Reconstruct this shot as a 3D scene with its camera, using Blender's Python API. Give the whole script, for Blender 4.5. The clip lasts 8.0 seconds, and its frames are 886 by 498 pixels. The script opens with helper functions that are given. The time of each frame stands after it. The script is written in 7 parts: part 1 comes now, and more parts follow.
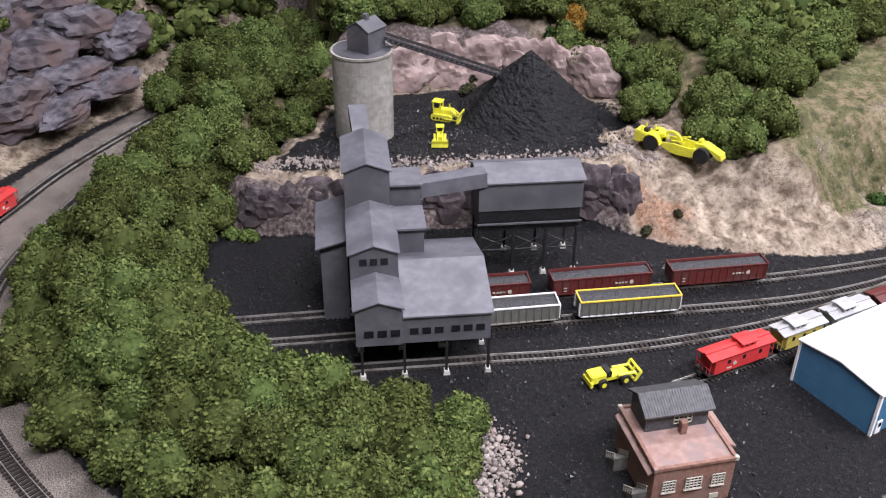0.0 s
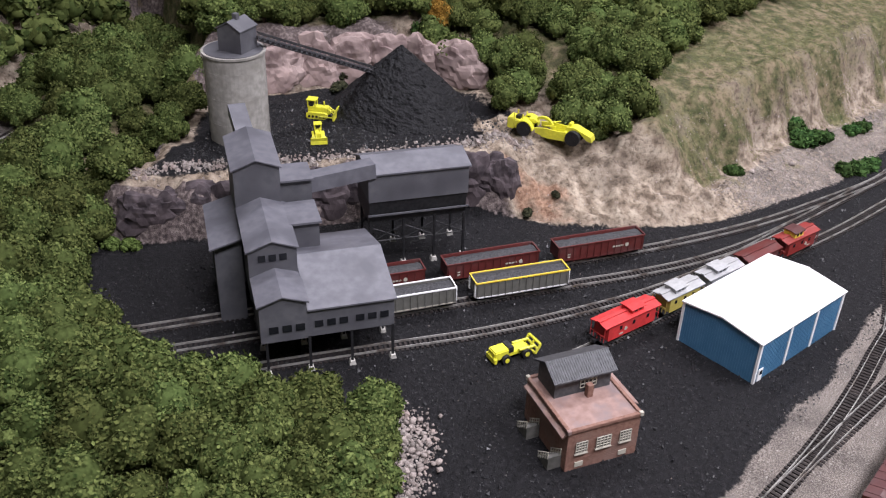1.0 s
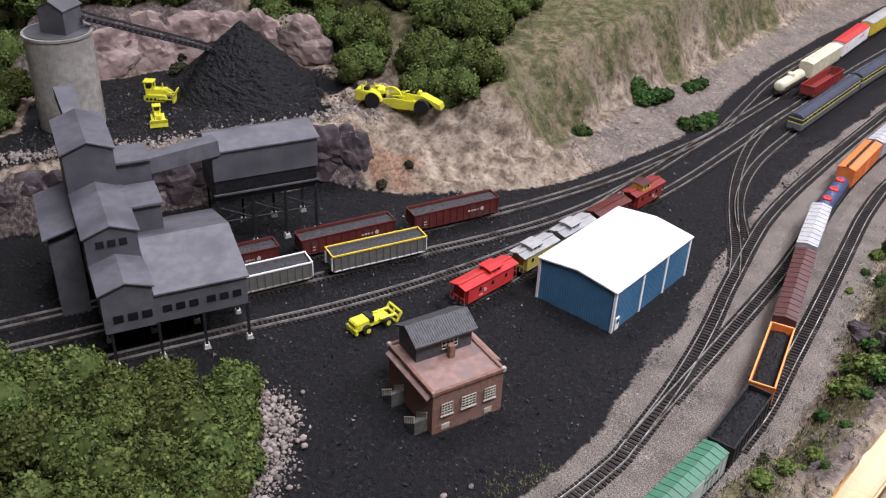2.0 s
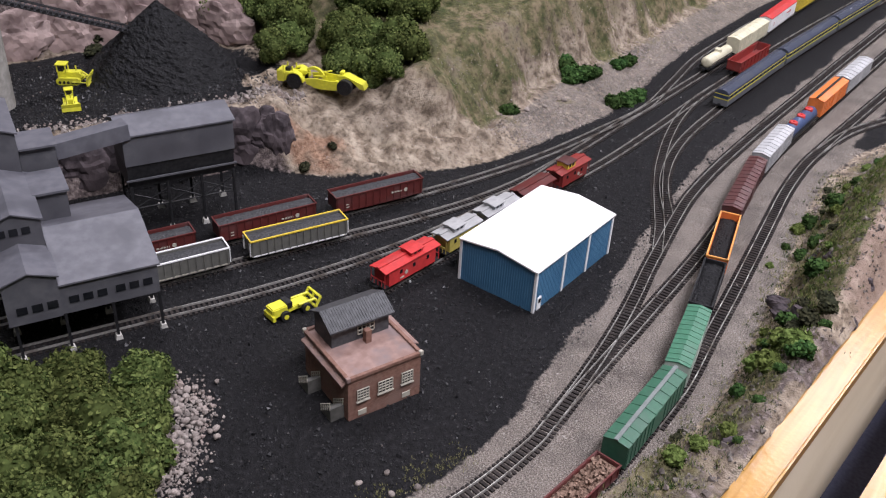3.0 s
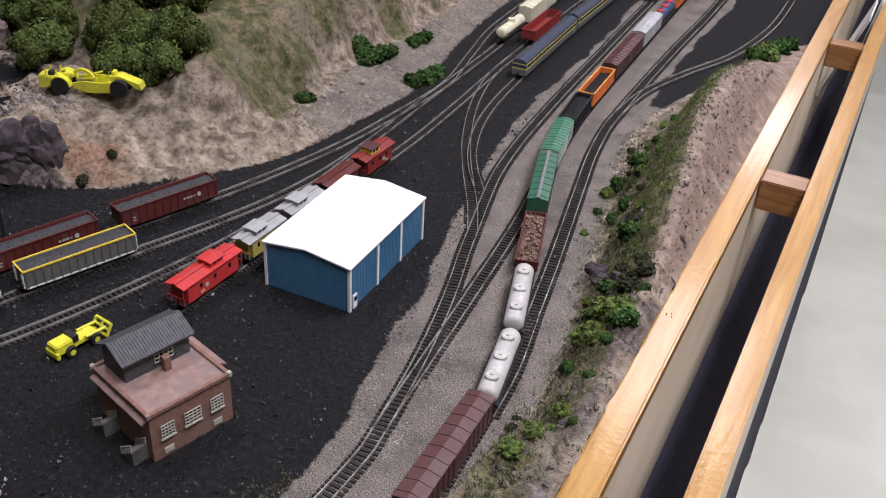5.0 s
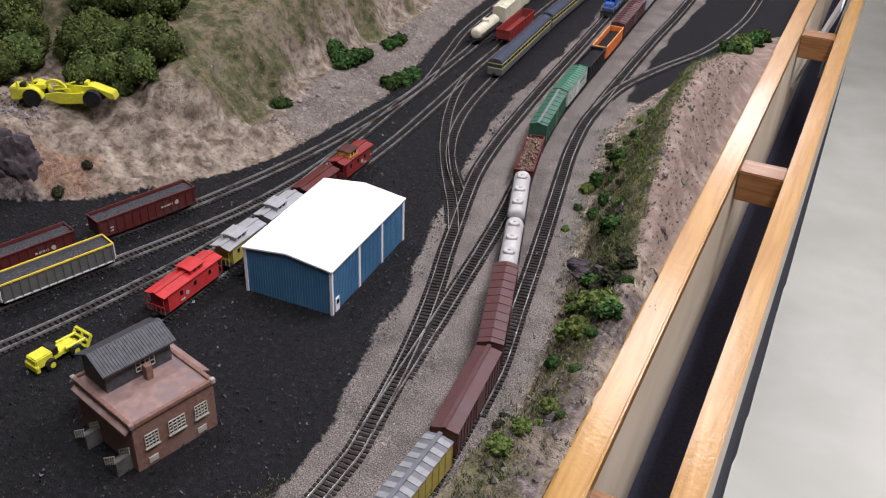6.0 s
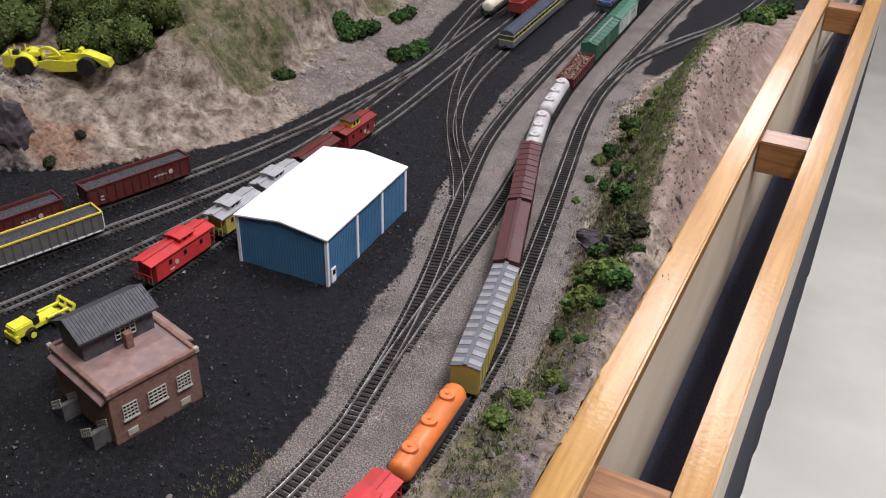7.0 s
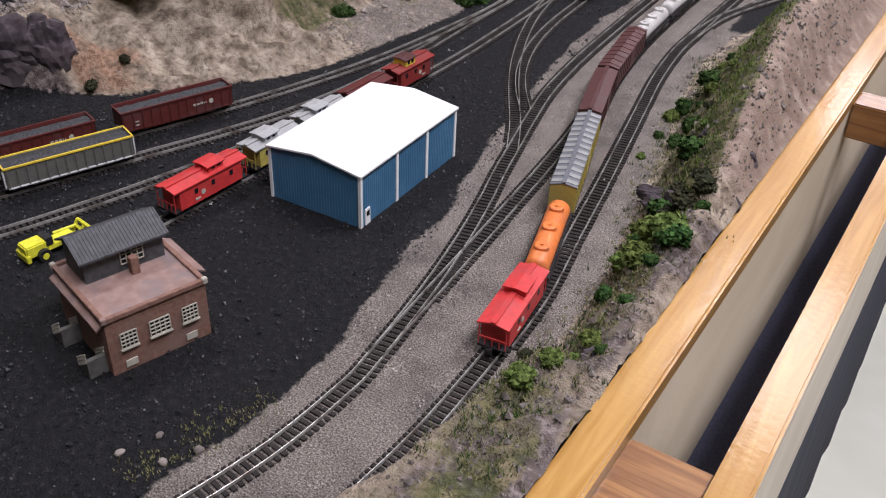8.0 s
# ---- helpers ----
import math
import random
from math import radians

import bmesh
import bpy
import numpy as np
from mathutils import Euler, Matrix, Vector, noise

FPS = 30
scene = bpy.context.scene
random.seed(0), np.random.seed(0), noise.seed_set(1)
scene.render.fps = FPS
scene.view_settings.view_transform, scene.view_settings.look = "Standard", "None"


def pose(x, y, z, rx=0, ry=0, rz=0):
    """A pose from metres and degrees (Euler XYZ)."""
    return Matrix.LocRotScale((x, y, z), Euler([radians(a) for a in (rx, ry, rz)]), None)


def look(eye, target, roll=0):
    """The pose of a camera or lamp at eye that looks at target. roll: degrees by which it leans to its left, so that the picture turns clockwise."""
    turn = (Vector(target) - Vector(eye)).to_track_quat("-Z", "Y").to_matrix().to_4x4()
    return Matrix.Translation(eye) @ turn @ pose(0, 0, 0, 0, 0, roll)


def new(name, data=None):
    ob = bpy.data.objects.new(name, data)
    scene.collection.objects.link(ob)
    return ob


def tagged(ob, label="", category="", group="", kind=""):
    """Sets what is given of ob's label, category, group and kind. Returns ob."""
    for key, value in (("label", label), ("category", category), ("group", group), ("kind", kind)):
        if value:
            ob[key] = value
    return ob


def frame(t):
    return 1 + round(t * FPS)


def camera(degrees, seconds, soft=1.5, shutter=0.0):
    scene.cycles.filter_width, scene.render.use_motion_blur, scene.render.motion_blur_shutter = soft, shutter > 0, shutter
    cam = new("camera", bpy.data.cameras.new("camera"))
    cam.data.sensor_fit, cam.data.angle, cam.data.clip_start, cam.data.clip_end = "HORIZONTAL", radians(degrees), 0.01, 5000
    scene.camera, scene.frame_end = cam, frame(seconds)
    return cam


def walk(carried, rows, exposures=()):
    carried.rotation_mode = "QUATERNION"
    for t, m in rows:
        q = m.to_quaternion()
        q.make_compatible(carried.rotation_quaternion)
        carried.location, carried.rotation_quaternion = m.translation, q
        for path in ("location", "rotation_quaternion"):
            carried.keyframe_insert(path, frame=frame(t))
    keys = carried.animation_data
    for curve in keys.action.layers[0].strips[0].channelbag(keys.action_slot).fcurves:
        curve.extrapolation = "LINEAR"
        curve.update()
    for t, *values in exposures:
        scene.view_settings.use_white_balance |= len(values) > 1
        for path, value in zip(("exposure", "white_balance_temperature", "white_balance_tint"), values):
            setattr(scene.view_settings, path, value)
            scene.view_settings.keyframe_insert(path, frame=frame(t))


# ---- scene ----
cam = camera(50.7, 8.0, soft=1.2)

PATH = [
    (0, (0.31, -0.577, 0.516), (-1.16, 0.282, -0.534), 0.6),
    (0.5, (0.301, -0.608, 0.517), (-1.072, 0.409, -0.523), 1.7),
    (1, (0.304, -0.619, 0.507), (-0.994, 0.501, -0.524), 1.9),
    (1.5, (0.308, -0.618, 0.494), (-0.888, 0.607, -0.54), 2.2),
    (2, (0.312, -0.606, 0.483), (-0.785, 0.704, -0.556), 2.5),
    (2.2, (0.318, -0.6, 0.484), (-0.753, 0.723, -0.566), 2.7),
    (3.3, (0.336, -0.559, 0.473), (-0.66, 0.802, -0.602), 3.2),
    (3.5, (0.343, -0.54, 0.462), (-0.68, 0.802, -0.611), 2.3),
    (4, (0.331, -0.524, 0.456), (-0.62, 0.867, -0.62), 2.0),
    (4.5, (0.313, -0.529, 0.459), (-0.49, 0.942, -0.632), 3.2),
    (5, (0.313, -0.531, 0.458), (-0.365, 1.011, -0.619), 3.5),
    (5.2, (0.313, -0.532, 0.456), (-0.337, 1.027, -0.616), 3.2),
    (6.5, (0.315, -0.527, 0.443), (-0.342, 1.035, -0.62), 1.9),
    (7, (0.32, -0.505, 0.414), (-0.365, 1.037, -0.66), 1.7),
    (7.5, (0.326, -0.479, 0.39), (-0.417, 1.015, -0.713), 1.4),
    (8, (0.329, -0.458, 0.366), (-0.49, 0.98, -0.758), 2.3),
]
walk(cam, [(t, look(eye, target, roll)) for t, eye, target, roll in PATH], [(0, 0.76), (1.0, 0.52), (2.0, 0.26), (3.5, 0.08), (5.0, -0.09), (8.0, -0.08)])


# ---- light ----
def shade(name):
    m = bpy.data.materials.new(name)
    m.use_nodes = True
    return m, m.node_tree.nodes, m.node_tree.links, m.node_tree.nodes["Principled BSDF"]


world = bpy.data.worlds.new("room_air")
scene.world = world
world.use_nodes = True
world.node_tree.nodes["Background"].inputs[0].default_value = (0.9, 0.95, 1.0, 1)
world.node_tree.nodes["Background"].inputs[1].default_value = 0.09

# fluorescent fixtures under the ceiling of the room
LAMPS = [(0.80, -0.5, 1.75, 40, 0.3), (0.80, 0.9, 1.75, 42, 0.3), (-0.85, 0.4, 1.75, 20, 0.3), (0.06, 2.25, 1.75, 14, 0.45), (0.06, 4.5, 1.75, 16, 0.45)]
for lx, ly, lz, power, broad in LAMPS:
    lamp = bpy.data.lights.new("fluorescent_light", "AREA")
    lamp.shape, lamp.size, lamp.size_y, lamp.energy, lamp.color = "RECTANGLE", broad, 0.9, power, (0.93, 0.90, 1.0)
    ob = new("fluorescent_light", lamp)
    ob.location = (lx, ly, lz)


# ---- materials ----
def noise_mat(name, c1, c2, scale=200.0, rough=0.8, bump=0.3, dist=0.0006, c3=None, scale3=25.0, metal=0.0, per_object=0.0, spec=0.3):
    """Two colours mixed by fine noise, a third by coarse noise, with bump."""
    m, n, l, p = shade(name)
    tc = n.new("ShaderNodeTexCoord")
    fine = n.new("ShaderNodeTexNoise")
    fine.inputs["Scale"].default_value, fine.inputs["Detail"].default_value = scale, 4
    l.new(tc.outputs["Object"], fine.inputs["Vector"])
    ramp = n.new("ShaderNodeValToRGB")
    ramp.color_ramp.elements[0].position, ramp.color_ramp.elements[1].position = 0.35, 0.65
    ramp.color_ramp.elements[0].color, ramp.color_ramp.elements[1].color = (*c1, 1), (*c2, 1)
    l.new(fine.outputs["Fac"], ramp.inputs["Fac"])
    colour = ramp.outputs["Color"]
    coarse = n.new("ShaderNodeTexNoise")
    coarse.inputs["Scale"].default_value, coarse.inputs["Detail"].default_value = scale3, 3
    l.new(tc.outputs["Object"], coarse.inputs["Vector"])
    if c3:
        r2 = n.new("ShaderNodeValToRGB")
        r2.color_ramp.elements[0].position, r2.color_ramp.elements[1].position = 0.48, 0.66
        l.new(coarse.outputs["Fac"], r2.inputs["Fac"])
        mix = n.new("ShaderNodeMixRGB")
        mix.inputs[2].default_value = (*c3, 1)
        l.new(r2.outputs["Color"], mix.inputs[0])
        l.new(colour, mix.inputs[1])
        colour = mix.outputs["Color"]
    if per_object:
        info = n.new("ShaderNodeObjectInfo")
        hsv = n.new("ShaderNodeHueSaturation")
        mr = n.new("ShaderNodeMapRange")
        mr.inputs["To Min"].default_value, mr.inputs["To Max"].default_value = 1 - per_object, 1 + per_object
        l.new(info.outputs["Random"], mr.inputs["Value"])
        l.new(mr.outputs["Result"], hsv.inputs["Value"])
        l.new(colour, hsv.inputs["Color"])
        colour = hsv.outputs["Color"]
    l.new(colour, p.inputs["Base Color"])
    p.inputs["Roughness"].default_value, p.inputs["Metallic"].default_value = rough, metal
    p.inputs["Specular IOR Level"].default_value = spec
    if bump:
        b = n.new("ShaderNodeBump")
        b.inputs["Strength"].default_value, b.inputs["Distance"].default_value = bump, dist
        l.new(fine.outputs["Fac"], b.inputs["Height"])
        l.new(b.outputs["Normal"], p.inputs["Normal"])
    return m


def paint(name, c, rough=0.5, wear=0.82, spec=0.4):
    d = tuple(x * wear for x in c)
    return noise_mat(name, d, c, 260, rough, 0.08, 0.0002, tuple(x * 0.7 + 0.02 for x in c), 45, spec=spec)


def foliage_mat(name, dark, light, spread):
    m, n, l, p = shade(name)
    geo, info, tc = n.new("ShaderNodeNewGeometry"), n.new("ShaderNodeObjectInfo"), n.new("ShaderNodeTexCoord")
    ramp = n.new("ShaderNodeValToRGB")
    ramp.color_ramp.elements[0].color, ramp.color_ramp.elements[1].color = (*dark, 1), (*light, 1)
    l.new(geo.outputs["Random Per Island"], ramp.inputs["Fac"])
    tex = n.new("ShaderNodeTexNoise")
    tex.inputs["Scale"].default_value, tex.inputs["Detail"].default_value = 900, 3
    l.new(tc.outputs["Object"], tex.inputs["Vector"])
    mr = n.new("ShaderNodeMapRange")
    mr.inputs["From Min"].default_value, mr.inputs["From Max"].default_value = 0.3, 0.7
    mr.inputs["To Min"].default_value, mr.inputs["To Max"].default_value = 0.7, 1.3
    l.new(tex.outputs["Fac"], mr.inputs["Value"])
    mr2 = n.new("ShaderNodeMapRange")
    mr2.inputs["To Min"].default_value, mr2.inputs["To Max"].default_value = 1 - spread, 1 + spread
    l.new(info.outputs["Random"], mr2.inputs["Value"])
    mul = n.new("ShaderNodeMath")
    mul.operation = "MULTIPLY"
    l.new(mr.outputs["Result"], mul.inputs[0])
    l.new(mr2.outputs["Result"], mul.inputs[1])
    hsv = n.new("ShaderNodeHueSaturation")
    hue = n.new("ShaderNodeMapRange")
    hue.inputs["To Min"].default_value, hue.inputs["To Max"].default_value = 0.485, 0.515
    l.new(info.outputs["Random"], hue.inputs["Value"])
    l.new(hue.outputs["Result"], hsv.inputs["Hue"])
    l.new(mul.outputs["Value"], hsv.inputs["Value"])
    l.new(ramp.outputs["Color"], hsv.inputs["Color"])
    l.new(hsv.outputs["Color"], p.inputs["Base Color"])
    p.inputs["Roughness"].default_value = 0.85
    p.inputs["Specular IOR Level"].default_value = 0.03
    return m


def wood_mat(name, c1, c2, axis_scale=(60, 4, 60), rough=0.28, coat=0.4):
    m, n, l, p = shade(name)
    tc, mp = n.new("ShaderNodeTexCoord"), n.new("ShaderNodeMapping")
    mp.inputs["Scale"].default_value = axis_scale
    l.new(tc.outputs["Object"], mp.inputs["Vector"])
    tex = n.new("ShaderNodeTexNoise")
    tex.inputs["Scale"].default_value, tex.inputs["Detail"].default_value, tex.inputs["Distortion"].default_value = 2.2, 6, 1.2
    l.new(mp.outputs["Vector"], tex.inputs["Vector"])
    ramp = n.new("ShaderNodeValToRGB")
    ramp.color_ramp.elements[0].position, ramp.color_ramp.elements[1].position = 0.36, 0.68
    ramp.color_ramp.elements[0].color, ramp.color_ramp.elements[1].color = (*c1, 1), (*c2, 1)
    l.new(tex.outputs["Fac"], ramp.inputs["Fac"])
    l.new(ramp.outputs["Color"], p.inputs["Base Color"])
    lump = n.new("ShaderNodeTexNoise")
    lump.inputs["Scale"].default_value, lump.inputs["Detail"].default_value = 190, 2
    l.new(tc.outputs["Object"], lump.inputs["Vector"])
    b = n.new("ShaderNodeBump")
    b.inputs["Strength"].default_value, b.inputs["Distance"].default_value = 0.17, 0.0010
    l.new(lump.outputs["Fac"], b.inputs["Height"])
    l.new(b.outputs["Normal"], p.inputs["Normal"])
    p.inputs["Roughness"].default_value, p.inputs["Coat Weight"].default_value, p.inputs["Coat Roughness"].default_value = rough, coat, 0.08
    l.new(b.outputs["Normal"], p.inputs["Coat Normal"])
    return m


def ground_mat():
    """Coal yard, ballast, grass, dirt and rock, by the zones stored on the ground's points."""
    m, n, l, p = shade("layout_ground")
    tc = n.new("ShaderNodeTexCoord")

    def tex(scale, detail=4, kind="ShaderNodeTexNoise"):
        t = n.new(kind)
        t.inputs["Scale"].default_value = scale
        if kind == "ShaderNodeTexNoise":
            t.inputs["Detail"].default_value = detail
        l.new(tc.outputs["Object"], t.inputs["Vector"])
        return t

    def ramp(out, stops):
        r = n.new("ShaderNodeValToRGB")
        while len(r.color_ramp.elements) < len(stops):
            r.color_ramp.elements.new(0.5)
        for e, (pos, c) in zip(r.color_ramp.elements, stops):
            e.position, e.color = pos, (*c, 1)
        l.new(out, r.inputs["Fac"])
        return r.outputs["Color"]

    def mix(fac, a, b, mode="MIX"):
        x = n.new("ShaderNodeMixRGB")
        x.blend_type = mode
        l.new(fac, x.inputs[0])
        l.new(a, x.inputs[1])
        l.new(b, x.inputs[2])
        return x.outputs["Color"]

    fine, mid, big, grit = tex(900, 3), tex(230, 5), tex(28, 5), tex(620, 2, "ShaderNodeTexVoronoi")
    coal = ramp(mid.outputs["Fac"], [(0.3, (0.0035, 0.0035, 0.004)), (0.6, (0.011, 0.0105, 0.012)), (0.78, (0.034, 0.032, 0.034))])
    fleck = ramp(grit.outputs["Color"], [(0.0, (0, 0, 0)), (0.94, (0, 0, 0)), (0.985, (0.5, 0.5, 0.5))])
    pale = n.new("ShaderNodeRGB")
    pale.outputs[0].default_value = (0.16, 0.15, 0.15, 1)
    coal = mix(fleck, coal, pale.outputs[0])
    ballast = ramp(fine.outputs["Fac"], [(0.32, (0.068, 0.054, 0.046)), (0.5, (0.175, 0.150, 0.132)), (0.68, (0.35, 0.315, 0.28))])
    ballast = mix(ramp(big.outputs["Fac"], [(0.42, (0, 0, 0)), (0.7, (0.45, 0.45, 0.45))]), ballast, coal)
    soft, wide = tex(75, 6), tex(13, 4)
    grain = ramp(mid.outputs["Fac"], [(0.28, (0.45, 0.43, 0.41)), (0.48, (1, 1, 1)), (0.72, (1.2, 1.2, 1.2))])
    whole = n.new("ShaderNodeValue")
    whole.outputs[0].default_value = 1.0
    grass = ramp(soft.outputs["Fac"], [(0.36, (0.052, 0.060, 0.022)), (0.48, (0.108, 0.100, 0.050)), (0.62, (0.195, 0.155, 0.098))])
    grass = mix(ramp(wide.outputs["Fac"], [(0.46, (0, 0, 0)), (0.62, (0.6, 0.6, 0.6))]), grass, ramp(soft.outputs["Fac"], [(0.3, (0.055, 0.070, 0.024)), (0.7, (0.135, 0.132, 0.058))]))
    grass = mix(whole.outputs[0], grass, grain, "MULTIPLY")
    dirt = ramp(soft.outputs["Fac"], [(0.34, (0.125, 0.094, 0.068)), (0.47, (0.255, 0.202, 0.152)), (0.64, (0.40, 0.335, 0.262))])
    dirt = mix(ramp(wide.outputs["Fac"], [(0.45, (0, 0, 0)), (0.65, (0.6, 0.6, 0.6))]), dirt, ramp(soft.outputs["Fac"], [(0.3, (0.115, 0.090, 0.070)), (0.7, (0.27, 0.225, 0.18))]))
    dirt = mix(whole.outputs[0], dirt, grain, "MULTIPLY")
    plaster = ramp(soft.outputs["Fac"], [(0.3, (0.19, 0.135, 0.105)), (0.55, (0.27, 0.20, 0.16)), (0.75, (0.40, 0.32, 0.26))])
    rock = ramp(mid.outputs["Fac"], [(0.3, (0.04, 0.03, 0.032)), (0.5, (0.12, 0.095, 0.09)), (0.7, (0.26, 0.215, 0.20))])
    rust = ramp(mid.outputs["Fac"], [(0.3, (0.15, 0.078, 0.048)), (0.7, (0.40, 0.26, 0.18))])

    a, b = n.new("ShaderNodeVertexColor"), n.new("ShaderNodeVertexColor")
    a.layer_name, b.layer_name = "zone_a", "zone_b"
    sa, sb = n.new("ShaderNodeSeparateColor"), n.new("ShaderNodeSeparateColor")
    l.new(a.outputs["Color"], sa.inputs[0])
    l.new(b.outputs["Color"], sb.inputs[0])

    def edge(out, by=mid):
        """A ragged border between two zones."""
        s = n.new("ShaderNodeMath")
        s.operation = "MULTIPLY_ADD"
        s.inputs[1].default_value, s.inputs[2].default_value = 1.1, -0.55
        l.new(by.outputs["Fac"], s.inputs[0])
        add = n.new("ShaderNodeMath")
        add.operation = "ADD"
        l.new(out, add.inputs[0])
        l.new(s.outputs[0], add.inputs[1])
        mr = n.new("ShaderNodeMapRange")
        mr.inputs["From Min"].default_value, mr.inputs["From Max"].default_value = 0.34, 0.66
        l.new(add.outputs[0], mr.inputs["Value"])
        return mr.outputs["Result"]

    c = mix(edge(sa.outputs[0]), coal, ballast)
    c = mix(edge(sb.outputs[0]), c, dirt)
    c = mix(edge(sb.outputs[1]), c, rock)
    c = mix(edge(sb.outputs[2], soft), c, rust)
    c = mix(edge(sa.outputs[1], soft), c, grass)
    c = mix(edge(sa.outputs[2], soft), c, plaster)
    l.new(c, p.inputs["Base Color"])
    p.inputs["Roughness"].default_value = 0.75
    p.inputs["Specular IOR Level"].default_value = 0.2
    h = n.new("ShaderNodeMath")
    h.operation = "ADD"
    l.new(mid.outputs["Fac"], h.inputs[0])
    l.new(fine.outputs["Fac"], h.inputs[1])
    bm_ = n.new("ShaderNodeBump")
    bm_.inputs["Strength"].default_value, bm_.inputs["Distance"].default_value = 0.9, 0.0022
    l.new(h.outputs[0], bm_.inputs["Height"])
    l.new(bm_.outputs["Normal"], p.inputs["Normal"])
    return m


M_GROUND = ground_mat()
M_LEAF = foliage_mat("tree_foliage", (0.024, 0.038, 0.011), (0.118, 0.140, 0.045), 0.24)
M_BUSH = foliage_mat("bush_foliage", (0.014, 0.032, 0.010), (0.055, 0.10, 0.03), 0.2)
# near-black leaves: bank bushes, and shade put into colour at rock hollows
M_DARKBUSH_SHADE = foliage_mat("dark_bush_and_shade_foliage", (0.012, 0.014, 0.009), (0.045, 0.045, 0.025), 0.2)
M_LIME = foliage_mat("lime_foliage", (0.045, 0.065, 0.016), (0.125, 0.16, 0.048), 0.15)
M_AUTUMN = foliage_mat("autumn_foliage", (0.12, 0.06, 0.01), (0.30, 0.19, 0.04), 0.1)
M_BARK = noise_mat("bark", (0.05, 0.035, 0.025), (0.10, 0.07, 0.05), 400)
M_TIE = noise_mat("tie_plastic", (0.010, 0.008, 0.008), (0.026, 0.020, 0.018), 700, 0.8, per_object=0.3)
M_RAIL = noise_mat("nickel_rail", (0.50, 0.48, 0.45), (0.72, 0.70, 0.67), 500, 0.30, 0.05, 0.0001, (0.27, 0.23, 0.20), 60, metal=0.7)
M_GREY = noise_mat("grey_painted_plastic", (0.078, 0.078, 0.088), (0.104, 0.104, 0.114), 120, 0.6, 0.1, 0.0003, (0.066, 0.065, 0.075), 30)
M_GREYROOF = noise_mat("grey_metal_roof", (0.098, 0.098, 0.114), (0.130, 0.129, 0.146), 120, 0.5, 0.1, 0.0003, (0.080, 0.080, 0.093), 28)
M_BLACK = noise_mat("black_plastic", (0.010, 0.010, 0.011), (0.022, 0.022, 0.024), 300, 0.5)
M_WINDOW = noise_mat("dark_window", (0.008, 0.009, 0.011), (0.015, 0.016, 0.019), 100, 0.15, 0)
M_CONCRETE = noise_mat("concrete", (0.24, 0.23, 0.21), (0.34, 0.325, 0.30), 160, 0.85, 0.2, 0.0003, (0.20, 0.19, 0.17), 22)
M_FOOT = noise_mat("footing_concrete", (0.40, 0.39, 0.36), (0.58, 0.56, 0.52), 300, 0.85)
M_COALPILE = noise_mat("loose_coal", (0.003, 0.003, 0.0035), (0.020, 0.020, 0.022), 420, 0.6, 1.0, 0.0028, (0.008, 0.008, 0.009), 60, spec=0.18)
M_LOAD = noise_mat("coal_load", (0.022, 0.022, 0.024), (0.065, 0.065, 0.069), 520, 0.7, 1.0, 0.001)
M_YELLOW = paint("yellow_enamel", (0.72, 0.69, 0.05), 0.4)
M_BLUEWALL = noise_mat("blue_sheet_metal", (0.060, 0.165, 0.285), (0.075, 0.19, 0.32), 90, 0.45, 0.05, 0.0002, (0.05, 0.145, 0.26), 18)
M_WHITE = noise_mat("white_styrene", (0.78, 0.78, 0.78), (0.84, 0.84, 0.84), 80, 0.4, 0.02, 0.0002)
M_BRICK = noise_mat("brick_plastic", (0.165, 0.086, 0.064), (0.235, 0.132, 0.102), 330, 0.7, 0.4, 0.0004, (0.20, 0.125, 0.102), 40)
M_BRICKROOF = noise_mat("brown_roof_deck", (0.215, 0.135, 0.115), (0.29, 0.195, 0.170), 130, 0.45, 0.1, 0.0003, (0.20, 0.15, 0.145), 60)
M_SLATE = noise_mat("dark_grey_slate", (0.045, 0.046, 0.050), (0.078, 0.079, 0.084), 260, 0.5, 0.25, 0.0003)
M_STEP = noise_mat("grey_step_plastic", (0.085, 0.083, 0.075), (0.135, 0.13, 0.12), 200, 0.7, 0.2, 0.0002)
M_CREAM = paint("cream_paint", (0.47, 0.44, 0.37), 0.6)
M_STONE = noise_mat("pale_stone", (0.12, 0.10, 0.092), (0.32, 0.285, 0.26), 150, 0.85, 0.4, 0.0006, (0.25, 0.20, 0.18), 60, per_object=0.4)
M_GREYROCK = noise_mat("grey_plaster_rock", (0.030, 0.027, 0.033), (0.135, 0.125, 0.145), 60, 0.85, 0.6, 0.002, (0.085, 0.06, 0.058), 12)
M_CLIFF = noise_mat("brown_plaster_rock", (0.022, 0.017, 0.020), (0.100, 0.080, 0.086), 70, 0.85, 0.8, 0.002, (0.055, 0.042, 0.045), 14)
M_PINKROCK = noise_mat("pink_plaster_rock", (0.15, 0.105, 0.10), (0.36, 0.28, 0.26), 50, 0.85, 0.6, 0.002, (0.34, 0.25, 0.23), 12)
M_FAN = noise_mat("pale_pink_rock", (0.17, 0.125, 0.105), (0.46, 0.37, 0.32), 130, 0.85, 0.8, 0.0015, (0.30, 0.22, 0.18), 22)
M_OAK = wood_mat("varnished_pine", (0.35, 0.178, 0.042), (0.46, 0.265, 0.080))
M_OAK2 = wood_mat("varnished_pine_block", (0.17, 0.072, 0.024), (0.32, 0.155, 0.055), (6, 70, 70), 0.35, 0.25)
M_TAN = wood_mat("tan_plywood", (0.55, 0.48, 0.37), (0.68, 0.61, 0.49), (30, 2, 4), 0.55, 0.0)
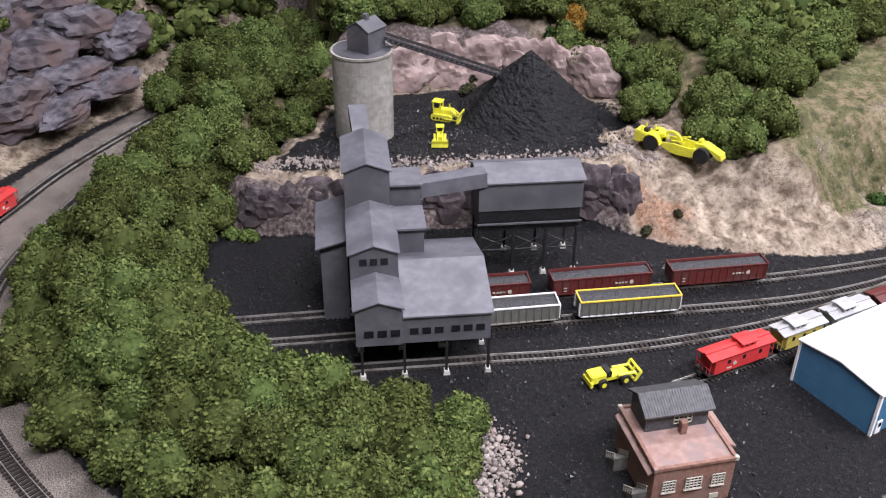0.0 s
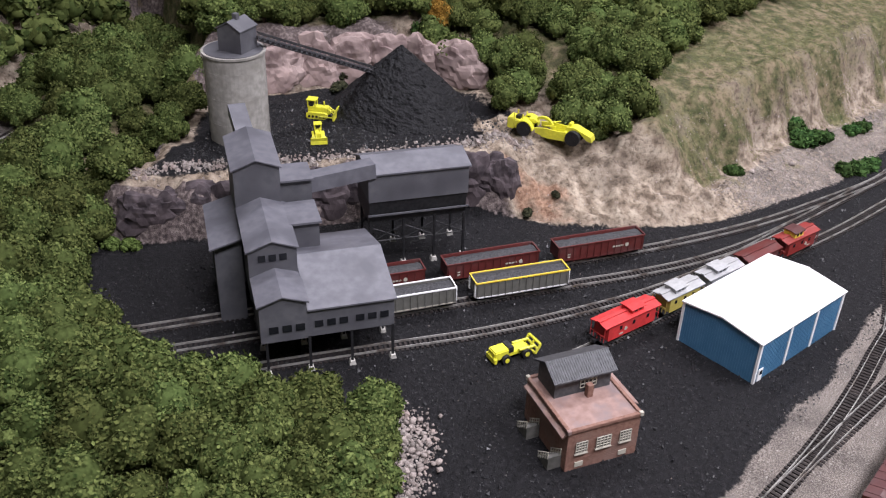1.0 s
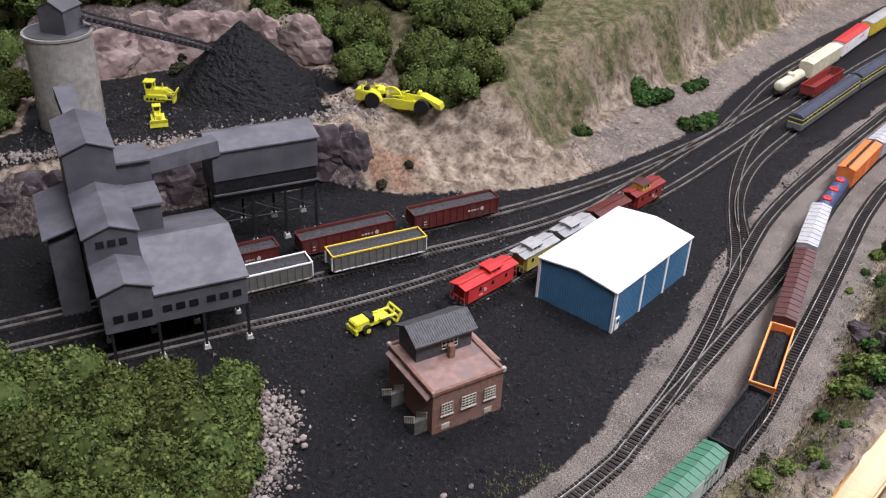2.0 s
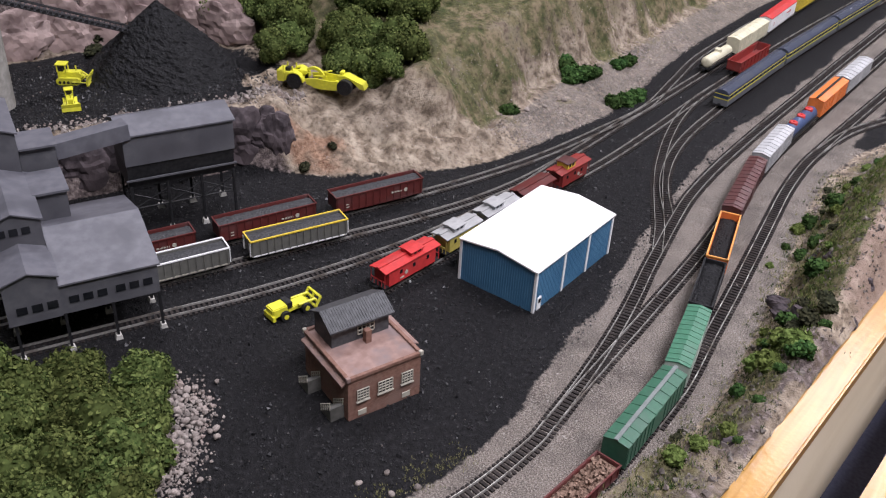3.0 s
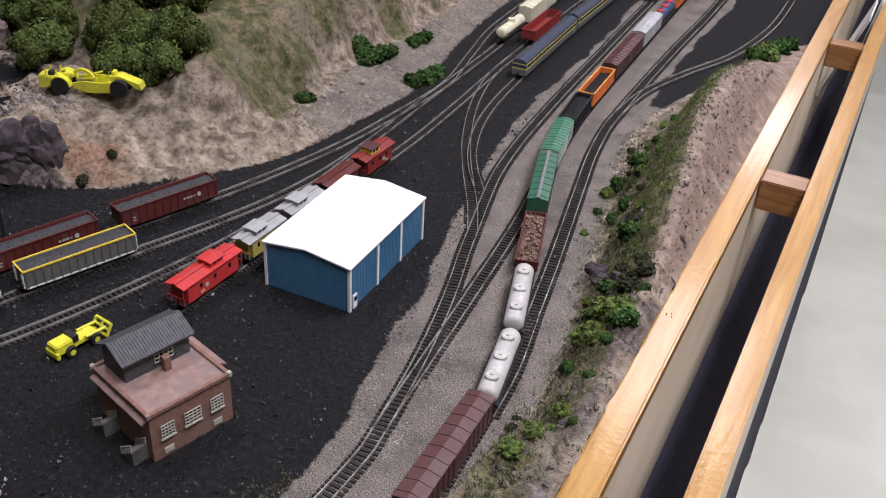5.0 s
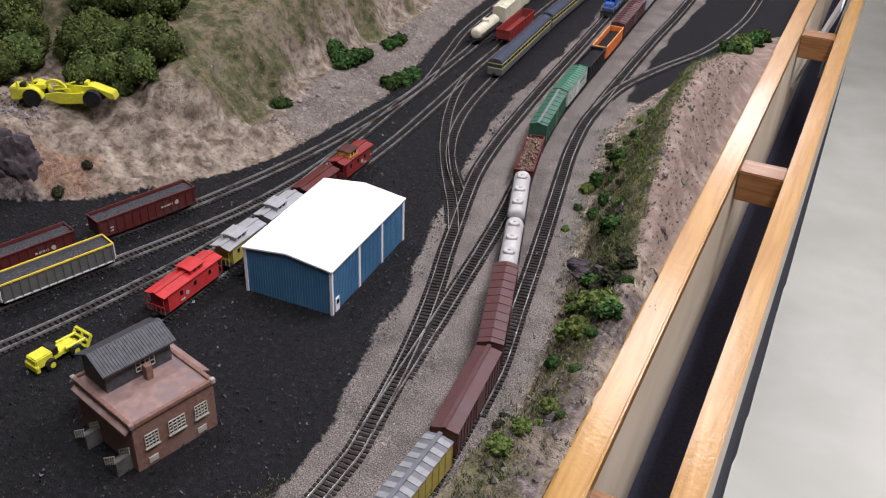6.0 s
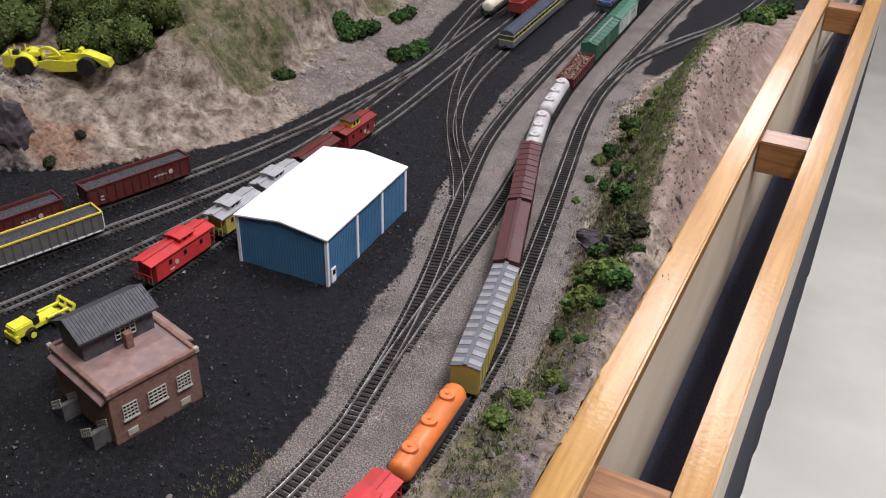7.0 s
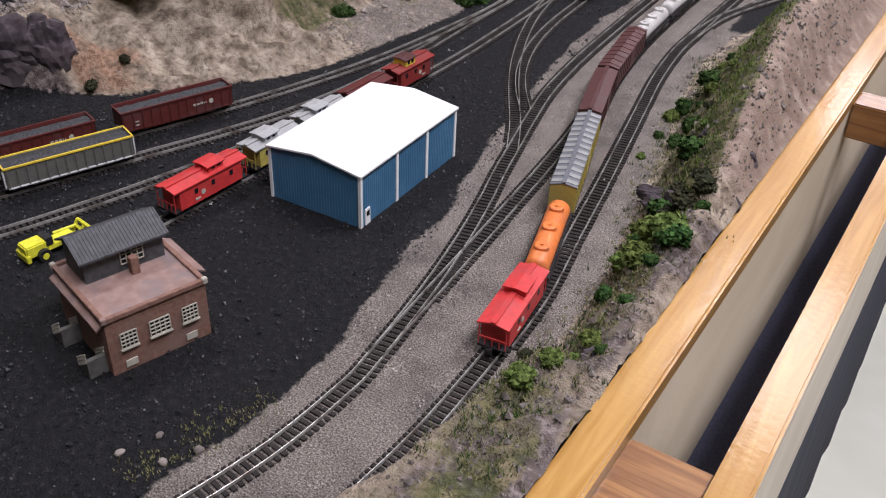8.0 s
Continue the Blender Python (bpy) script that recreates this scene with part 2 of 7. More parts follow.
M_NAVY = noise_mat("navy_felt", (0.028, 0.030, 0.052), (0.045, 0.047, 0.075), 300, 0.9, 0.2)
M_FLOOR = noise_mat("vinyl_floor", (0.76, 0.755, 0.66), (0.82, 0.81, 0.715), 9, 0.35, 0.05, 0.0005, (0.70, 0.695, 0.60), 2.2)
M_WALL = noise_mat("room_wall_paint", (0.24, 0.23, 0.21), (0.28, 0.27, 0.25), 20, 0.8, 0.05)
M_CEIL = noise_mat("ceiling_tile_white", (0.42, 0.42, 0.41), (0.48, 0.48, 0.47), 30, 0.9, 0.05)
M_PAPER = paint("leaflet_paper", (0.75, 0.76, 0.75), 0.6, 0.95)


# ---- building helpers ----
def box(bm, x0, x1, y0, y1, z0, z1, m=None, bevel=0.0):
    g = bmesh.ops.create_cube(bm, size=1)["verts"]
    bmesh.ops.transform(bm, verts=g, matrix=Matrix.Translation(((x0 + x1) / 2, (y0 + y1) / 2, (z0 + z1) / 2)) @ Matrix.Diagonal((x1 - x0, y1 - y0, z1 - z0, 1)))
    if bevel:
        edges = list({e for v in g for e in v.link_edges})
        g = list({v for f in bmesh.ops.bevel(bm, geom=edges, offset=bevel, segments=2, affect="EDGES")["faces"] for v in f.verts})
    if m is not None:
        bmesh.ops.transform(bm, verts=g, matrix=m)
    return g


def tube(bm, a, b, r1, r2=None, seg=10, caps=True):
    a, b = Vector(a), Vector(b)
    d = b - a
    m = Matrix.Translation((a + b) / 2) @ d.to_track_quat("Z", "Y").to_matrix().to_4x4()
    return bmesh.ops.create_cone(bm, cap_ends=caps, segments=seg, radius1=r1, radius2=r1 if r2 is None else r2, depth=d.length, matrix=m)["verts"]


def prism(bm, outline, axis, lo, hi):
    """Extrudes a 2D outline along an axis: 'x' takes (y, z), 'y' takes (x, z), 'z' takes (x, y)."""
    def at(p, q):
        return {"x": (q, p[0], p[1]), "y": (p[0], q, p[1]), "z": (p[0], p[1], q)}[axis]
    a, b = [bm.verts.new(at(p, lo)) for p in outline], [bm.verts.new(at(p, hi)) for p in outline]
    bm.faces.new(a)
    bm.faces.new(b[::-1])
    for i in range(len(outline)):
        j = (i + 1) % len(outline)
        bm.faces.new((a[j], a[i], b[i], b[j]))
    bmesh.ops.recalc_face_normals(bm, faces=bm.faces)


def mesh_of(name, bm, material, smooth=False):
    me = bpy.data.meshes.new(name)
    bm.to_mesh(me)
    bm.free()
    me.materials.append(material)
    if smooth:
        me.polygons.foreach_set("use_smooth", [True] * len(me.polygons))
    return me


def part(name, bm, material, parent=None, label="", smooth=False, at=None):
    ob = new(name, mesh_of(name, bm, material, smooth))
    ob.parent = parent
    if at is not None:
        ob.matrix_basis = at
    return tagged(ob, label)


def share(name, me, parent, at):
    ob = new(name, me)
    ob.parent = parent
    ob.matrix_basis = at
    return ob


def thing(name, m, label, category, group="", kind=""):
    ob = new(name)
    ob.empty_display_size = 0.01
    ob.matrix_basis = m
    return tagged(ob, label, category, group, kind)


def smooth_path(points, step=0.003):
    """A smooth line through the points in even steps: positions and headings."""
    p = np.array(points, float)
    q = np.vstack([2 * p[0] - p[1], p, 2 * p[-1] - p[-2]])
    out = []
    for i in range(1, len(q) - 2):
        t = np.linspace(0, 1, 40, endpoint=False)[:, None]
        a, b, c, d = q[i - 1], q[i], q[i + 1], q[i + 2]
        out.append(0.5 * (2 * b + (c - a) * t + (2 * a - 5 * b + 4 * c - d) * t ** 2 + (3 * b - a - 3 * c + d) * t ** 3))
    out = np.vstack(out + [q[-2][None]])
    s = np.concatenate([[0], np.cumsum(np.linalg.norm(np.diff(out, axis=0), axis=1))])
    k = np.arange(0, s[-1], step)
    xy = np.c_[np.interp(k, s, out[:, 0]), np.interp(k, s, out[:, 1])]
    d = np.gradient(xy, axis=0)
    return k, xy, np.arctan2(d[:, 1], d[:, 0])


# ---- plan of the tracks ----
TRACK = {
    "main": [(-0.93, -0.26), (-0.90, -0.315), (-0.859, -0.375), (-0.788, -0.466), (-0.712, -0.541), (-0.64, -0.610), (-0.54, -0.670), (-0.40, -0.705), (-0.25, -0.700), (-0.11, -0.650), (0.005, -0.560), (0.085, -0.435), (0.126, -0.30), (0.143, -0.18), (0.1455, -0.10), (0.142, -0.03), (0.130, 0.03), (0.113, 0.095), (0.092, 0.175), (0.070, 0.255), (0.053, 0.335), (0.043, 0.42), (0.039, 0.5), (0.038, 0.65), (0.037, 0.9), (0.037, 1.3), (0.037, 1.7)],
    "passing": [(0.148, -0.06), (0.1445, 0.0), (0.133, 0.074), (0.122, 0.148), (0.109, 0.228), (0.096, 0.306), (0.085, 0.375), (0.078, 0.45), (0.078, 0.51), (0.080, 0.62), (0.085, 0.78), (0.093, 0.95), (0.10, 1.3), (0.105, 1.7)],
    "spur": [(0.078, 0.50), (0.088, 0.585), (0.120, 0.68), (0.159, 0.775), (0.185, 0.90), (0.195, 1.03), (0.198, 1.3)],
    "lead": [(-0.84, -0.30), (-0.80, -0.36), (-0.74, -0.435), (-0.668, -0.50), (-0.584, -0.56), (-0.49, -0.598), (-0.39, -0.612), (-0.275, -0.592), (-0.165, -0.55), (-0.06, -0.475), (0.02, -0.375), (0.062, -0.285), (0.083, -0.21), (0.0895, -0.143), (0.088, -0.11), (0.080, -0.04), (0.069, 0.025), (0.057, 0.08), (0.045, 0.127), (0.034, 0.176), (0.023, 0.225), (0.011, 0.289), (0.004, 0.368), (0.001, 0.45), (-0.001, 0.55), (-0.002, 0.7), (-0.003, 0.9), (-0.003, 1.3), (-0.003, 1.7)],
    "crossover": [(0.088, -0.11), (0.083, -0.03), (0.079, 0.04), (0.0755, 0.095), (0.072, 0.15), (0.067, 0.21), (0.060, 0.27), (0.053, 0.335)],
    "ladder_a": [(0.036, 0.165), (0.018, 0.205), (-0.004, 0.246), (-0.028, 0.292), (-0.050, 0.341), (-0.073, 0.405), (-0.090, 0.47), (-0.100, 0.54), (-0.100, 0.62)],
    "ladder_b": [(0.010, 0.24), (-0.012, 0.275), (-0.032, 0.316), (-0.049, 0.370), (-0.060, 0.435), (-0.065, 0.53), (-0.066, 0.7), (-0.062, 0.9), (-0.05, 1.2), (-0.03, 1.6)],
    "caboose_track": [(-0.122, -0.095), (-0.117, -0.03), (-0.112, 0.06), (-0.107, 0.15), (-0.102, 0.24), (-0.098, 0.32), (-0.098, 0.42), (-0.100, 0.54), (-0.099, 0.7), (-0.095, 0.9), (-0.08, 1.2), (-0.06, 1.6)],
    "mine_front": [(-0.33, -0.45), (-0.272, -0.31), (-0.231, -0.214), (-0.203, -0.150), (-0.180, -0.086), (-0.162, -0.025), (-0.148, 0.035), (-0.138, 0.11), (-0.135, 0.196), (-0.137, 0.294)],
    "mine_middle": [(-0.39, -0.47), (-0.346, -0.371), (-0.300, -0.255), (-0.272, -0.185), (-0.242, -0.108), (-0.206, -0.018), (-0.176, 0.058), (-0.155, 0.125), (-0.142, 0.20), (-0.137, 0.294), (-0.137, 0.40), (-0.135, 0.50), (-0.134, 0.62), (-0.134, 0.8), (-0.142, 1.0), (-0.14, 1.3), (-0.12, 1.6)],
    "mine_rear": [(-0.43, -0.48), (-0.391, -0.382), (-0.345, -0.265), (-0.29, -0.125), (-0.252, -0.025), (-0.215, 0.07), (-0.185, 0.16), (-0.160, 0.26), (-0.146, 0.363), (-0.137, 0.47), (-0.152, 0.58), (-0.168, 0.7), (-0.17, 0.9)],
}
LINES = {k: smooth_path(v) for k, v in TRACK.items()}
MINE_O = Vector((-0.218, -0.221, 0))
MINE = Matrix.Translation(MINE_O) @ Matrix.Rotation(math.atan2(0.917, 0.40), 4, "Z")


# ---- ground ----
def fbm(x, y, scale, octaves=4, seed=0.0):
    """Cheap layered noise on arrays: sums of turned sines."""
    out, amp, tot = 0.0, 1.0, 0.0
    for o in range(octaves):
        f = scale * 2 ** o
        for k in range(3):
            a = seed * 3.1 + o * 1.7 + k * 2.1
            out = out + amp * np.sin(f * (x * np.cos(a) + y * np.sin(a)) + 5.3 * a + 1.9 * np.sin(f * 0.63 * (x * np.sin(a * 1.3) - y * np.cos(a * 1.3)) + a))
        tot += 2.2 * amp
        amp *= 0.52
    return out / tot


def step01(x, lo, hi):
    t = np.clip((x - lo) / (hi - lo), 0, 1)
    return t * t * (3 - 2 * t)


def line_dist(x, y, pts):
    """Distance to a line of points, positive on its left."""
    best, sign = np.full(np.shape(x), 9.0), np.ones(np.shape(x))
    for (ax, ay), (bx, by) in zip(pts[:-1], pts[1:]):
        dx, dy = bx - ax, by - ay
        t = np.clip(((x - ax) * dx + (y - ay) * dy) / (dx * dx + dy * dy), 0, 1)
        d = np.hypot(x - ax - t * dx, y - ay - t * dy)
        side = np.where(dx * (y - ay) - dy * (x - ax) > 0, 1.0, -1.0)
        near = d < best - 1e-9
        best, sign = np.where(near, d, best), np.where(near, side, sign)
    return best * sign


def point_dist(x, y, pts):
    """The same for a single point."""
    best, sign = 9.0, 1.0
    for (ax, ay), (bx, by) in zip(pts[:-1], pts[1:]):
        dx, dy = bx - ax, by - ay
        t = min(1.0, max(0.0, ((x - ax) * dx + (y - ay) * dy) / (dx * dx + dy * dy)))
        d = math.hypot(x - ax - t * dx, y - ay - t * dy)
        if d < best - 1e-9:
            best, sign = d, (1.0 if dx * (y - ay) - dy * (x - ax) > 0 else -1.0)
    return best * sign


FOOT = [(-1.75, -0.12), (-1.05, -0.06), (-0.80, -0.12), (-0.68, -0.22), (-0.60, -0.335), (-0.562, -0.35), (-0.525, -0.305), (-0.497, -0.255), (-0.46, -0.16), (-0.42, -0.07), (-0.382, 0.005), (-0.335, 0.038), (-0.29, 0.066), (-0.236, 0.129), (-0.208, 0.176), (-0.19, 0.22), (-0.182, 0.264), (-0.168, 0.358), (-0.160, 0.42), (-0.165, 0.5), (-0.182, 0.6), (-0.192, 0.72), (-0.195, 0.97), (-0.18, 1.3), (-0.15, 1.9)]
BACKWALL = [(-0.72, -0.30), (-0.70, -0.14), (-0.685, -0.02), (-0.655, 0.07), (-0.60, 0.135), (-0.52, 0.165), (-0.455, 0.17), (-0.405, 0.178), (-0.352, 0.174), (-0.298, 0.172), (-0.265, 0.188), (-0.243, 0.214), (-0.236, 0.25), (-0.242, 0.32), (-0.249, 0.415), (-0.248, 0.50), (-0.248, 0.58), (-0.250, 0.68), (-0.256, 0.82), (-0.265, 1.1), (-0.24, 1.9)]
MOUND = [(-0.13, -0.315), (-0.225, -0.355), (-0.335, -0.405), (-0.44, -0.415), (-0.535, -0.365), (-0.60, -0.30), (-0.66, -0.21), (-0.78, -0.05), (-1.03, -0.02), (-1.03, -0.20), (-0.94, -0.315), (-0.885, -0.335), (-0.83, -0.30), (-0.80, -0.315), (-0.725, -0.40), (-0.65, -0.47), (-0.57, -0.522), (-0.48, -0.562), (-0.385, -0.575), (-0.28, -0.545), (-0.19, -0.49), (-0.10, -0.42), (-0.07, -0.375), (-0.13, -0.315)]
RIDGE_FOOT = [(0.12, -0.35), (0.15, -0.20), (0.162, -0.128), (0.170, -0.047), (0.168, 0.025), (0.152, 0.138), (0.134, 0.25), (0.116, 0.333), (0.104, 0.45), (0.112, 0.53), (0.150, 0.66), (0.195, 0.76), (0.23, 0.82), (0.30, 0.9)]


OUTER = [(-1.25, 0.30), (-1.02, 0.0), (-0.97, -0.16), (-0.95, -0.30), (-0.90, -0.40), (-0.83, -0.49), (-0.77, -0.57), (-0.69, -0.655), (-0.55, -0.74), (-0.3, -0.79)]


def mound_mask(x, y):
    inside = np.zeros(np.shape(x), bool)
    for (ax, ay), (bx, by) in zip(MOUND[:-1], MOUND[1:]):
        inside ^= ((ay > y) != (by > y)) & (x < (bx - ax) * (y - ay) / (by - ay + 1e-12) + ax)
    return inside


def board_x(y):
    return 0.231 + 0.032 * y


def heights(x, y):
    rough = fbm(x, y, 60, 4, 1)
    wob = 0.010 * fbm(x, y, 40, 2, 5)
    foot = line_dist(x, y, FOOT) + wob * 0.7
    back = line_dist(x, y, BACKWALL) + wob
    z = 0.0007 * fbm(x, y, 90, 3, 2)
    # bench above the yard: a sheer cliff beside the mine, a fan of dirt further on
    run = 0.034 + 0.085 * step01(y, 0.03, 0.12)
    bench = 0.055 * step01(foot, 0.0, run) ** np.where(y < 0.04, 0.6, 1.0)
    apron = 0.016 * step01(foot, 0.0, 0.09)
    far = step01(y, 0.20, 0.31)
    z = z + bench * (1 - far) + apron * far
    # hill behind, with the rock wall
    top = 0.072 + 0.03 * step01(back, 0.05, 0.35) + 0.012 * fbm(x, y, 9, 2, 7)
    # steep on the far side, a shallow scooped hollow beside the fan
    slope = np.interp(y, [0.10, 0.16, 0.24, 0.30, 0.36, 0.8], [0.03, 0.06, 0.14, 0.085, 0.062, 0.062])
    gully = 0.006 * np.abs(fbm(x, y, 26, 3, 11)) * far
    hill = top * step01(back - gully, 0.0, slope) * (1 + 0.15 * far)
    z = np.where(foot > 0, z + hill * step01(foot, 0.01, 0.05), z)
    # the fan: cracked plates running down to the yard, and the dip behind its crest
    fan = step01(foot, 0.0, 0.012) * (1 - step01(back, -0.012, 0.004)) * step01(y, 0.045, 0.08) * (1 - step01(y, 0.26, 0.32))
    plates = 1 - 2.2 * np.abs(fbm(x * 0.8 + y * 0.5, y * 1.6 - x * 0.6, 46, 3, 13))
    z = z + fan * (0.0042 * plates + 0.006 * step01(back, -0.05, -0.012))
    face = step01(foot, 0.0, 0.01) * (1 - step01(foot, run * 0.9, run * 1.5)) * (1 - far)
    wall = step01(back, -0.005, 0.01) * (1 - step01(back, 0.05, 0.10))
    z = z + rough * (0.010 * face * (1 - 0.6 * step01(y, 0.04, 0.12)) + 0.008 * wall + 0.003 * step01(foot, 0.0, 0.05) + 0.003 * (1 - far) * step01(y, 0.03, 0.08) * step01(foot, 0.005, 0.03) * (1 - step01(foot, 0.10, 0.14)))
    # wooded mound inside the loop
    mound = -line_dist(x, y, MOUND)
    inside = mound_mask(x, y)
    m = np.where(inside, np.abs(mound), 0.0)
    z = np.maximum(z, 0.055 * step01(m, 0.0, 0.09) * (0.55 + 0.45 * step01(-x, 0.15, 0.4)) + np.where(inside, 0.002 * rough, 0))
    # bank outside the loop, far left
    outer = line_dist(x, y, OUTER)
    z = np.where((outer < 0) & (x < -0.25), np.maximum(z, 0.17 * step01(-outer, 0.0, 0.25) + 0.012 * rough * step01(-outer, 0.02, 0.06)), z)
    # rocky ridge along the layout's edge
    r = -line_dist(x, y, RIDGE_FOOT) + 0.5 * wob
    crest_h = np.interp(y, [-0.4, -0.2, -0.1, 0.0, 0.1, 0.2, 0.33, 0.46, 0.56, 0.66, 0.8], [0.02, 0.045, 0.046, 0.047, 0.056, 0.072, 0.090, 0.088, 0.070, 0.040, 0.02])
    crest_x = np.interp(y, [-0.4, -0.1, 0.1, 0.33, 0.5, 0.62], [0.222, 0.226, 0.216, 0.196, 0.196, 0.21])
    up = step01(x, crest_x - np.interp(y, [-0.2, 0.1, 0.33, 0.5], [0.05, 0.055, 0.07, 0.06]), crest_x)
    down = step01(x, crest_x + 0.004, board_x(y) + 0.002)
    ridge = crest_h * up * (1 - down) + np.minimum(crest_h, 0.040) * down
    z = np.where(r > 0, np.maximum(z, (0.006 * step01(r, 0, 0.03) + ridge + 0.006 * (rough + 0.9 * fbm(x, y * 1.7, 75, 3, 15)) * step01(r, 0.01, 0.03) * (1 - 0.85 * step01(x, crest_x - 0.006, crest_x + 0.004) * step01(y, 0.1, 0.18))) * step01(r, 0, 0.015)), z)
    return z


def ground_zones(x, y, z):
    foot, back = line_dist(x, y, FOOT), line_dist(x, y, BACKWALL)
    wob = fbm(x, y, 50, 3, 9)
    r = -line_dist(x, y, RIDGE_FOOT)
    far = step01(y, 0.20, 0.31)
    edge = np.interp(y, [-0.9, -0.4, -0.26, -0.162, -0.10, -0.036, 0.03, 0.11, 0.185, 0.283, 0.344, 0.477, 0.656, 1.7], [-0.2, 0.0, 0.05, 0.062, 0.060, 0.047, 0.040, 0.026, 0.008, -0.006, -0.014, -0.022, -0.020, -0.020])
    ballast = step01(x + 0.006 * wob, edge - 0.006, edge + 0.006)
    spur = step01(x + 0.006 * wob, np.interp(y, [0.5, 0.6, 0.7, 0.8, 1.0, 1.7], [0.105, 0.10, 0.10, 0.104, 0.115, 0.12]) - 0.004, np.interp(y, [0.5, 0.6, 0.7, 0.8, 1.0, 1.7], [0.105, 0.10, 0.10, 0.104, 0.115, 0.12]) + 0.006) * step01(y, 0.53, 0.56)
    ballast = ballast * (1 - spur)
    for key in ("main", "lead"):
        xy = LINES[key][1][::6]
        south = step01(-y, 0.25, 0.32)
        d = np.min(np.hypot(x[..., None] - xy[:, 0], y[..., None] - xy[:, 1]), axis=-1) if x.ndim == 1 else None
        ballast = np.maximum(ballast, south * (1 - step01(d, 0.03, 0.045)))
    run = 0.034 + 0.085 * step01(y, 0.03, 0.12)
    dirt = step01(foot, -0.004, 0.01)
    on_bench = step01(foot, run * 1.1 + 0.012 * wob, run * 1.1 + 0.02 + 0.012 * wob) * (1 - step01(back, -0.012, 0.0)) * (1 - step01(y, 0.12, 0.17))
    dirt = dirt * (1 - on_bench)
    # the gravel apron below the hill
    apron = far * step01(foot, -0.002, 0.008) * (1 - step01(back, -0.012, 0.004))
    dirt = dirt * (1 - 0.62 * apron)
    ballast = np.maximum(ballast, 0.85 * apron)
    rock = step01(foot, -0.004, 0.004) * (1 - step01(foot, run * 0.85, run * 1.0)) * (1 - step01(y, 0.02, 0.055))
    rock = np.maximum(rock, 0.75 * step01(back, -0.004, 0.004) * (1 - step01(back, 0.04, 0.07)) * (1 - step01(y, 0.10, 0.14)))
    rust = step01(foot, 0.0, 0.006) * (1 - step01(foot, 0.040, 0.060)) * step01(y, 0.035, 0.055) * (1 - step01(y, 0.085, 0.115)) * (0.55 + 0.25 * wob)
    grass = step01(back + 0.02 * wob, 0.0, 0.03) * step01(y, 0.16, 0.24) * (0.50 + 0.34 * step01(wob, -0.3, 0.5)) + 0.50 * far * step01(foot, 0.02, 0.05) * step01(wob, -0.2, 0.5)
    grass = np.maximum(grass, 0.75 * step01(back, 0.03, 0.08) * step01(foot, 0.02, 0.05))
    wooded = mound_mask(x, y) & (np.abs(line_dist(x, y, MOUND)) > 0.006)
    grass = np.where(wooded, 0.9, grass)
    outer = -line_dist(x, y, OUTER)
    bank = np.where(x < -0.25, step01(outer, -0.004, 0.012), 0.0)
    ballast = ballast * (1 - bank)
    dirt = np.maximum(dirt, 0.85 * bank)
    grass = np.maximum(grass, bank * 0.42 * step01(wob, 0.0, 0.6))
    crest_x = np.interp(y, [-0.4, -0.1, 0.1, 0.33, 0.5, 0.62], [0.222, 0.226, 0.216, 0.196, 0.196, 0.21])
    ridge = step01(r, -0.002, 0.008)
    dirt = np.maximum(dirt, ridge * 0.8)
    rock = np.maximum(rock, ridge * 0.68 * step01(wob + 0.5 * (x < crest_x), -0.3, 0.5) * step01(r, 0.015, 0.03))
    grass = np.maximum(grass, ridge * (0.75 * step01(y, 0.02, 0.18) * step01(x, crest_x - 0.042, crest_x - 0.02) * (1 - step01(x, crest_x - 0.004, crest_x + 0.006)) + (0.40 + 0.35 * step01(wob, -0.2, 0.6)) * (1 - step01(x, crest_x - 0.01, crest_x)) * step01(r, 0.006, 0.02)))
    # bare plaster on the outer flank of the edge bank
    plaster = ridge * step01(x + 0.004 * wob, crest_x - 0.006, crest_x + 0.002) * step01(y, 0.06, 0.16)
    rock = rock * (1 - plaster)
    grass = grass * (1 - plaster)
    return ballast, grass, dirt, rock, rust, plaster


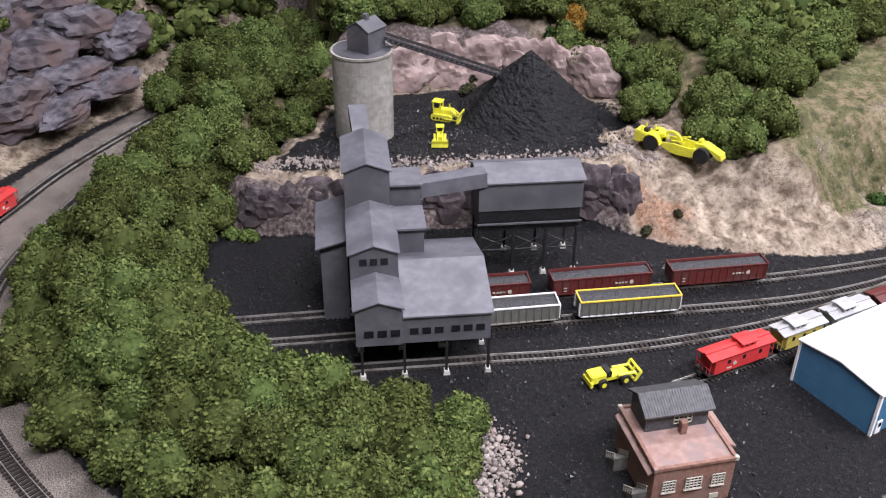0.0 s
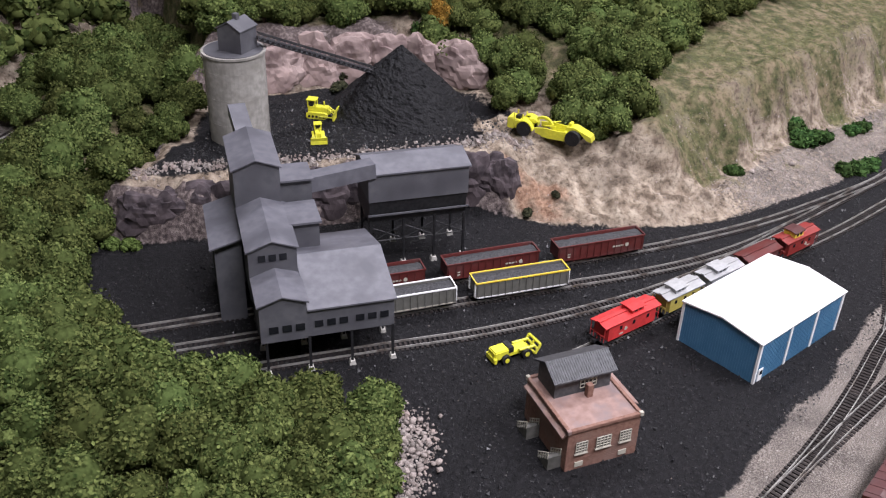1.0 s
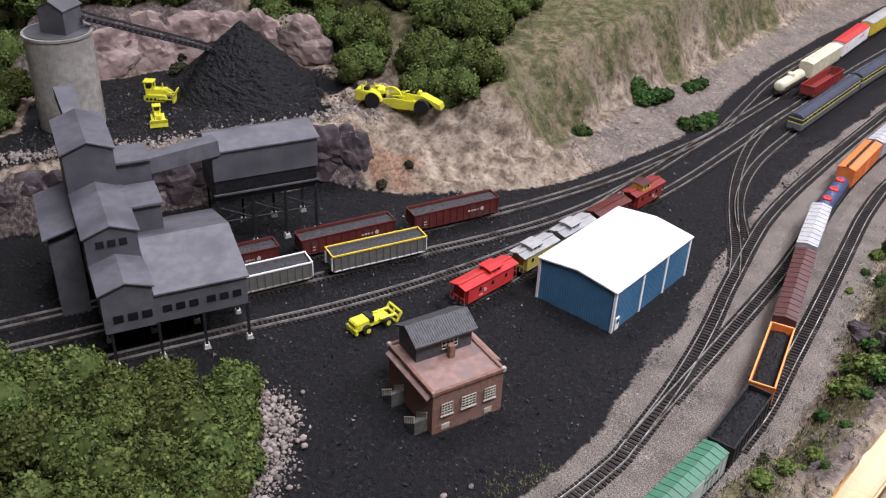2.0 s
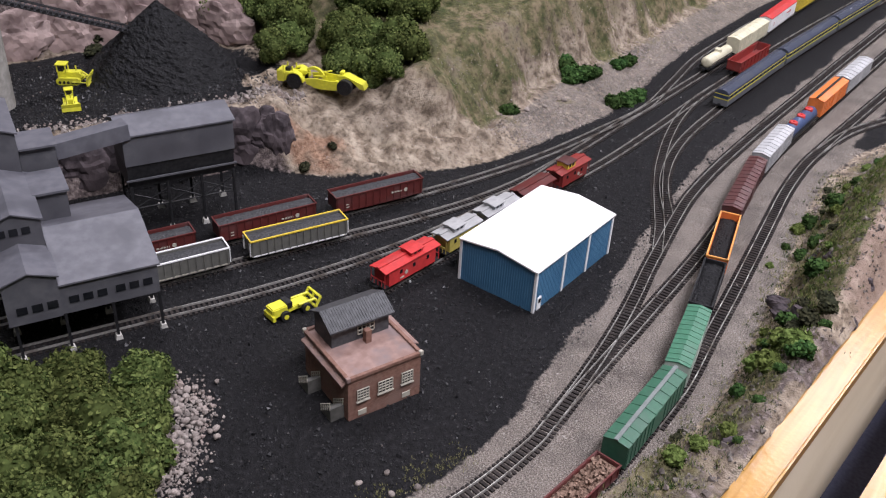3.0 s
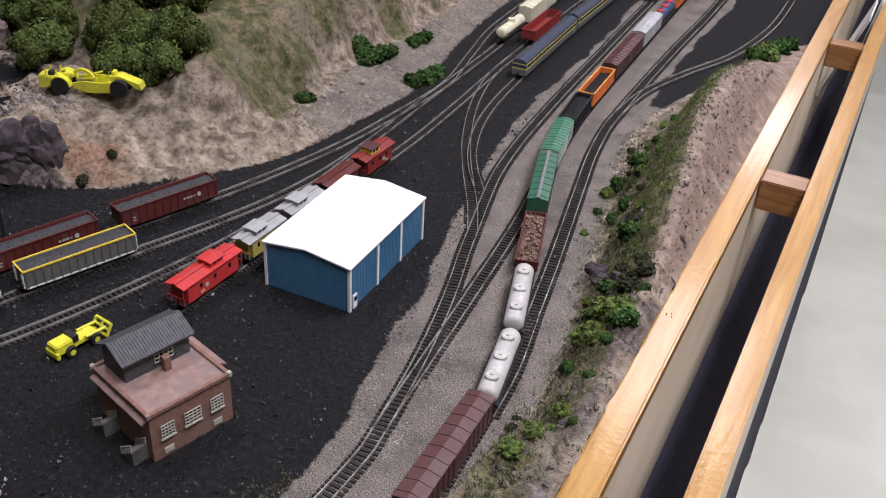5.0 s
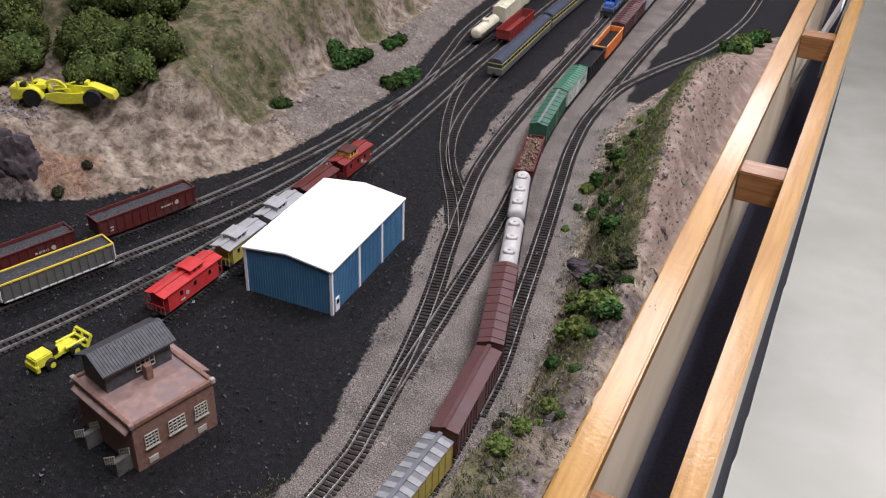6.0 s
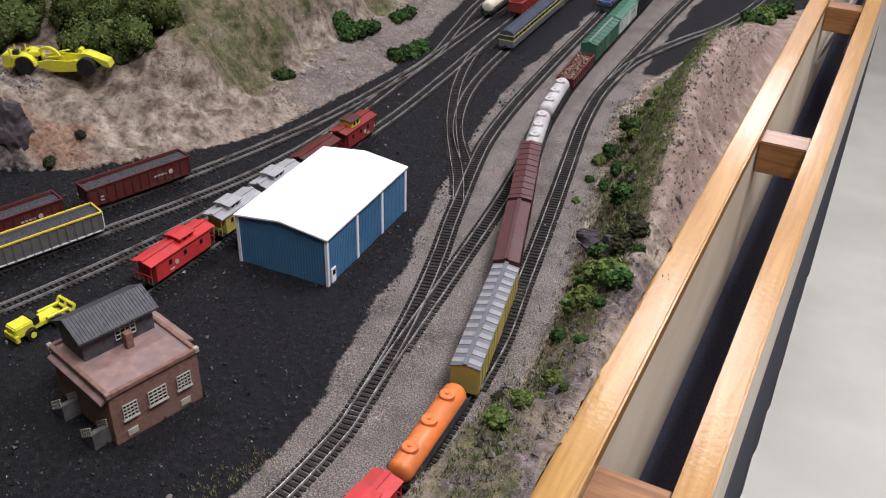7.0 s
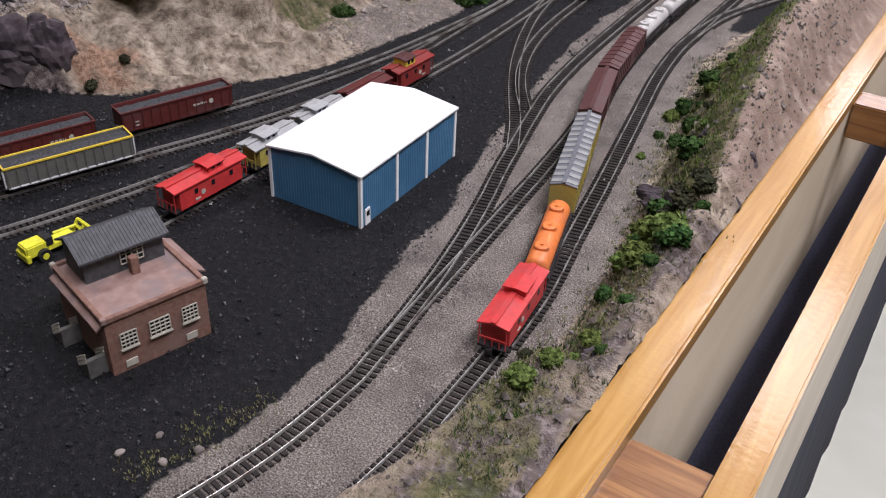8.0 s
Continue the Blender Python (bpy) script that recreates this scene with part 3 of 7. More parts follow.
def build_ground():
    xs = np.r_[np.arange(-1.75, -0.72, 0.008), np.arange(-0.72, 0.262, 0.0031)]
    ys = np.r_[np.arange(-0.90, -0.45, 0.006), np.arange(-0.45, 0.75, 0.0031), np.arange(0.75, 1.70, 0.006)]
    gx, gy = np.meshgrid(xs, ys, indexing="ij")
    fx, fy = gx.ravel(), gy.ravel()
    keep_x = np.minimum(fx, board_x(fy) + 0.001)
    fz = heights(keep_x, fy)
    nx, ny = len(xs), len(ys)
    idx = np.arange(nx * ny).reshape(nx, ny)
    quads = np.stack([idx[:-1, :-1], idx[1:, :-1], idx[1:, 1:], idx[:-1, 1:]], -1).reshape(-1, 4)
    me = bpy.data.meshes.new("ground")
    me.vertices.add(nx * ny)
    me.vertices.foreach_set("co", np.c_[keep_x, fy, fz].ravel())
    me.loops.add(quads.size)
    me.loops.foreach_set("vertex_index", quads.ravel())
    me.polygons.add(len(quads))
    me.polygons.foreach_set("loop_start", np.arange(0, quads.size, 4))
    me.update(calc_edges=True)
    zones = [np.zeros(fx.size) for _ in range(6)]
    for i in range(0, fx.size, 40000):
        for z, got in zip(zones, ground_zones(keep_x[i:i + 40000], fy[i:i + 40000], fz[i:i + 40000])):
            z[i:i + 40000] = got
    for name, trio in (("zone_a", (zones[0], zones[1], zones[5])), ("zone_b", (zones[2], zones[3], zones[4]))):
        att = me.color_attributes.new(name, "FLOAT_COLOR", "POINT")
        att.data.foreach_set("color", np.c_[trio[0], trio[1], trio[2], np.ones(fx.size)].ravel())
    me.materials.append(M_GROUND)
    me.polygons.foreach_set("use_smooth", np.ones(len(quads), bool))
    return tagged(new("ground", me), "model railway landscape of coal yard, ballast, dirt and grassy rock", "ground", kind="structure")


def z_at(x, y):
    return float(heights(np.array([x]), np.array([y]))[0])


build_ground()


# ---- the room and the layout's wooden edge ----
def structure(name, bm, material, label, category):
    return tagged(part(name, bm, material), label, category, kind="structure")


def build_room():
    bm = bmesh.new()
    box(bm, -3.5, 4.0, -3.5, 6.0, -1.0, -0.95)
    structure("floor", bm, M_FLOOR, "scuffed pale grey-green vinyl floor of the room", "floor")
    bm = bmesh.new()
    box(bm, -3.5, 4.0, -3.5, 6.0, 1.80, 1.86)
    structure("ceiling", bm, M_CEIL, "white ceiling of the room", "ceiling")
    for name, b in (("wall_west", (-3.6, -3.5, -3.5, 6.0)), ("wall_east", (4.0, 4.1, -3.5, 6.0)), ("wall_south", (-3.6, 4.1, -3.6, -3.5)), ("wall_north", (-3.6, 4.1, 6.0, 6.1))):
        bm = bmesh.new()
        box(bm, *b, -1.0, 1.86)
        structure(name, bm, M_WALL, "plain cream painted room wall", "wall")
    bm = bmesh.new()
    box(bm, -1.75, 0.215, -0.90, 1.70, -0.075, -0.055)
    structure("benchwork", bm, M_TAN, "plywood table under the model landscape", "table")


EDGE = Matrix.Translation((board_x(0.0), 0, 0)) @ Matrix.Rotation(-math.atan(0.032), 4, "Z")


def build_edge():
    """Two varnished boards on edge with spacer blocks between them, in front of the layout."""
    rail = thing("barrier_rail", EDGE, "varnished pine double rail with spacer blocks along the layout", "rail")
    for name, x0, x1 in (("inner_board", 0.0, 0.022), ("outer_board", 0.066, 0.085)):
        bm = bmesh.new()
        box(bm, x0, x1, -0.75, 1.75, 0.031, 0.045, bevel=0.0016)
        part(name, bm, M_OAK, rail, "glossy orange-brown pine board")
    for name, x0, x1 in (("inner_panel", 0.010, 0.0214), ("outer_panel", 0.070, 0.0835)):
        bm = bmesh.new()
        box(bm, x0, x1, -0.75, 1.75, -0.135, 0.0308)
        part(name, bm, M_TAN, rail, "plain tan plywood panel")
    for y0, y1 in ((-0.60, -0.124), (0.345, 0.376), (0.805, 0.836), (1.265, 1.296)):
        bm = bmesh.new()
        box(bm, 0.0223, 0.0657, y0, y1, 0.004, 0.036, bevel=0.0012)
        part("spacer_block", bm, M_OAK2, rail, "varnished pine block")
    bm = bmesh.new()
    box(bm, 0.0218, 0.0697, -0.75, 1.75, -0.135, -0.120)
    part("trough_floor", bm, M_NAVY, rail, "dark navy trough floor")
    curtain = bmesh.new()
    rows = []
    for k in range(0, 521):
        y = -0.75 + k * 0.0048
        rows.append([curtain.verts.new((0.0775 + 0.003 * math.sin(y * 45) * q + 0.002 * math.sin(y * 7) * q, y, -0.02 - 0.88 * q)) for q in (0.0, 0.1, 0.35, 0.7, 1.0)])
    for a, b in zip(rows[:-1], rows[1:]):
        for i in range(4):
            curtain.faces.new((a[i], b[i], b[i + 1], a[i + 1]))
    ob = part("layout_skirt", curtain, M_NAVY, None, smooth=True, at=EDGE.copy())
    tagged(ob, "dark navy cloth skirt hanging below the wooden rail", "curtain")
    ob.modifiers.new("thick", "SOLIDIFY").thickness = 0.0015


build_room()
build_edge()


# ---- tracks ----
def build_tracks():
    bm = bmesh.new()
    box(bm, -0.0013, 0.0013, -0.0085, 0.0085, -0.0010, 0.0014)
    tie = mesh_of("tie", bm, M_TIE)
    used = []
    for key, (s, xy, h) in LINES.items():
        track = thing("railway_track", Matrix(), "model railway track with dark ties and worn silver rails", "track", "yard tracks", "structure")
        for off in (-0.0047, 0.0047):
            bm = bmesh.new()
            ring = []
            for (x, y), a in zip(xy, h):
                nx, ny = -math.sin(a), math.cos(a)
                ring.append([bm.verts.new((x + nx * (off + w), y + ny * (off + w), z)) for w, z in ((-0.00045, 0.0012), (-0.00028, 0.0033), (0.00028, 0.0033), (0.00045, 0.0012))])
            for a, b in zip(ring[:-1], ring[1:]):
                for i in range(4):
                    bm.faces.new((a[i], a[(i + 1) % 4], b[(i + 1) % 4], b[i]))
            bm.faces.new(ring[0])
            bm.faces.new(ring[-1][::-1])
            bmesh.ops.recalc_face_normals(bm, faces=bm.faces)
            part("rail", bm, M_RAIL, track)
        count, far = 0, bmesh.new()
        for d in np.arange(0.002, s[-1], 0.0046):
            x, y, a = np.interp(d, s, xy[:, 0]), np.interp(d, s, xy[:, 1]), np.interp(d, s, np.unwrap(h))
            if any((x - ux) ** 2 + (y - uy) ** 2 < 0.0032 ** 2 for ux, uy in used[-1500:]) or y > 1.45:
                continue
            used.append((x, y))
            m = Matrix.Translation((x, y, 0.0)) @ Matrix.Rotation(a + random.uniform(-0.02, 0.02), 4, "Z")
            if count < 300 and -0.45 < y < 0.95:
                share("tie", tie, track, m)
                count += 1
            else:
                box(far, -0.0013, 0.0013, -0.0085, 0.0085, -0.0010, 0.0014, m)
        if far.verts:
            tagged(part("far_ties", far, M_TIE, track), kind="stuff")
        else:
            far.free()


build_tracks()


# ---- mine buildings ----
def gable_box(name, parent, x0, x1, y0, y1, z0, eave, peak, wall, roof, along="y", over=0.002, thick=0.0014):
    """A box with a gable roof; the ridge runs along the axis given."""
    bm = bmesh.new()
    mid = (x0 + x1) / 2 if along == "y" else (y0 + y1) / 2
    a, b = (x0, x1) if along == "y" else (y0, y1)
    lo, hi = (y0, y1) if along == "y" else (x0, x1)
    prism(bm, [(a, z0), (b, z0), (b, eave), (mid, peak), (a, eave)], along, lo, hi)
    body = part(name, bm, wall, parent)
    bm = bmesh.new()
    slope = (peak - eave) / (mid - a)
    za = eave - over * slope + 0.0004
    prism(bm, [(a - over, za), (mid, peak + 0.0004), (b + over, za), (b + over, za + thick), (mid, peak + thick), (a - over, za + thick)], along, lo - over, hi + over)
    part("roof", bm, roof, parent, "corrugated grey roof")
    return body


def window_row(parent, xs, y, z0, z1, width, frame_mat=None):
    for x in xs:
        bm = bmesh.new()
        n = 1
        for i in range(n):
            w = width / n
            box(bm, x + i * w + 0.0006, x + (i + 1) * w - 0.0006, y - 0.0006, y + 0.001, z0, z1)
        part("window", bm, M_WINDOW, parent, "dark shed window")


def build_mine():
    mine = thing("coal_tipple", MINE, "stepped grey coal tipple on legs over the loading tracks", "mine building")
    # local x runs along the tracks, y away from them
    bm = bmesh.new()
    prism(bm, [(0.0, 0.036), (0.126, 0.036), (0.126, 0.058), (0.060, 0.079), (0.0, 0.0625)], "x", -0.1115, 0.0)
    part("shed", bm, M_GREY, mine, "grey corrugated loading shed")
    bm = bmesh.new()
    prism(bm, [(-0.002, 0.0625), (0.060, 0.0795), (0.128, 0.058), (0.128, 0.0595), (0.060, 0.081), (-0.002, 0.064)], "x", -0.074, 0.002)
    part("roof", bm, M_GREYROOF, mine, "grey metal roof with a seam")
    gable_box("head_house", mine, -0.1135, -0.0745, -0.0015, 0.044, 0.036, 0.0725, 0.0795, M_GREY, M_GREYROOF)
    gable_box("head_house", mine, -0.1155, -0.0745, 0.043, 0.122, 0.05, 0.0985, 0.1065, M_GREY, M_GREYROOF)
    gable_box("head_house", mine, -0.1170, -0.0760, 0.122, 0.195, 0.02, 0.1360, 0.1440, M_GREY, M_GREYROOF)
    window_row(mine, [-0.107, -0.096, -0.085], -0.0015, 0.045, 0.0515, 0.009)
    window_row(mine, [-0.069, -0.0585, -0.048], 0.0, 0.045, 0.051, 0.0085)
    window_row(mine, [-0.034, -0.0235, -0.013], 0.0, 0.0455, 0.0515, 0.0085)
    window_row(mine, [-0.108, -0.099, -0.090], 0.043, 0.088, 0.094, 0.0075)
    # boxes on the right flank and the lean-to on the left
    bm = bmesh.new()
    prism(bm, [(-0.0755, 0.04), (-0.047, 0.04), (-0.047, 0.117), (-0.0755, 0.119)], "y", 0.128, 0.158)
    part("side_house", bm, M_GREY, mine)
    bm = bmesh.new()
    box(bm, -0.0755, -0.0455, 0.124, 0.160, 0.1185, 0.1203)
    part("roof", bm, M_GREYROOF, mine)
    bm = bmesh.new()
    box(bm, -0.0755, -0.0485, 0.082, 0.118, 0.04, 0.099)
    part("side_house", bm, M_GREY, mine)
    bm = bmesh.new()
    box(bm, -0.0755, -0.0465, 0.079, 0.121, 0.0985, 0.1005)
    part("roof", bm, M_GREYROOF, mine)
    bm = bmesh.new()
    prism(bm, [(-0.141, 0.0), (-0.117, 0.0), (-0.117, 0.086), (-0.141, 0.080)], "y", 0.090, 0.165)
    part("lean_to", bm, M_GREY, mine)
    bm = bmesh.new()
    prism(bm, [(-0.145, 0.0795), (-0.117, 0.0875), (-0.117, 0.089), (-0.145, 0.081)], "y", 0.084, 0.170)
    part("roof", bm, M_GREYROOF, mine)
    bm = bmesh.new()
    box(bm, -0.1115, -0.0755, 0.06, 0.19, 0.0, 0.06)
    part("lower_house", bm, M_GREY, mine)
    # sloping gallery from the head house up to the silo
    bm = bmesh.new()
    m = Matrix.Translation((-0.097, 0.195, 0.128)) @ Matrix.Rotation(math.radians(4), 4, "Z") @ Matrix.Rotation(math.radians(16), 4, "X")
    box(bm, -0.0085, 0.0085, 0.0, 0.055, -0.006, 0.006, m)
    part("gallery", bm, M_GREYROOF, mine, "enclosed sloping conveyor gallery")
    # gallery to the bin
    bm = bmesh.new()
    m = Matrix.Translation((-0.047, 0.143, 0.100)) @ Matrix.Rotation(math.radians(8), 4, "Z")
    box(bm, 0.0, 0.064, -0.008, 0.008, 0, 0.015, m @ Matrix.Rotation(math.radians(-3), 4, "Y"))
    part("gallery", bm, M_GREYROOF, mine, "enclosed conveyor gallery to the bin")
    # legs, footings and braces
    for x in (-0.109, -0.073, -0.037, -0.001):
        for y in (0.001, 0.040, 0.086, 0.124):
            bm = bmesh.new()
            box(bm, x - 0.0011, x + 0.0011, y - 0.0011, y + 0.0011, 0.003, 0.0365)
            part("leg", bm, M_BLACK, mine)
            bm = bmesh.new()
            prism(bm, [(x - 0.0032, -0.001), (x + 0.0032, -0.001), (x + 0.002, 0.0042), (x - 0.002, 0.0042)], "y", y - 0.0028, y + 0.0028)
            part("footing", bm, M_FOOT, mine, "pale concrete footing")
    for x0, x1 in ((-0.109, -0.073), (-0.073, -0.037), (-0.037, -0.001)):
        bm = bmesh.new()
        tube(bm, (x0, 0.124, 0.006), (x1, 0.124, 0.034), 0.0007, seg=5)
        tube(bm, (x1, 0.124, 0.006), (x0, 0.124, 0.034), 0.0007, seg=5)
        part("brace", bm, M_BLACK, mine)
    for x in (-0.109, -0.073, -0.037, -0.001):
        bm = bmesh.new()
        tube(bm, (x, 0.001, 0.0355), (x, 0.124, 0.0355), 0.0012, seg=5)
        part("beam", bm, M_BLACK, mine)


def build_bin():
    m = MINE @ Matrix.Translation((0.010, 0.146, 0))
    bin_ = thing("loading_bin", m, "grey coal loading bin on black trestle legs", "mine building")
    w, d = 0.101, 0.060
    bm = bmesh.new()
    prism(bm, [(0, 0.076), (d, 0.076), (d, 0.099), (d * 0.5, 0.1120), (0, 0.1055)], "x", 0, w)
    part("body", bm, M_GREY, bin_, "grey corrugated upper walls")
    bm = bmesh.new()
    prism(bm, [(-0.002, 0.1052), (d * 0.5, 0.1120), (d + 0.002, 0.0990), (d + 0.002, 0.1005), (d * 0.5, 0.1135), (-0.002, 0.1067)], "x", -0.002, w + 0.002)
    part("roof", bm, M_GREYROOF, bin_, "pale grey metal roof")
    bm = bmesh.new()
    prism(bm, [(0.004, 0.052), (d - 0.004, 0.052), (d - 0.001, 0.0758), (0.001, 0.0758)], "x", 0.001, w - 0.001)
    part("hopper", bm, M_BLACK, bin_, "black lower hopper")
    bm = bmesh.new()
    box(bm, -0.001, w + 0.001, -0.0008, 0.001, 0.0605, 0.062)
    part("girder", bm, M_GREY, bin_)
    for x in (0.003, 0.036, 0.068, 0.099):
        for y in (0.004, 0.050):
            bm = bmesh.new()
            box(bm, x - 0.0011, x + 0.0011, y - 0.0011, y + 0.0011, 0.004, 0.053)
            part("leg", bm, M_BLACK, bin_)
            bm = bmesh.new()
            prism(bm, [(x - 0.0036, -0.001), (x + 0.0036, -0.001), (x + 0.0022, 0.0048), (x - 0.0022, 0.0048)], "y", y - 0.003, y + 0.003)
            part("footing", bm, M_FOOT, bin_, "pale concrete footing")
    for y in (0.004, 0.050):
        for x0, x1 in ((0.003, 0.036), (0.036, 0.068), (0.068, 0.099)):
            bm = bmesh.new()
            tube(bm, (x0, y, 0.030), (x1, y, 0.046), 0.0007, seg=5)
            tube(bm, (x1, y, 0.030), (x0, y, 0.046), 0.0007, seg=5)
            tube(bm, (x0, y, 0.030), (x1, y, 0.030), 0.0007, seg=5)
            part("brace", bm, M_BLACK, bin_)


SILO = (-0.605, -0.150)


def build_silo():
    z = 0.048
    silo = thing("concrete_silo", Matrix.Translation((*SILO, z)), "weathered grey concrete coal silo with a roof house", "silo")
    bm = bmesh.new()
    tube(bm, (0, 0, -0.02), (0, 0, 0.107), 0.034, seg=48)
    part("drum", bm, M_CONCRETE, silo, "stained concrete drum", smooth=False)
    for h in (0.03, 0.06, 0.09):
        bm = bmesh.new()
        tube(bm, (0, 0, h), (0, 0, h + 0.0008), 0.0342, seg=48)
        part("band", bm, M_CONCRETE, silo)
    bm = bmesh.new()
    tube(bm, (0, 0, 0.107), (0, 0, 0.1095), 0.0355, seg=48)
    part("rim", bm, M_CONCRETE, silo)
    bm = bmesh.new()
    tube(bm, (0, 0, 0.1095), (0, 0, 0.1102), 0.0325, seg=48)
    part("deck", bm, M_GREY, silo)
    house = part("roof_house", _house(), M_GREY, silo, "grey gabled roof house", at=Matrix.Translation((0.004, 0.004, 0.110)) @ Matrix.Rotation(math.radians(25), 4, "Z"))
    bm = bmesh.new()
    prism(bm, [(-0.0165, 0.0245), (0, 0.0335), (0.0165, 0.0245), (0.0165, 0.0257), (0, 0.0349), (-0.0165, 0.0257)], "y", -0.0165, 0.0165)
    part("roof", bm, M_GREY, house)
    bm = bmesh.new()
    box(bm, -0.003, 0.003, -0.003, 0.003, 0.033, 0.040, bevel=0.0005)
    part("vent", bm, M_GREY, house)
    # conveyor down to the coal pile
    conveyor = thing("conveyor", Matrix(), "dark lattice conveyor from the silo to the coal pile", "conveyor")
    a, b = Vector((-0.592, -0.128, 0.168)), Vector((-0.580, 0.024, 0.099))
    for dx in (-0.006, 0.006):
        for dz in (0.0, 0.008):
            bm = bmesh.new()
            tube(bm, a + Vector((dx, 0, dz)), b + Vector((dx, 0, dz)), 0.0008, seg=5)
            part("chord", bm, M_BLACK, conveyor)
    bm = bmesh.new()
    for i in range(24):
        p, q = a.lerp(b, i / 24), a.lerp(b, (i + 1) / 24)
        for dx in (-0.006, 0.006):
            tube(bm, p + Vector((dx, 0, 0)), q + Vector((dx, 0, 0.008)), 0.0005, seg=4)
            tube(bm, p + Vector((dx, 0, 0)), p + Vector((dx, 0, 0.008)), 0.0005, seg=4)
    part("lattice", bm, M_GREY, conveyor)
    bm = bmesh.new()
    n = (b - a).to_track_quat("Y", "Z").to_matrix().to_4x4()
    box(bm, -0.005, 0.005, 0, (b - a).length, 0.002, 0.0035, Matrix.Translation(a) @ n)
    part("belt", bm, M_BLACK, conveyor)


def _house():
    bm = bmesh.new()
    prism(bm, [(-0.015, 0), (0.015, 0), (0.015, 0.025), (0, 0.033), (-0.015, 0.025)], "y", -0.015, 0.015)
    return bm


PILE = (-0.562, 0.051)


def build_pile():
    bm = bmesh.new()
    n, m = 90, 40
    rows = []
    for j in range(m + 1):
        q = j / m
        row = []
        for i in range(n):
            a = 2 * math.pi * i / n
            r = 0.090 * q
            z = 0.082 * (1 - q) ** 0.95
            k = noise.noise((math.cos(a) * r * 220, math.sin(a) * r * 220, z * 200)) * 0.0022
            rr = r * (1 + 0.03 * math.sin(3 * a + 1)) + k * (0.3 + 0.7 * (q > 0.02))
            row.append(bm.verts.new((math.cos(a) * rr, math.sin(a) * rr, z + k * 0.6)))
        rows.append(row)
    for a, b in zip(rows[:-1], rows[1:]):
        for i in range(n):
            bm.faces.new((a[i], b[i], b[(i + 1) % n], a[(i + 1) % n]))
    ob = part("coal_pile", bm, M_COALPILE, None, at=Matrix.Translation((*PILE, 0.053)))
    tagged(ob, "tall cone of loose black coal on the bench", "coal pile", kind="stuff")
    for f in ob.data.polygons:
        f.use_smooth = False


# ---- sheds in the yard ----
def build_blue_shed():
    shed = thing("storage_building", Matrix(), "blue metal-clad shed with a bright white roof", "building")
    w, l, e, p = 0.080, 0.130, 0.0425, 0.0475
    bm = bmesh.new()
    prism(bm, [(-w, -0.001), (0, -0.001), (0, e), (-w / 2, p), (-w, e)], "y", 0, l)
    part("wall", bm, M_BLUEWALL, shed, "blue ribbed sheet walls")
    bm = bmesh.new()
    for i in range(1, 52):
        y = i * l / 52
        box(bm, 0.0, 0.00025, y - 0.0002, y + 0.0002, 0, e - 0.001)
    for i in range(1, 32):
        x = -i * w / 32
        box(bm, x - 0.0002, x + 0.0002, -0.00025, 0.0, 0, e - 0.0002 + (p - e) * (1 - abs(x + w / 2) / (w / 2)) - 0.001)
    part("ribs", bm, M_BLUEWALL, shed)
    bm = bmesh.new()
    prism(bm, [(-w - 0.002, e - 0.0002), (-w / 2, p + 0.0002), (0.002, e - 0.0002), (0.002, e + 0.0012), (-w / 2, p + 0.0016), (-w - 0.002, e + 0.0012)], "y", -0.0022, l + 0.0022)
    part("roof", bm, M_WHITE, shed, "plain bright white roof")
    for x, y in ((0, 0), (-w, 0), (0, l), (-w, l)):
        bm = bmesh.new()
        box(bm, x - 0.0014, x + 0.0010, y - 0.0010, y + 0.0014, 0, e - 0.0008)
        part("corner_trim", bm, M_WHITE, shed, "white corner trim")
    for y in (l * 0.355, l * 0.675):
        bm = bmesh.new()
        box(bm, 0.0001, 0.0009, y - 0.0014, y + 0.0014, 0, e - 0.0008)
        part("trim", bm, M_WHITE, shed, "white upright trim")
    bm = bmesh.new()
    box(bm, 0.0001, 0.0010, 0.0045, 0.0105, 0.0, 0.0135)
    door = part("door", bm, M_WHITE, shed, "small white door")
    bm = bmesh.new()
    box(bm, 0.0011, 0.0014, 0.0058, 0.0092, 0.0078, 0.0118)
    part("pane", bm, M_WINDOW, door)


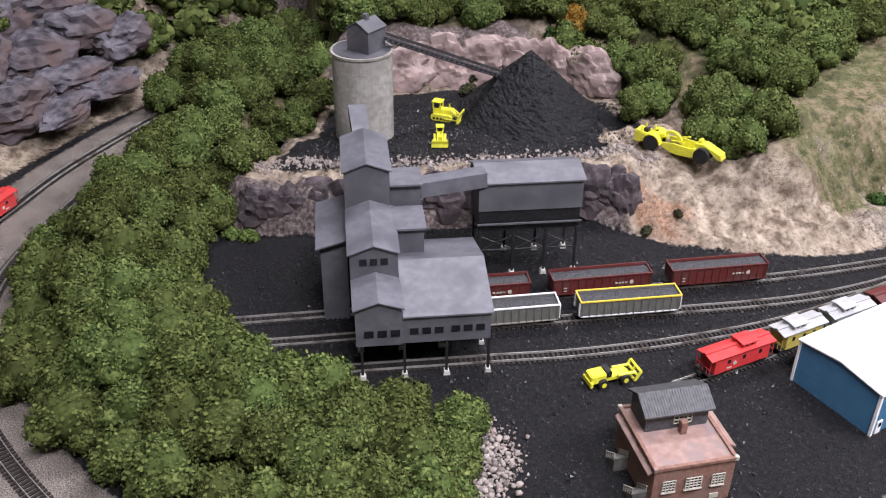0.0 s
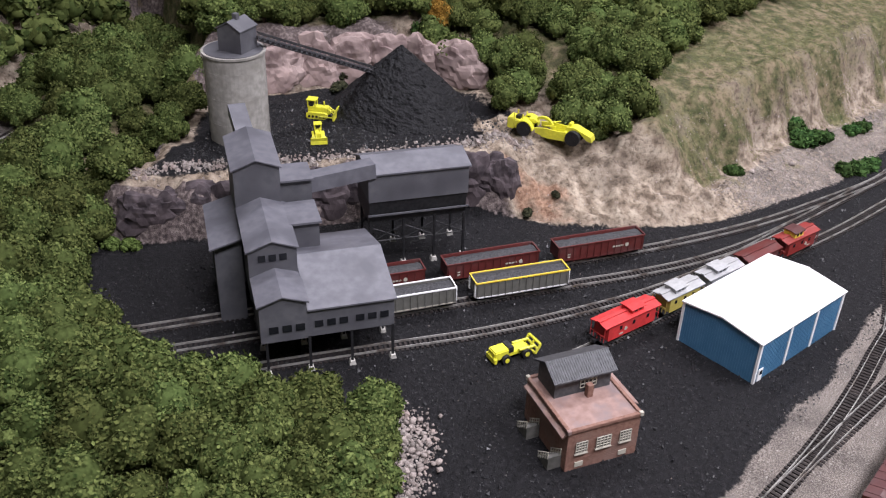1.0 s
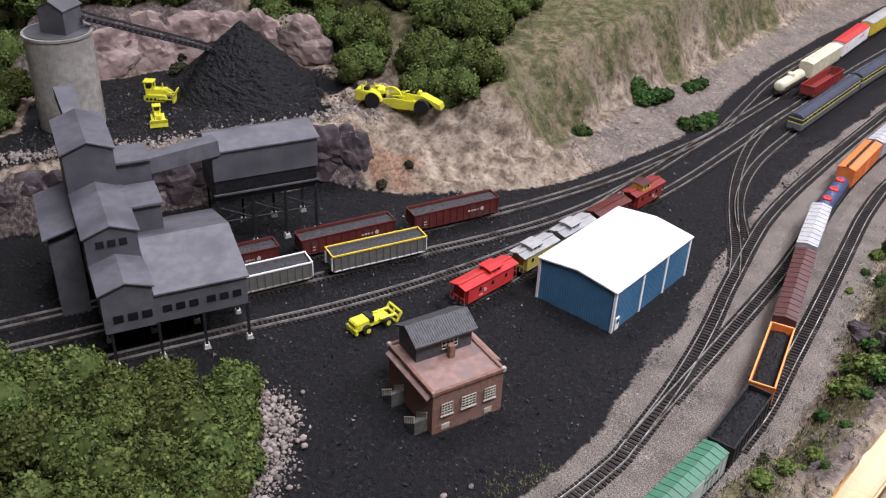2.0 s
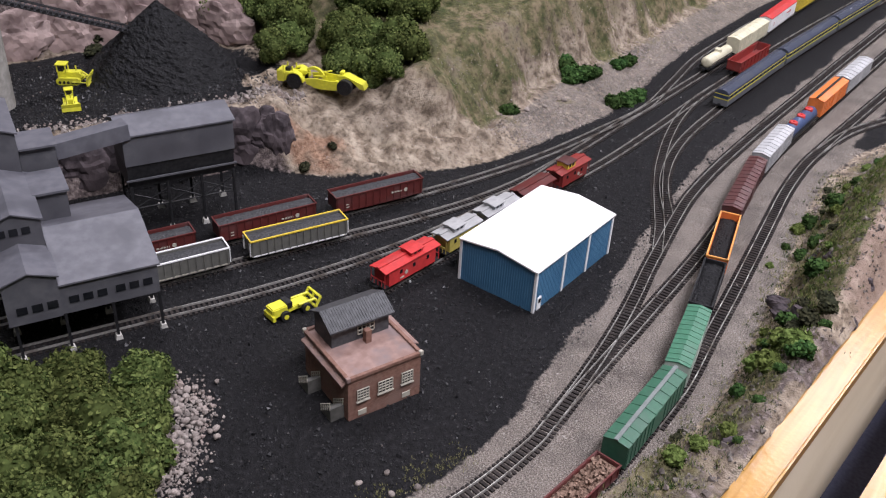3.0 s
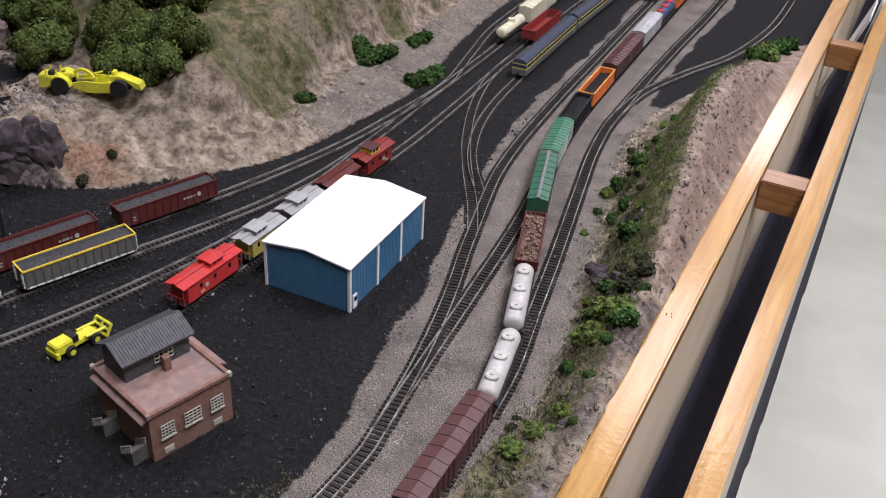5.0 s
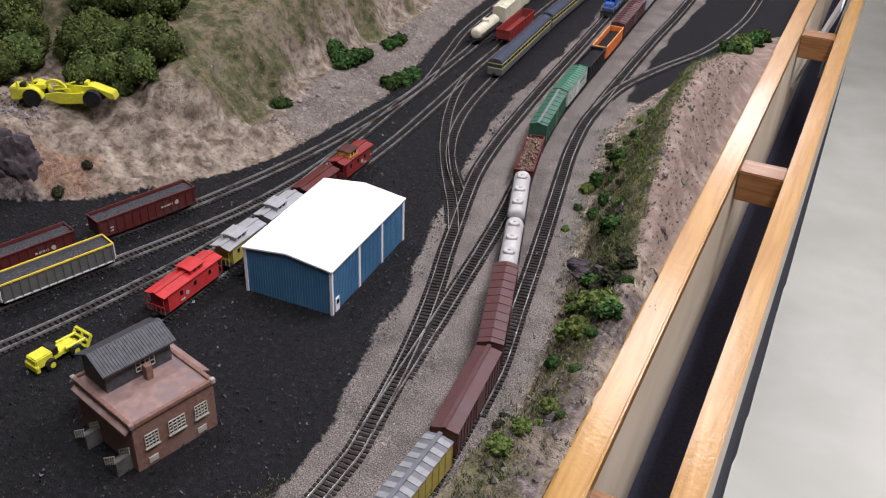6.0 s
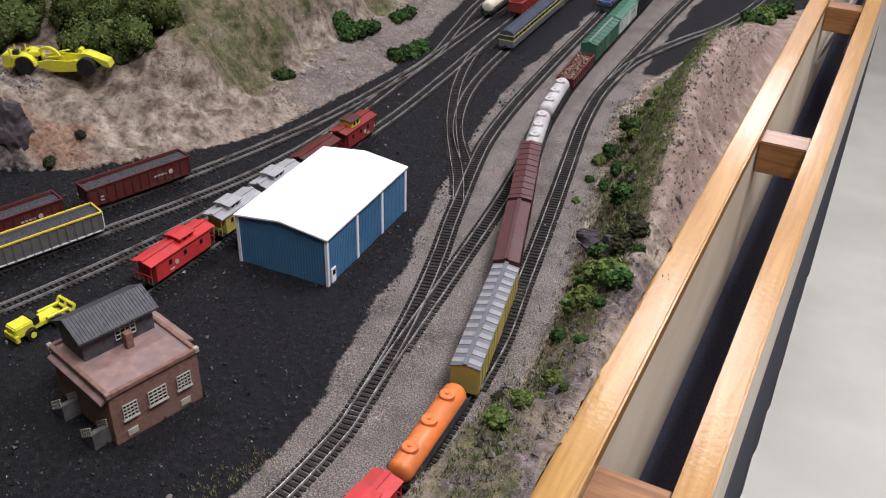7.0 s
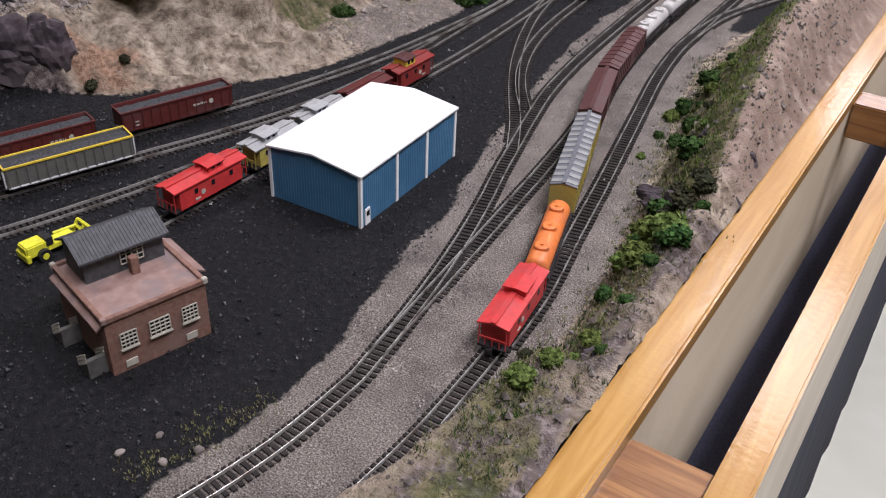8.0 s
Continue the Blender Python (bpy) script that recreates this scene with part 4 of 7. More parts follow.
def build_brick():
    """A brick engine-room building with a gabled upper storey; local x along its windowed front, y away from it."""
    m = Matrix.Translation((-0.027, -0.205, 0)) @ Matrix.Rotation(math.atan2(0.059, 0.019), 4, "Z")
    house = thing("brick_building", m, "red-brown brick building with a dark gabled upper storey", "building")
    w, d, h = 0.062, 0.068, 0.038
    bm = bmesh.new()
    box(bm, 0, w, 0, d, -0.001, h, bevel=0.0004)
    body = part("wall", bm, M_BRICK, house, "brick walls with thin courses")
    for k in range(1, 22):
        z = k * h / 22
        bm = bmesh.new()
        box(bm, -0.00007, w + 0.00007, -0.00007, d + 0.00007, z - 0.00045, z + 0.00045)
        part("brick_course", bm, M_BRICK, body)
    bm = bmesh.new()
    box(bm, 0.0016, w - 0.0016, 0.0016, d - 0.0016, h, h + 0.0012)
    part("flat_roof", bm, M_BRICKROOF, house, "reddish brown flat roof deck")
    for b in ((-0.0012, w + 0.0012, -0.0012, 0.0018), (-0.0012, 0.0018, 0.0018, d + 0.0012), (w - 0.0018, w + 0.0012, 0.0018, d + 0.0012), (0.0018, w - 0.0018, d - 0.0018, d + 0.0012)):
        bm = bmesh.new()
        box(bm, *b, h, h + 0.0030, bevel=0.0003)
        part("parapet", bm, M_BRICK, house)
    for x, y in ((0.0, 0.0), (w, 0.0), (w, d), (0, d)):
        bm = bmesh.new()
        box(bm, x - 0.0016, x + 0.0016, y - 0.0016, y + 0.0016, h, h + 0.0038, bevel=0.0004)
        part("capstone", bm, M_CREAM if (x > 0) ^ (y > 0) else M_BRICKROOF, house)
    for x in (0.012, 0.031, 0.050):
        wd = 0.0048 if x != 0.031 else 0.0062
        bm = bmesh.new()
        box(bm, x - wd, x + wd, -0.0008, 0.001, 0.017, 0.0275)
        win = part("window", bm, M_WINDOW, house, "cream framed window with small panes")
        bm = bmesh.new()
        for i in range(5):
            xx = x - wd + i * wd / 2
            box(bm, xx - 0.0003, xx + 0.0003, -0.0013, -0.0007, 0.017, 0.0275)
        for i in range(5):
            zz = 0.017 + i * 0.0105 / 4
            box(bm, x - wd, x + wd, -0.0014, -0.0007, zz - 0.0003, zz + 0.0003)
        part("frame", bm, M_CREAM, win)
        bm = bmesh.new()
        box(bm, x - wd - 0.0008, x + wd + 0.0008, -0.0018, -0.0002, 0.0158, 0.0167)
        part("sill", bm, M_CREAM, win)
    for x in (0.012, 0.050):
        bm = bmesh.new()
        box(bm, x - 0.004, x + 0.003, -0.0007, 0.001, 0.003, 0.0075)
        part("vent", bm, M_CREAM, house)
    # upper storey
    up = bmesh.new()
    y0, y1, x0, x1, z0, e, p = 0.0385, 0.0655, 0.0075, 0.0570, h, 0.0570, 0.0640
    prism(up, [(y0, z0), (y1, z0), (y1, e), ((y0 + y1) / 2, p), (y0, e)], "x", x0, x1)
    upper = part("upper_storey", up, M_SLATE, house, "dark grey clad upper storey")
    bm = bmesh.new()
    ym = (y0 + y1) / 2
    s = (p - e) / (ym - y0)
    prism(bm, [(y0 - 0.004, e - 0.004 * s), (ym, p + 0.0003), (y1 + 0.004, e - 0.004 * s), (y1 + 0.004, e - 0.004 * s + 0.0014), (ym, p + 0.0019), (y0 - 0.004, e - 0.004 * s + 0.0014)], "x", x0 - 0.003, x1 + 0.003)
    part("roof", bm, M_SLATE, upper, "ribbed dark grey gable roof")
    for i in range(26):
        x = x0 - 0.002 + i * (x1 - x0 + 0.004) / 25
        bm = bmesh.new()
        prism(bm, [(y0 - 0.004, e - 0.004 * s + 0.0014), (ym, p + 0.0019), (ym, p + 0.0023), (y0 - 0.004, e - 0.004 * s + 0.0018)], "x", x - 0.0002, x + 0.0002)
        part("roof_rib", bm, M_SLATE, upper)
    bm = bmesh.new()
    box(bm, 0.0295, 0.0435, y0 - 0.0006, y0 + 0.001, 0.0445, 0.0545)
    part("window", bm, M_WINDOW, upper)
    bm = bmesh.new()
    for i in range(5):
        xx = 0.0295 + i * 0.0035
        box(bm, xx - 0.0003, xx + 0.0003, y0 - 0.0012, y0 - 0.0005, 0.0445, 0.0545)
    for i in range(4):
        zz = 0.0445 + i * 0.01 / 3
        box(bm, 0.0295, 0.0435, y0 - 0.0012, y0 - 0.0005, zz - 0.0003, zz + 0.0003)
    part("frame", bm, M_CREAM, upper)
    bm = bmesh.new()
    box(bm, 0.0325, 0.0375, y0 - 0.008, y0 - 0.003, h, 0.0505, bevel=0.0003)
    part("chimney", bm, M_BRICK, house, "small brick chimney")
    bm = bmesh.new()
    prism(bm, [(0.0620, 0.0365), (0.0720, 0.0315), (0.0720, 0.0327), (0.0620, 0.0378)], "y", 0.018, 0.062)
    part("canopy", bm, M_BRICKROOF, house, "brown side canopy")
    bm = bmesh.new()
    prism(bm, [(-0.0042, 0.0325), (0.0, 0.0350), (0.0, 0.0364), (-0.0042, 0.0339)], "y", 0.002, 0.066)
    part("canopy", bm, M_BRICKROOF, house, "brown side canopy")
    for y in (0.006, 0.042):
        bm = bmesh.new()
        for k in range(5):
            box(bm, -0.0115, -0.0003, y + k * 0.0030, y + (k + 1) * 0.0030, 0, 0.0125 - k * 0.0025)
        stair = part("stair", bm, M_STEP, house, "side steps with cream railings")
        bm = bmesh.new()
        for x in (-0.0117, -0.0010):
            tube(bm, (x, y, 0.0185), (x, y + 0.0150, 0.0070), 0.0005, seg=5)
            tube(bm, (x, y, 0.0155), (x, y + 0.0150, 0.0040), 0.0004, seg=5)
            for k in range(5):
                yy = y + 0.0008 + k * 0.0034
                tube(bm, (x, yy, 0.0115 - k * 0.0025), (x, yy, 0.0180 - k * 0.0026), 0.0005, seg=5)
        part("railing", bm, M_CREAM, stair)


build_mine()
build_bin()
build_silo()
build_pile()
build_blue_shed()
build_brick()


# ---- rolling stock: local x runs along the track, z = 0 at the ties' foot ----
PAINTS = {}


def col(name, c, rough=0.45):
    if name not in PAINTS:
        PAINTS[name] = paint(name, c, rough)
    return PAINTS[name]


def wheel_mesh():
    bm = bmesh.new()
    for y in (-0.0047, 0.0047):
        tube(bm, (0, y - 0.0009, 0), (0, y + 0.0009, 0), 0.0029, seg=14)
    tube(bm, (0, -0.005, 0), (0, 0.005, 0), 0.0006, seg=6)
    return mesh_of("wheelset", bm, M_BLACK)


def bogie_mesh():
    bm = bmesh.new()
    for y in (-0.0066, 0.0066):
        prism(bm, [(-0.0088, 0.0055), (-0.0088, 0.0075), (-0.003, 0.0088), (0.003, 0.0088), (0.0088, 0.0075), (0.0088, 0.0055), (0.003, 0.0048), (-0.003, 0.0048)], "y", y - 0.0007, y + 0.0007)
    box(bm, -0.0018, 0.0018, -0.0066, 0.0066, 0.0062, 0.0092)
    return mesh_of("bogie", bm, M_BLACK)


WHEEL, BOGIE = wheel_mesh(), bogie_mesh()
COUPLER = None


def running_gear(car, length):
    global COUPLER
    if COUPLER is None:
        bm = bmesh.new()
        box(bm, 0, 0.0055, -0.0012, 0.0012, 0.0068, 0.0088)
        box(bm, 0.0045, 0.0062, -0.0022, 0.0016, 0.0062, 0.0094)
        COUPLER = mesh_of("coupler", bm, M_BLACK)
    for s in (-1, 1):
        b = share("bogie", BOGIE, car, Matrix.Translation((s * (length / 2 - 0.017), 0, 0)))
        for d in (-0.0058, 0.0058):
            share("wheelset", WHEEL, b, Matrix.Translation((d, 0, 0.0065)))
        share("coupler", COUPLER, car, Matrix.Translation((s * (length / 2 - 0.006), 0, 0)) @ Matrix.Rotation(0 if s > 0 else math.pi, 4, "Z"))


def lettering(parent, length, z, mats, side=(1, -1), w=0.10):
    """Small plain bars and a round mark where a wagon carries its markings."""
    for s in side:
        bm = bmesh.new()
        y = s * 0.00985
        for i in range(4):
            x = length * 0.12 + i * 0.0032
            box(bm, x, x + 0.0024, y - 0.0002, y + 0.0002, z, z + 0.0016)
        tube(bm, (length * 0.12 + 0.0165, y - 0.0002, z + 0.001), (length * 0.12 + 0.0165, y + 0.0002, z + 0.001), 0.0022, seg=12)
        for i in range(2):
            box(bm, -length * 0.36, -length * 0.36 + 0.003, y - 0.0002, y + 0.0002, z - 0.004 + i * 0.003, z - 0.003 + i * 0.003)
        part("marking", bm, mats, parent, "pale plain markings")


def hopper_car(length, body, rim, load, label, ribs=12, top=0.0255, stripes=None, marks=False, fill=0.0022):
    car = thing("hopper_wagon", Matrix(), label, "rail wagon")
    l, w = length / 2 - 0.004, 0.0095
    bm = bmesh.new()
    outer = [(-l, 0.0225), (-l, top), (l, top), (l, 0.0225), (l - 0.016, 0.0085), (-l + 0.016, 0.0085)] if ribs < 0 else [(-l, 0.0100), (-l, top), (l, top), (l, 0.0100), (l - 0.02, 0.0078), (-l + 0.02, 0.0078)]
    for y0, y1 in ((-w, -w + 0.0008), (w - 0.0008, w)):
        prism(bm, outer, "y", y0, y1)
    box(bm, -l, -l + 0.0008, -w, w, 0.012, top)
    box(bm, l - 0.0008, l, -w, w, 0.012, top)
    box(bm, -l + 0.001, l - 0.001, -w + 0.0008, w - 0.0008, 0.010, 0.0125)
    shell = part("body", bm, body, car)
    n = abs(ribs)
    for i in range(n):
        x = -l + 0.002 + i * (2 * l - 0.004) / (n - 1)
        bm = bmesh.new()
        for y in (-w, w):
            box(bm, x - 0.0004, x + 0.0004, y - 0.0007, y + 0.0007, 0.0095, top - 0.001)
        part("rib", bm, body, shell)
    for b in ((-l - 0.0006, l + 0.0006, -w - 0.0008, -w + 0.0004), (-l - 0.0006, l + 0.0006, w - 0.0004, w + 0.0008), (-l - 0.0006, -l + 0.0006, -w, w), (l - 0.0006, l + 0.0006, -w, w)):
        bm = bmesh.new()
        box(bm, *b, top - 0.0004, top + 0.0009)
        part("rim", bm, rim, car)
    bm = bmesh.new()
    for y in (-w - 0.0003, w - 0.0005):
        box(bm, -l + 0.001, l - 0.001, y, y + 0.0008, 0.0088, 0.0100)
    part("sill", bm, stripes or body, car)
    if load:
        bm = bmesh.new()
        nx, ny = 40, 10
        grid = [[bm.verts.new((-l + 0.0008 + (2 * l - 0.0016) * i / nx, -w + 0.0008 + (2 * w - 0.0016) * j / ny, top - fill + 0.0016 * math.sin(math.pi * j / ny) + 0.0007 * noise.noise((i * 0.9, j * 0.9, length * 100)))) for j in range(ny + 1)] for i in range(nx + 1)]
        for i in range(nx):
            for j in range(ny):
                bm.faces.new((grid[i][j], grid[i + 1][j], grid[i + 1][j + 1], grid[i][j + 1]))
        part("load", bm, load, car, "heaped load")
    if stripes:
        for sx in (-l - 0.001, l):
            for sy in (-w, w - 0.003):
                bm = bmesh.new()
                for yy in (sy, sy + 0.0026):
                    box(bm, sx, sx + 0.0006, yy, yy + 0.0004, 0.010, 0.0235)
                for k in range(5):
                    box(bm, sx + 0.0001, sx + 0.001, sy, sy + 0.003, 0.011 + k * 0.0028, 0.0122 + k * 0.0028)
                part("ladder", bm, M_WHITE, car, "white end ladder")
    if marks:
        lettering(car, length, 0.0165, M_CREAM)
    running_gear(car, length)
    return car


def box_car(length, side, roof, label, top=0.0300, bars=0, walk_mat=None, door=None, marks=None, bar_mat=None):
    car = thing("box_wagon", Matrix(), label, "rail wagon")
    l, w = length / 2 - 0.004, 0.0095
    bm = bmesh.new()
    prism(bm, [(-w, 0.0085), (w, 0.0085), (w, top - 0.002), (0.0, top), (-w, top - 0.002)], "x", -l, l)
    part("body", bm, side, car)
    bm = bmesh.new()
    prism(bm, [(-w - 0.0005, top - 0.0021), (0, top + 0.0001), (w + 0.0005, top - 0.0021), (w + 0.0005, top - 0.0013), (0, top + 0.0009), (-w - 0.0005, top - 0.0013)], "x", -l - 0.0004, l + 0.0004)
    cover = part("roof", bm, roof, car)
    for i in range(bars):
        x = -l + (i + 0.5) * 2 * l / bars
        h = l / bars * 0.5 if bar_mat else 0.0005
        bm = bmesh.new()
        prism(bm, [(-w - 0.0003, top - 0.0013), (0, top + 0.0009), (w + 0.0003, top - 0.0013), (w + 0.0003, top - 0.0008), (0, top + 0.0014), (-w - 0.0003, top - 0.0008)], "x", x - h, x + h)
        part("roof_rib", bm, bar_mat or roof, cover)
    if walk_mat:
        bm = bmesh.new()
        box(bm, -l - 0.001, l + 0.001, -0.0015, 0.0015, top + 0.0014, top + 0.0021)
        part("running_board", bm, walk_mat, car)
    for s in (-1, 1):
        bm = bmesh.new()
        box(bm, -0.008, 0.008, s * w - 0.0006, s * w + 0.0006, 0.0095, top - 0.003)
        part("door", bm, door or side, car)
    bm = bmesh.new()
    for i in range(15):
        x = -l + 0.001 + i * (2 * l - 0.002) / 14
        for y in (-w, w):
            box(bm, x - 0.0003, x + 0.0003, y - 0.0005, y + 0.0005, 0.009, top - 0.0025)
    part("side_ribs", bm, side, car)
    if marks:
        lettering(car, length, 0.020, marks)
    running_gear(car, length)
    return car


def tank_car(length, shell, domes, label, top=0.0250, ends=None, n=3, radius=0.0082):
    car = thing("tank_wagon", Matrix(), label, "rail wagon")
    l = length / 2 - 0.005
    zc = top - radius
    bm = bmesh.new()
    rings = []
    for x, k in ((-l, 0.55), (-l + 0.0012, 0.82), (-l + 0.0035, 1.0), (l - 0.0035, 1.0), (l - 0.0012, 0.82), (l, 0.55)):
        rings.append([bm.verts.new((x, radius * k * math.cos(a), zc + radius * k * math.sin(a))) for a in np.linspace(0, 2 * math.pi, 24, endpoint=False)])
    for a, b in zip(rings[:-1], rings[1:]):
        for i in range(24):
            bm.faces.new((a[i], a[(i + 1) % 24], b[(i + 1) % 24], b[i]))
    bm.faces.new(rings[0])
    bm.faces.new(rings[-1][::-1])
    bmesh.ops.recalc_face_normals(bm, faces=bm.faces)
    part("tank", bm, shell, car, smooth=True)
    for i in range(n):
        x = (i - (n - 1) / 2) * l * 0.62
        bm = bmesh.new()
        rise = 0.0030 if n == 1 else 0.0014
        tube(bm, (x, 0, top - 0.002), (x, 0, top + rise), 0.0052, 0.0050, seg=18)
        tube(bm, (x, 0, top + rise), (x, 0, top + rise + 0.0005), 0.0050, 0.0042, seg=18)
        tube(bm, (x, 0, top + rise), (x, 0, top + rise + 0.0013), 0.0016, 0.0013, seg=10)
        part("dome", bm, domes, car)
    bm = bmesh.new()
    box(bm, -l - 0.001, l + 0.001, -0.0075, 0.0075, 0.0082, 0.0098)
    for x in (-l * 0.7, l * 0.7):
        box(bm, x - 0.003, x + 0.003, -0.006, 0.006, 0.0098, zc - radius * 0.4)
    part("underframe", bm, M_BLACK, car)
    for y in (-0.0080, 0.0080):
        bm = bmesh.new()
        box(bm, -l, l, y - 0.0012, y + 0.0012, 0.0098, 0.0125)
        part("running_board", bm, M_BLACK, car)
    bm = bmesh.new()
    for y in (-0.0088, 0.0088):
        tube(bm, (-l + 0.003, y, zc), (l - 0.003, y, zc), 0.0004, seg=5)
    part("handrail", bm, M_BLACK, car)
    running_gear(car, length)
    return car


def gondola(length, body, load, label):
    car = hopper_car(length, body, body, None, label, ribs=11, top=0.0190)
    l, w = length / 2 - 0.005, 0.0085
    rng = random.Random(7)
    bm = bmesh.new()
    for i in range(170):
        m = Matrix.Translation((rng.uniform(-l + 0.002, l - 0.002), rng.uniform(-w + 0.001, w - 0.001), 0.0165 + rng.uniform(0, 0.0035))) @ Euler((rng.uniform(0, 3), rng.uniform(0, 3), rng.uniform(0, 3))).to_matrix().to_4x4()
        s = rng.uniform(0.0008, 0.0022)
        box(bm, -s, s, -s * rng.uniform(0.3, 1), s * rng.uniform(0.3, 1), -s * 0.4, s * 0.4, m)
    box(bm, -l, l, -w, w, 0.012, 0.0165)
    part("load", bm, load, car, "brown heap of scrap")
    return car


def caboose(length, body, roof, label, cupola=True, ends=None, cupola_mat=None, top=0.0265, cupola_roof=None, rise=0.0038):
    car = thing("caboose", Matrix(), label, "caboose")
    l, w = length / 2 - 0.009, 0.0092
    bm = bmesh.new()
    box(bm, -l, l, -w, w, 0.0090, top - 0.0012)
    shell = part("body", bm, body, car)
    bm = bmesh.new()
    e = l + 0.0055
    prism(bm, [(-w - 0.001, top - 0.0022), (0, top), (w + 0.001, top - 0.0022), (w + 0.001, top - 0.0012), (0, top + 0.001), (-w - 0.001, top - 0.0012)], "x", -e, e)
    part("roof", bm, roof, car)
    bm = bmesh.new()
    box(bm, -e, e, -0.0018, 0.0018, top + 0.0009, top + 0.0016)
    part("running_board", bm, roof, car)
    if cupola:
        bm = bmesh.new()
        cx = -l * 0.25
        box(bm, cx - 0.0075, cx + 0.0075, -w + 0.0022, w - 0.0022, top - 0.002, top + rise, bevel=0.0004)
        cup = part("cupola", bm, cupola_mat or body, car)
        bm = bmesh.new()
        prism(bm, [(-w + 0.0012, top + rise - 0.0002), (0, top + rise + 0.0008), (w - 0.0012, top + rise - 0.0002), (w - 0.0012, top + rise + 0.0005), (0, top + rise + 0.0015), (-w + 0.0012, top + rise + 0.0005)], "x", cx - 0.0088, cx + 0.0088)
        part("cupola_roof", bm, cupola_roof or roof, cup)
        for s in (-1, 1):
            bm = bmesh.new()
            for k in (-0.0045, 0.001):
                box(bm, cx + k, cx + k + 0.0032, s * (w - 0.0022) - 0.0003, s * (w - 0.0022) + 0.0003, top + 0.0012, top + rise - 0.0008)
            part("cupola_window", bm, M_WINDOW, cup)
    for s in (-1, 1):
        for x in (-l * 0.7, -l * 0.1, l * 0.45):
            bm = bmesh.new()
            box(bm, x, x + 0.0030, s * w - 0.0003, s * w + 0.0003, 0.0170, 0.0208)
            part("window", bm, M_WINDOW, shell)
        bm = bmesh.new()
        box(bm, s * l, s * e, -w, w, 0.0082, 0.0094) if s > 0 else box(bm, -e, -l, -w, w, 0.0082, 0.0094)
        part("platform", bm, M_BLACK, car)
        bm = bmesh.new()
        x = s * (e - 0.0006)
        for y in (-w + 0.0006, -w / 2, 0, w / 2, w - 0.0006):
            tube(bm, (x, y, 0.009), (x, y, 0.0155 if abs(y) < w * 0.8 else top - 0.0018), 0.0004, seg=5)
        tube(bm, (x, -w, 0.0155), (x, w, 0.0155), 0.0004, seg=5)
        part("end_railing", bm, ends or body, car)
    bm = bmesh.new()
    for s in (-1, 1):
        y = s * (w + 0.0001)
        tube(bm, (l * 0.28, y - 0.0002, 0.0155), (l * 0.28, y + 0.0002, 0.0155), 0.0020, seg=12)
        box(bm, l * 0.28 + 0.003, l * 0.28 + 0.008, y - 0.0002, y + 0.0002, 0.0115, 0.0128)
    part("marking", bm, M_CREAM, shell, "pale round mark")
    running_gear(car, length)
    return car


def coach(length, label):
    car = thing("passenger_coach", Matrix(), label, "passenger coach")
    l, w = length / 2 - 0.002, 0.0095
    dark_roof = col("coach_roof_grey", (0.060, 0.068, 0.098), 0.25)
    steel, yel, navy = col("silver_grey_paint", (0.13, 0.135, 0.15), 0.3), col("coach_yellow", (0.62, 0.55, 0.08)), col("coach_navy", (0.03, 0.045, 0.09))

    def shell(z0, z1, grow=0.0):
        bm = bmesh.new()
        box(bm, -l, l, -w - grow, w + grow, z0, z1)
        return bm
    part("lower_side", shell(0.007, 0.0150), steel, car, "silver-grey lower side")
    part("yellow_band", shell(0.0150, 0.0166, 0.0002), yel, car, "yellow band")
    part("window_band", shell(0.0166, 0.0212), navy, car, "dark window band")
    part("yellow_band", shell(0.0212, 0.0224, 0.0002), yel, car, "yellow band")
    bm = bmesh.new()
    prism(bm, [(-w, 0.0224), (w, 0.0224), (w * 0.92, 0.0250), (w * 0.6, 0.0272), (0, 0.0282), (-w * 0.6, 0.0272), (-w * 0.92, 0.0250)], "x", -l, l)
    part("roof", bm, dark_roof, car, "rounded blue-grey roof")
    for s in (-1, 1):
        for i in range(14):
            x = -l + 0.008 + i * (2 * l - 0.02) / 13
            bm = bmesh.new()
            box(bm, x, x + 0.0055, s * w - 0.0003, s * w + 0.0003, 0.0172, 0.0206)
            part("window", bm, M_WINDOW, car)
    running_gear(car, length)
    return car


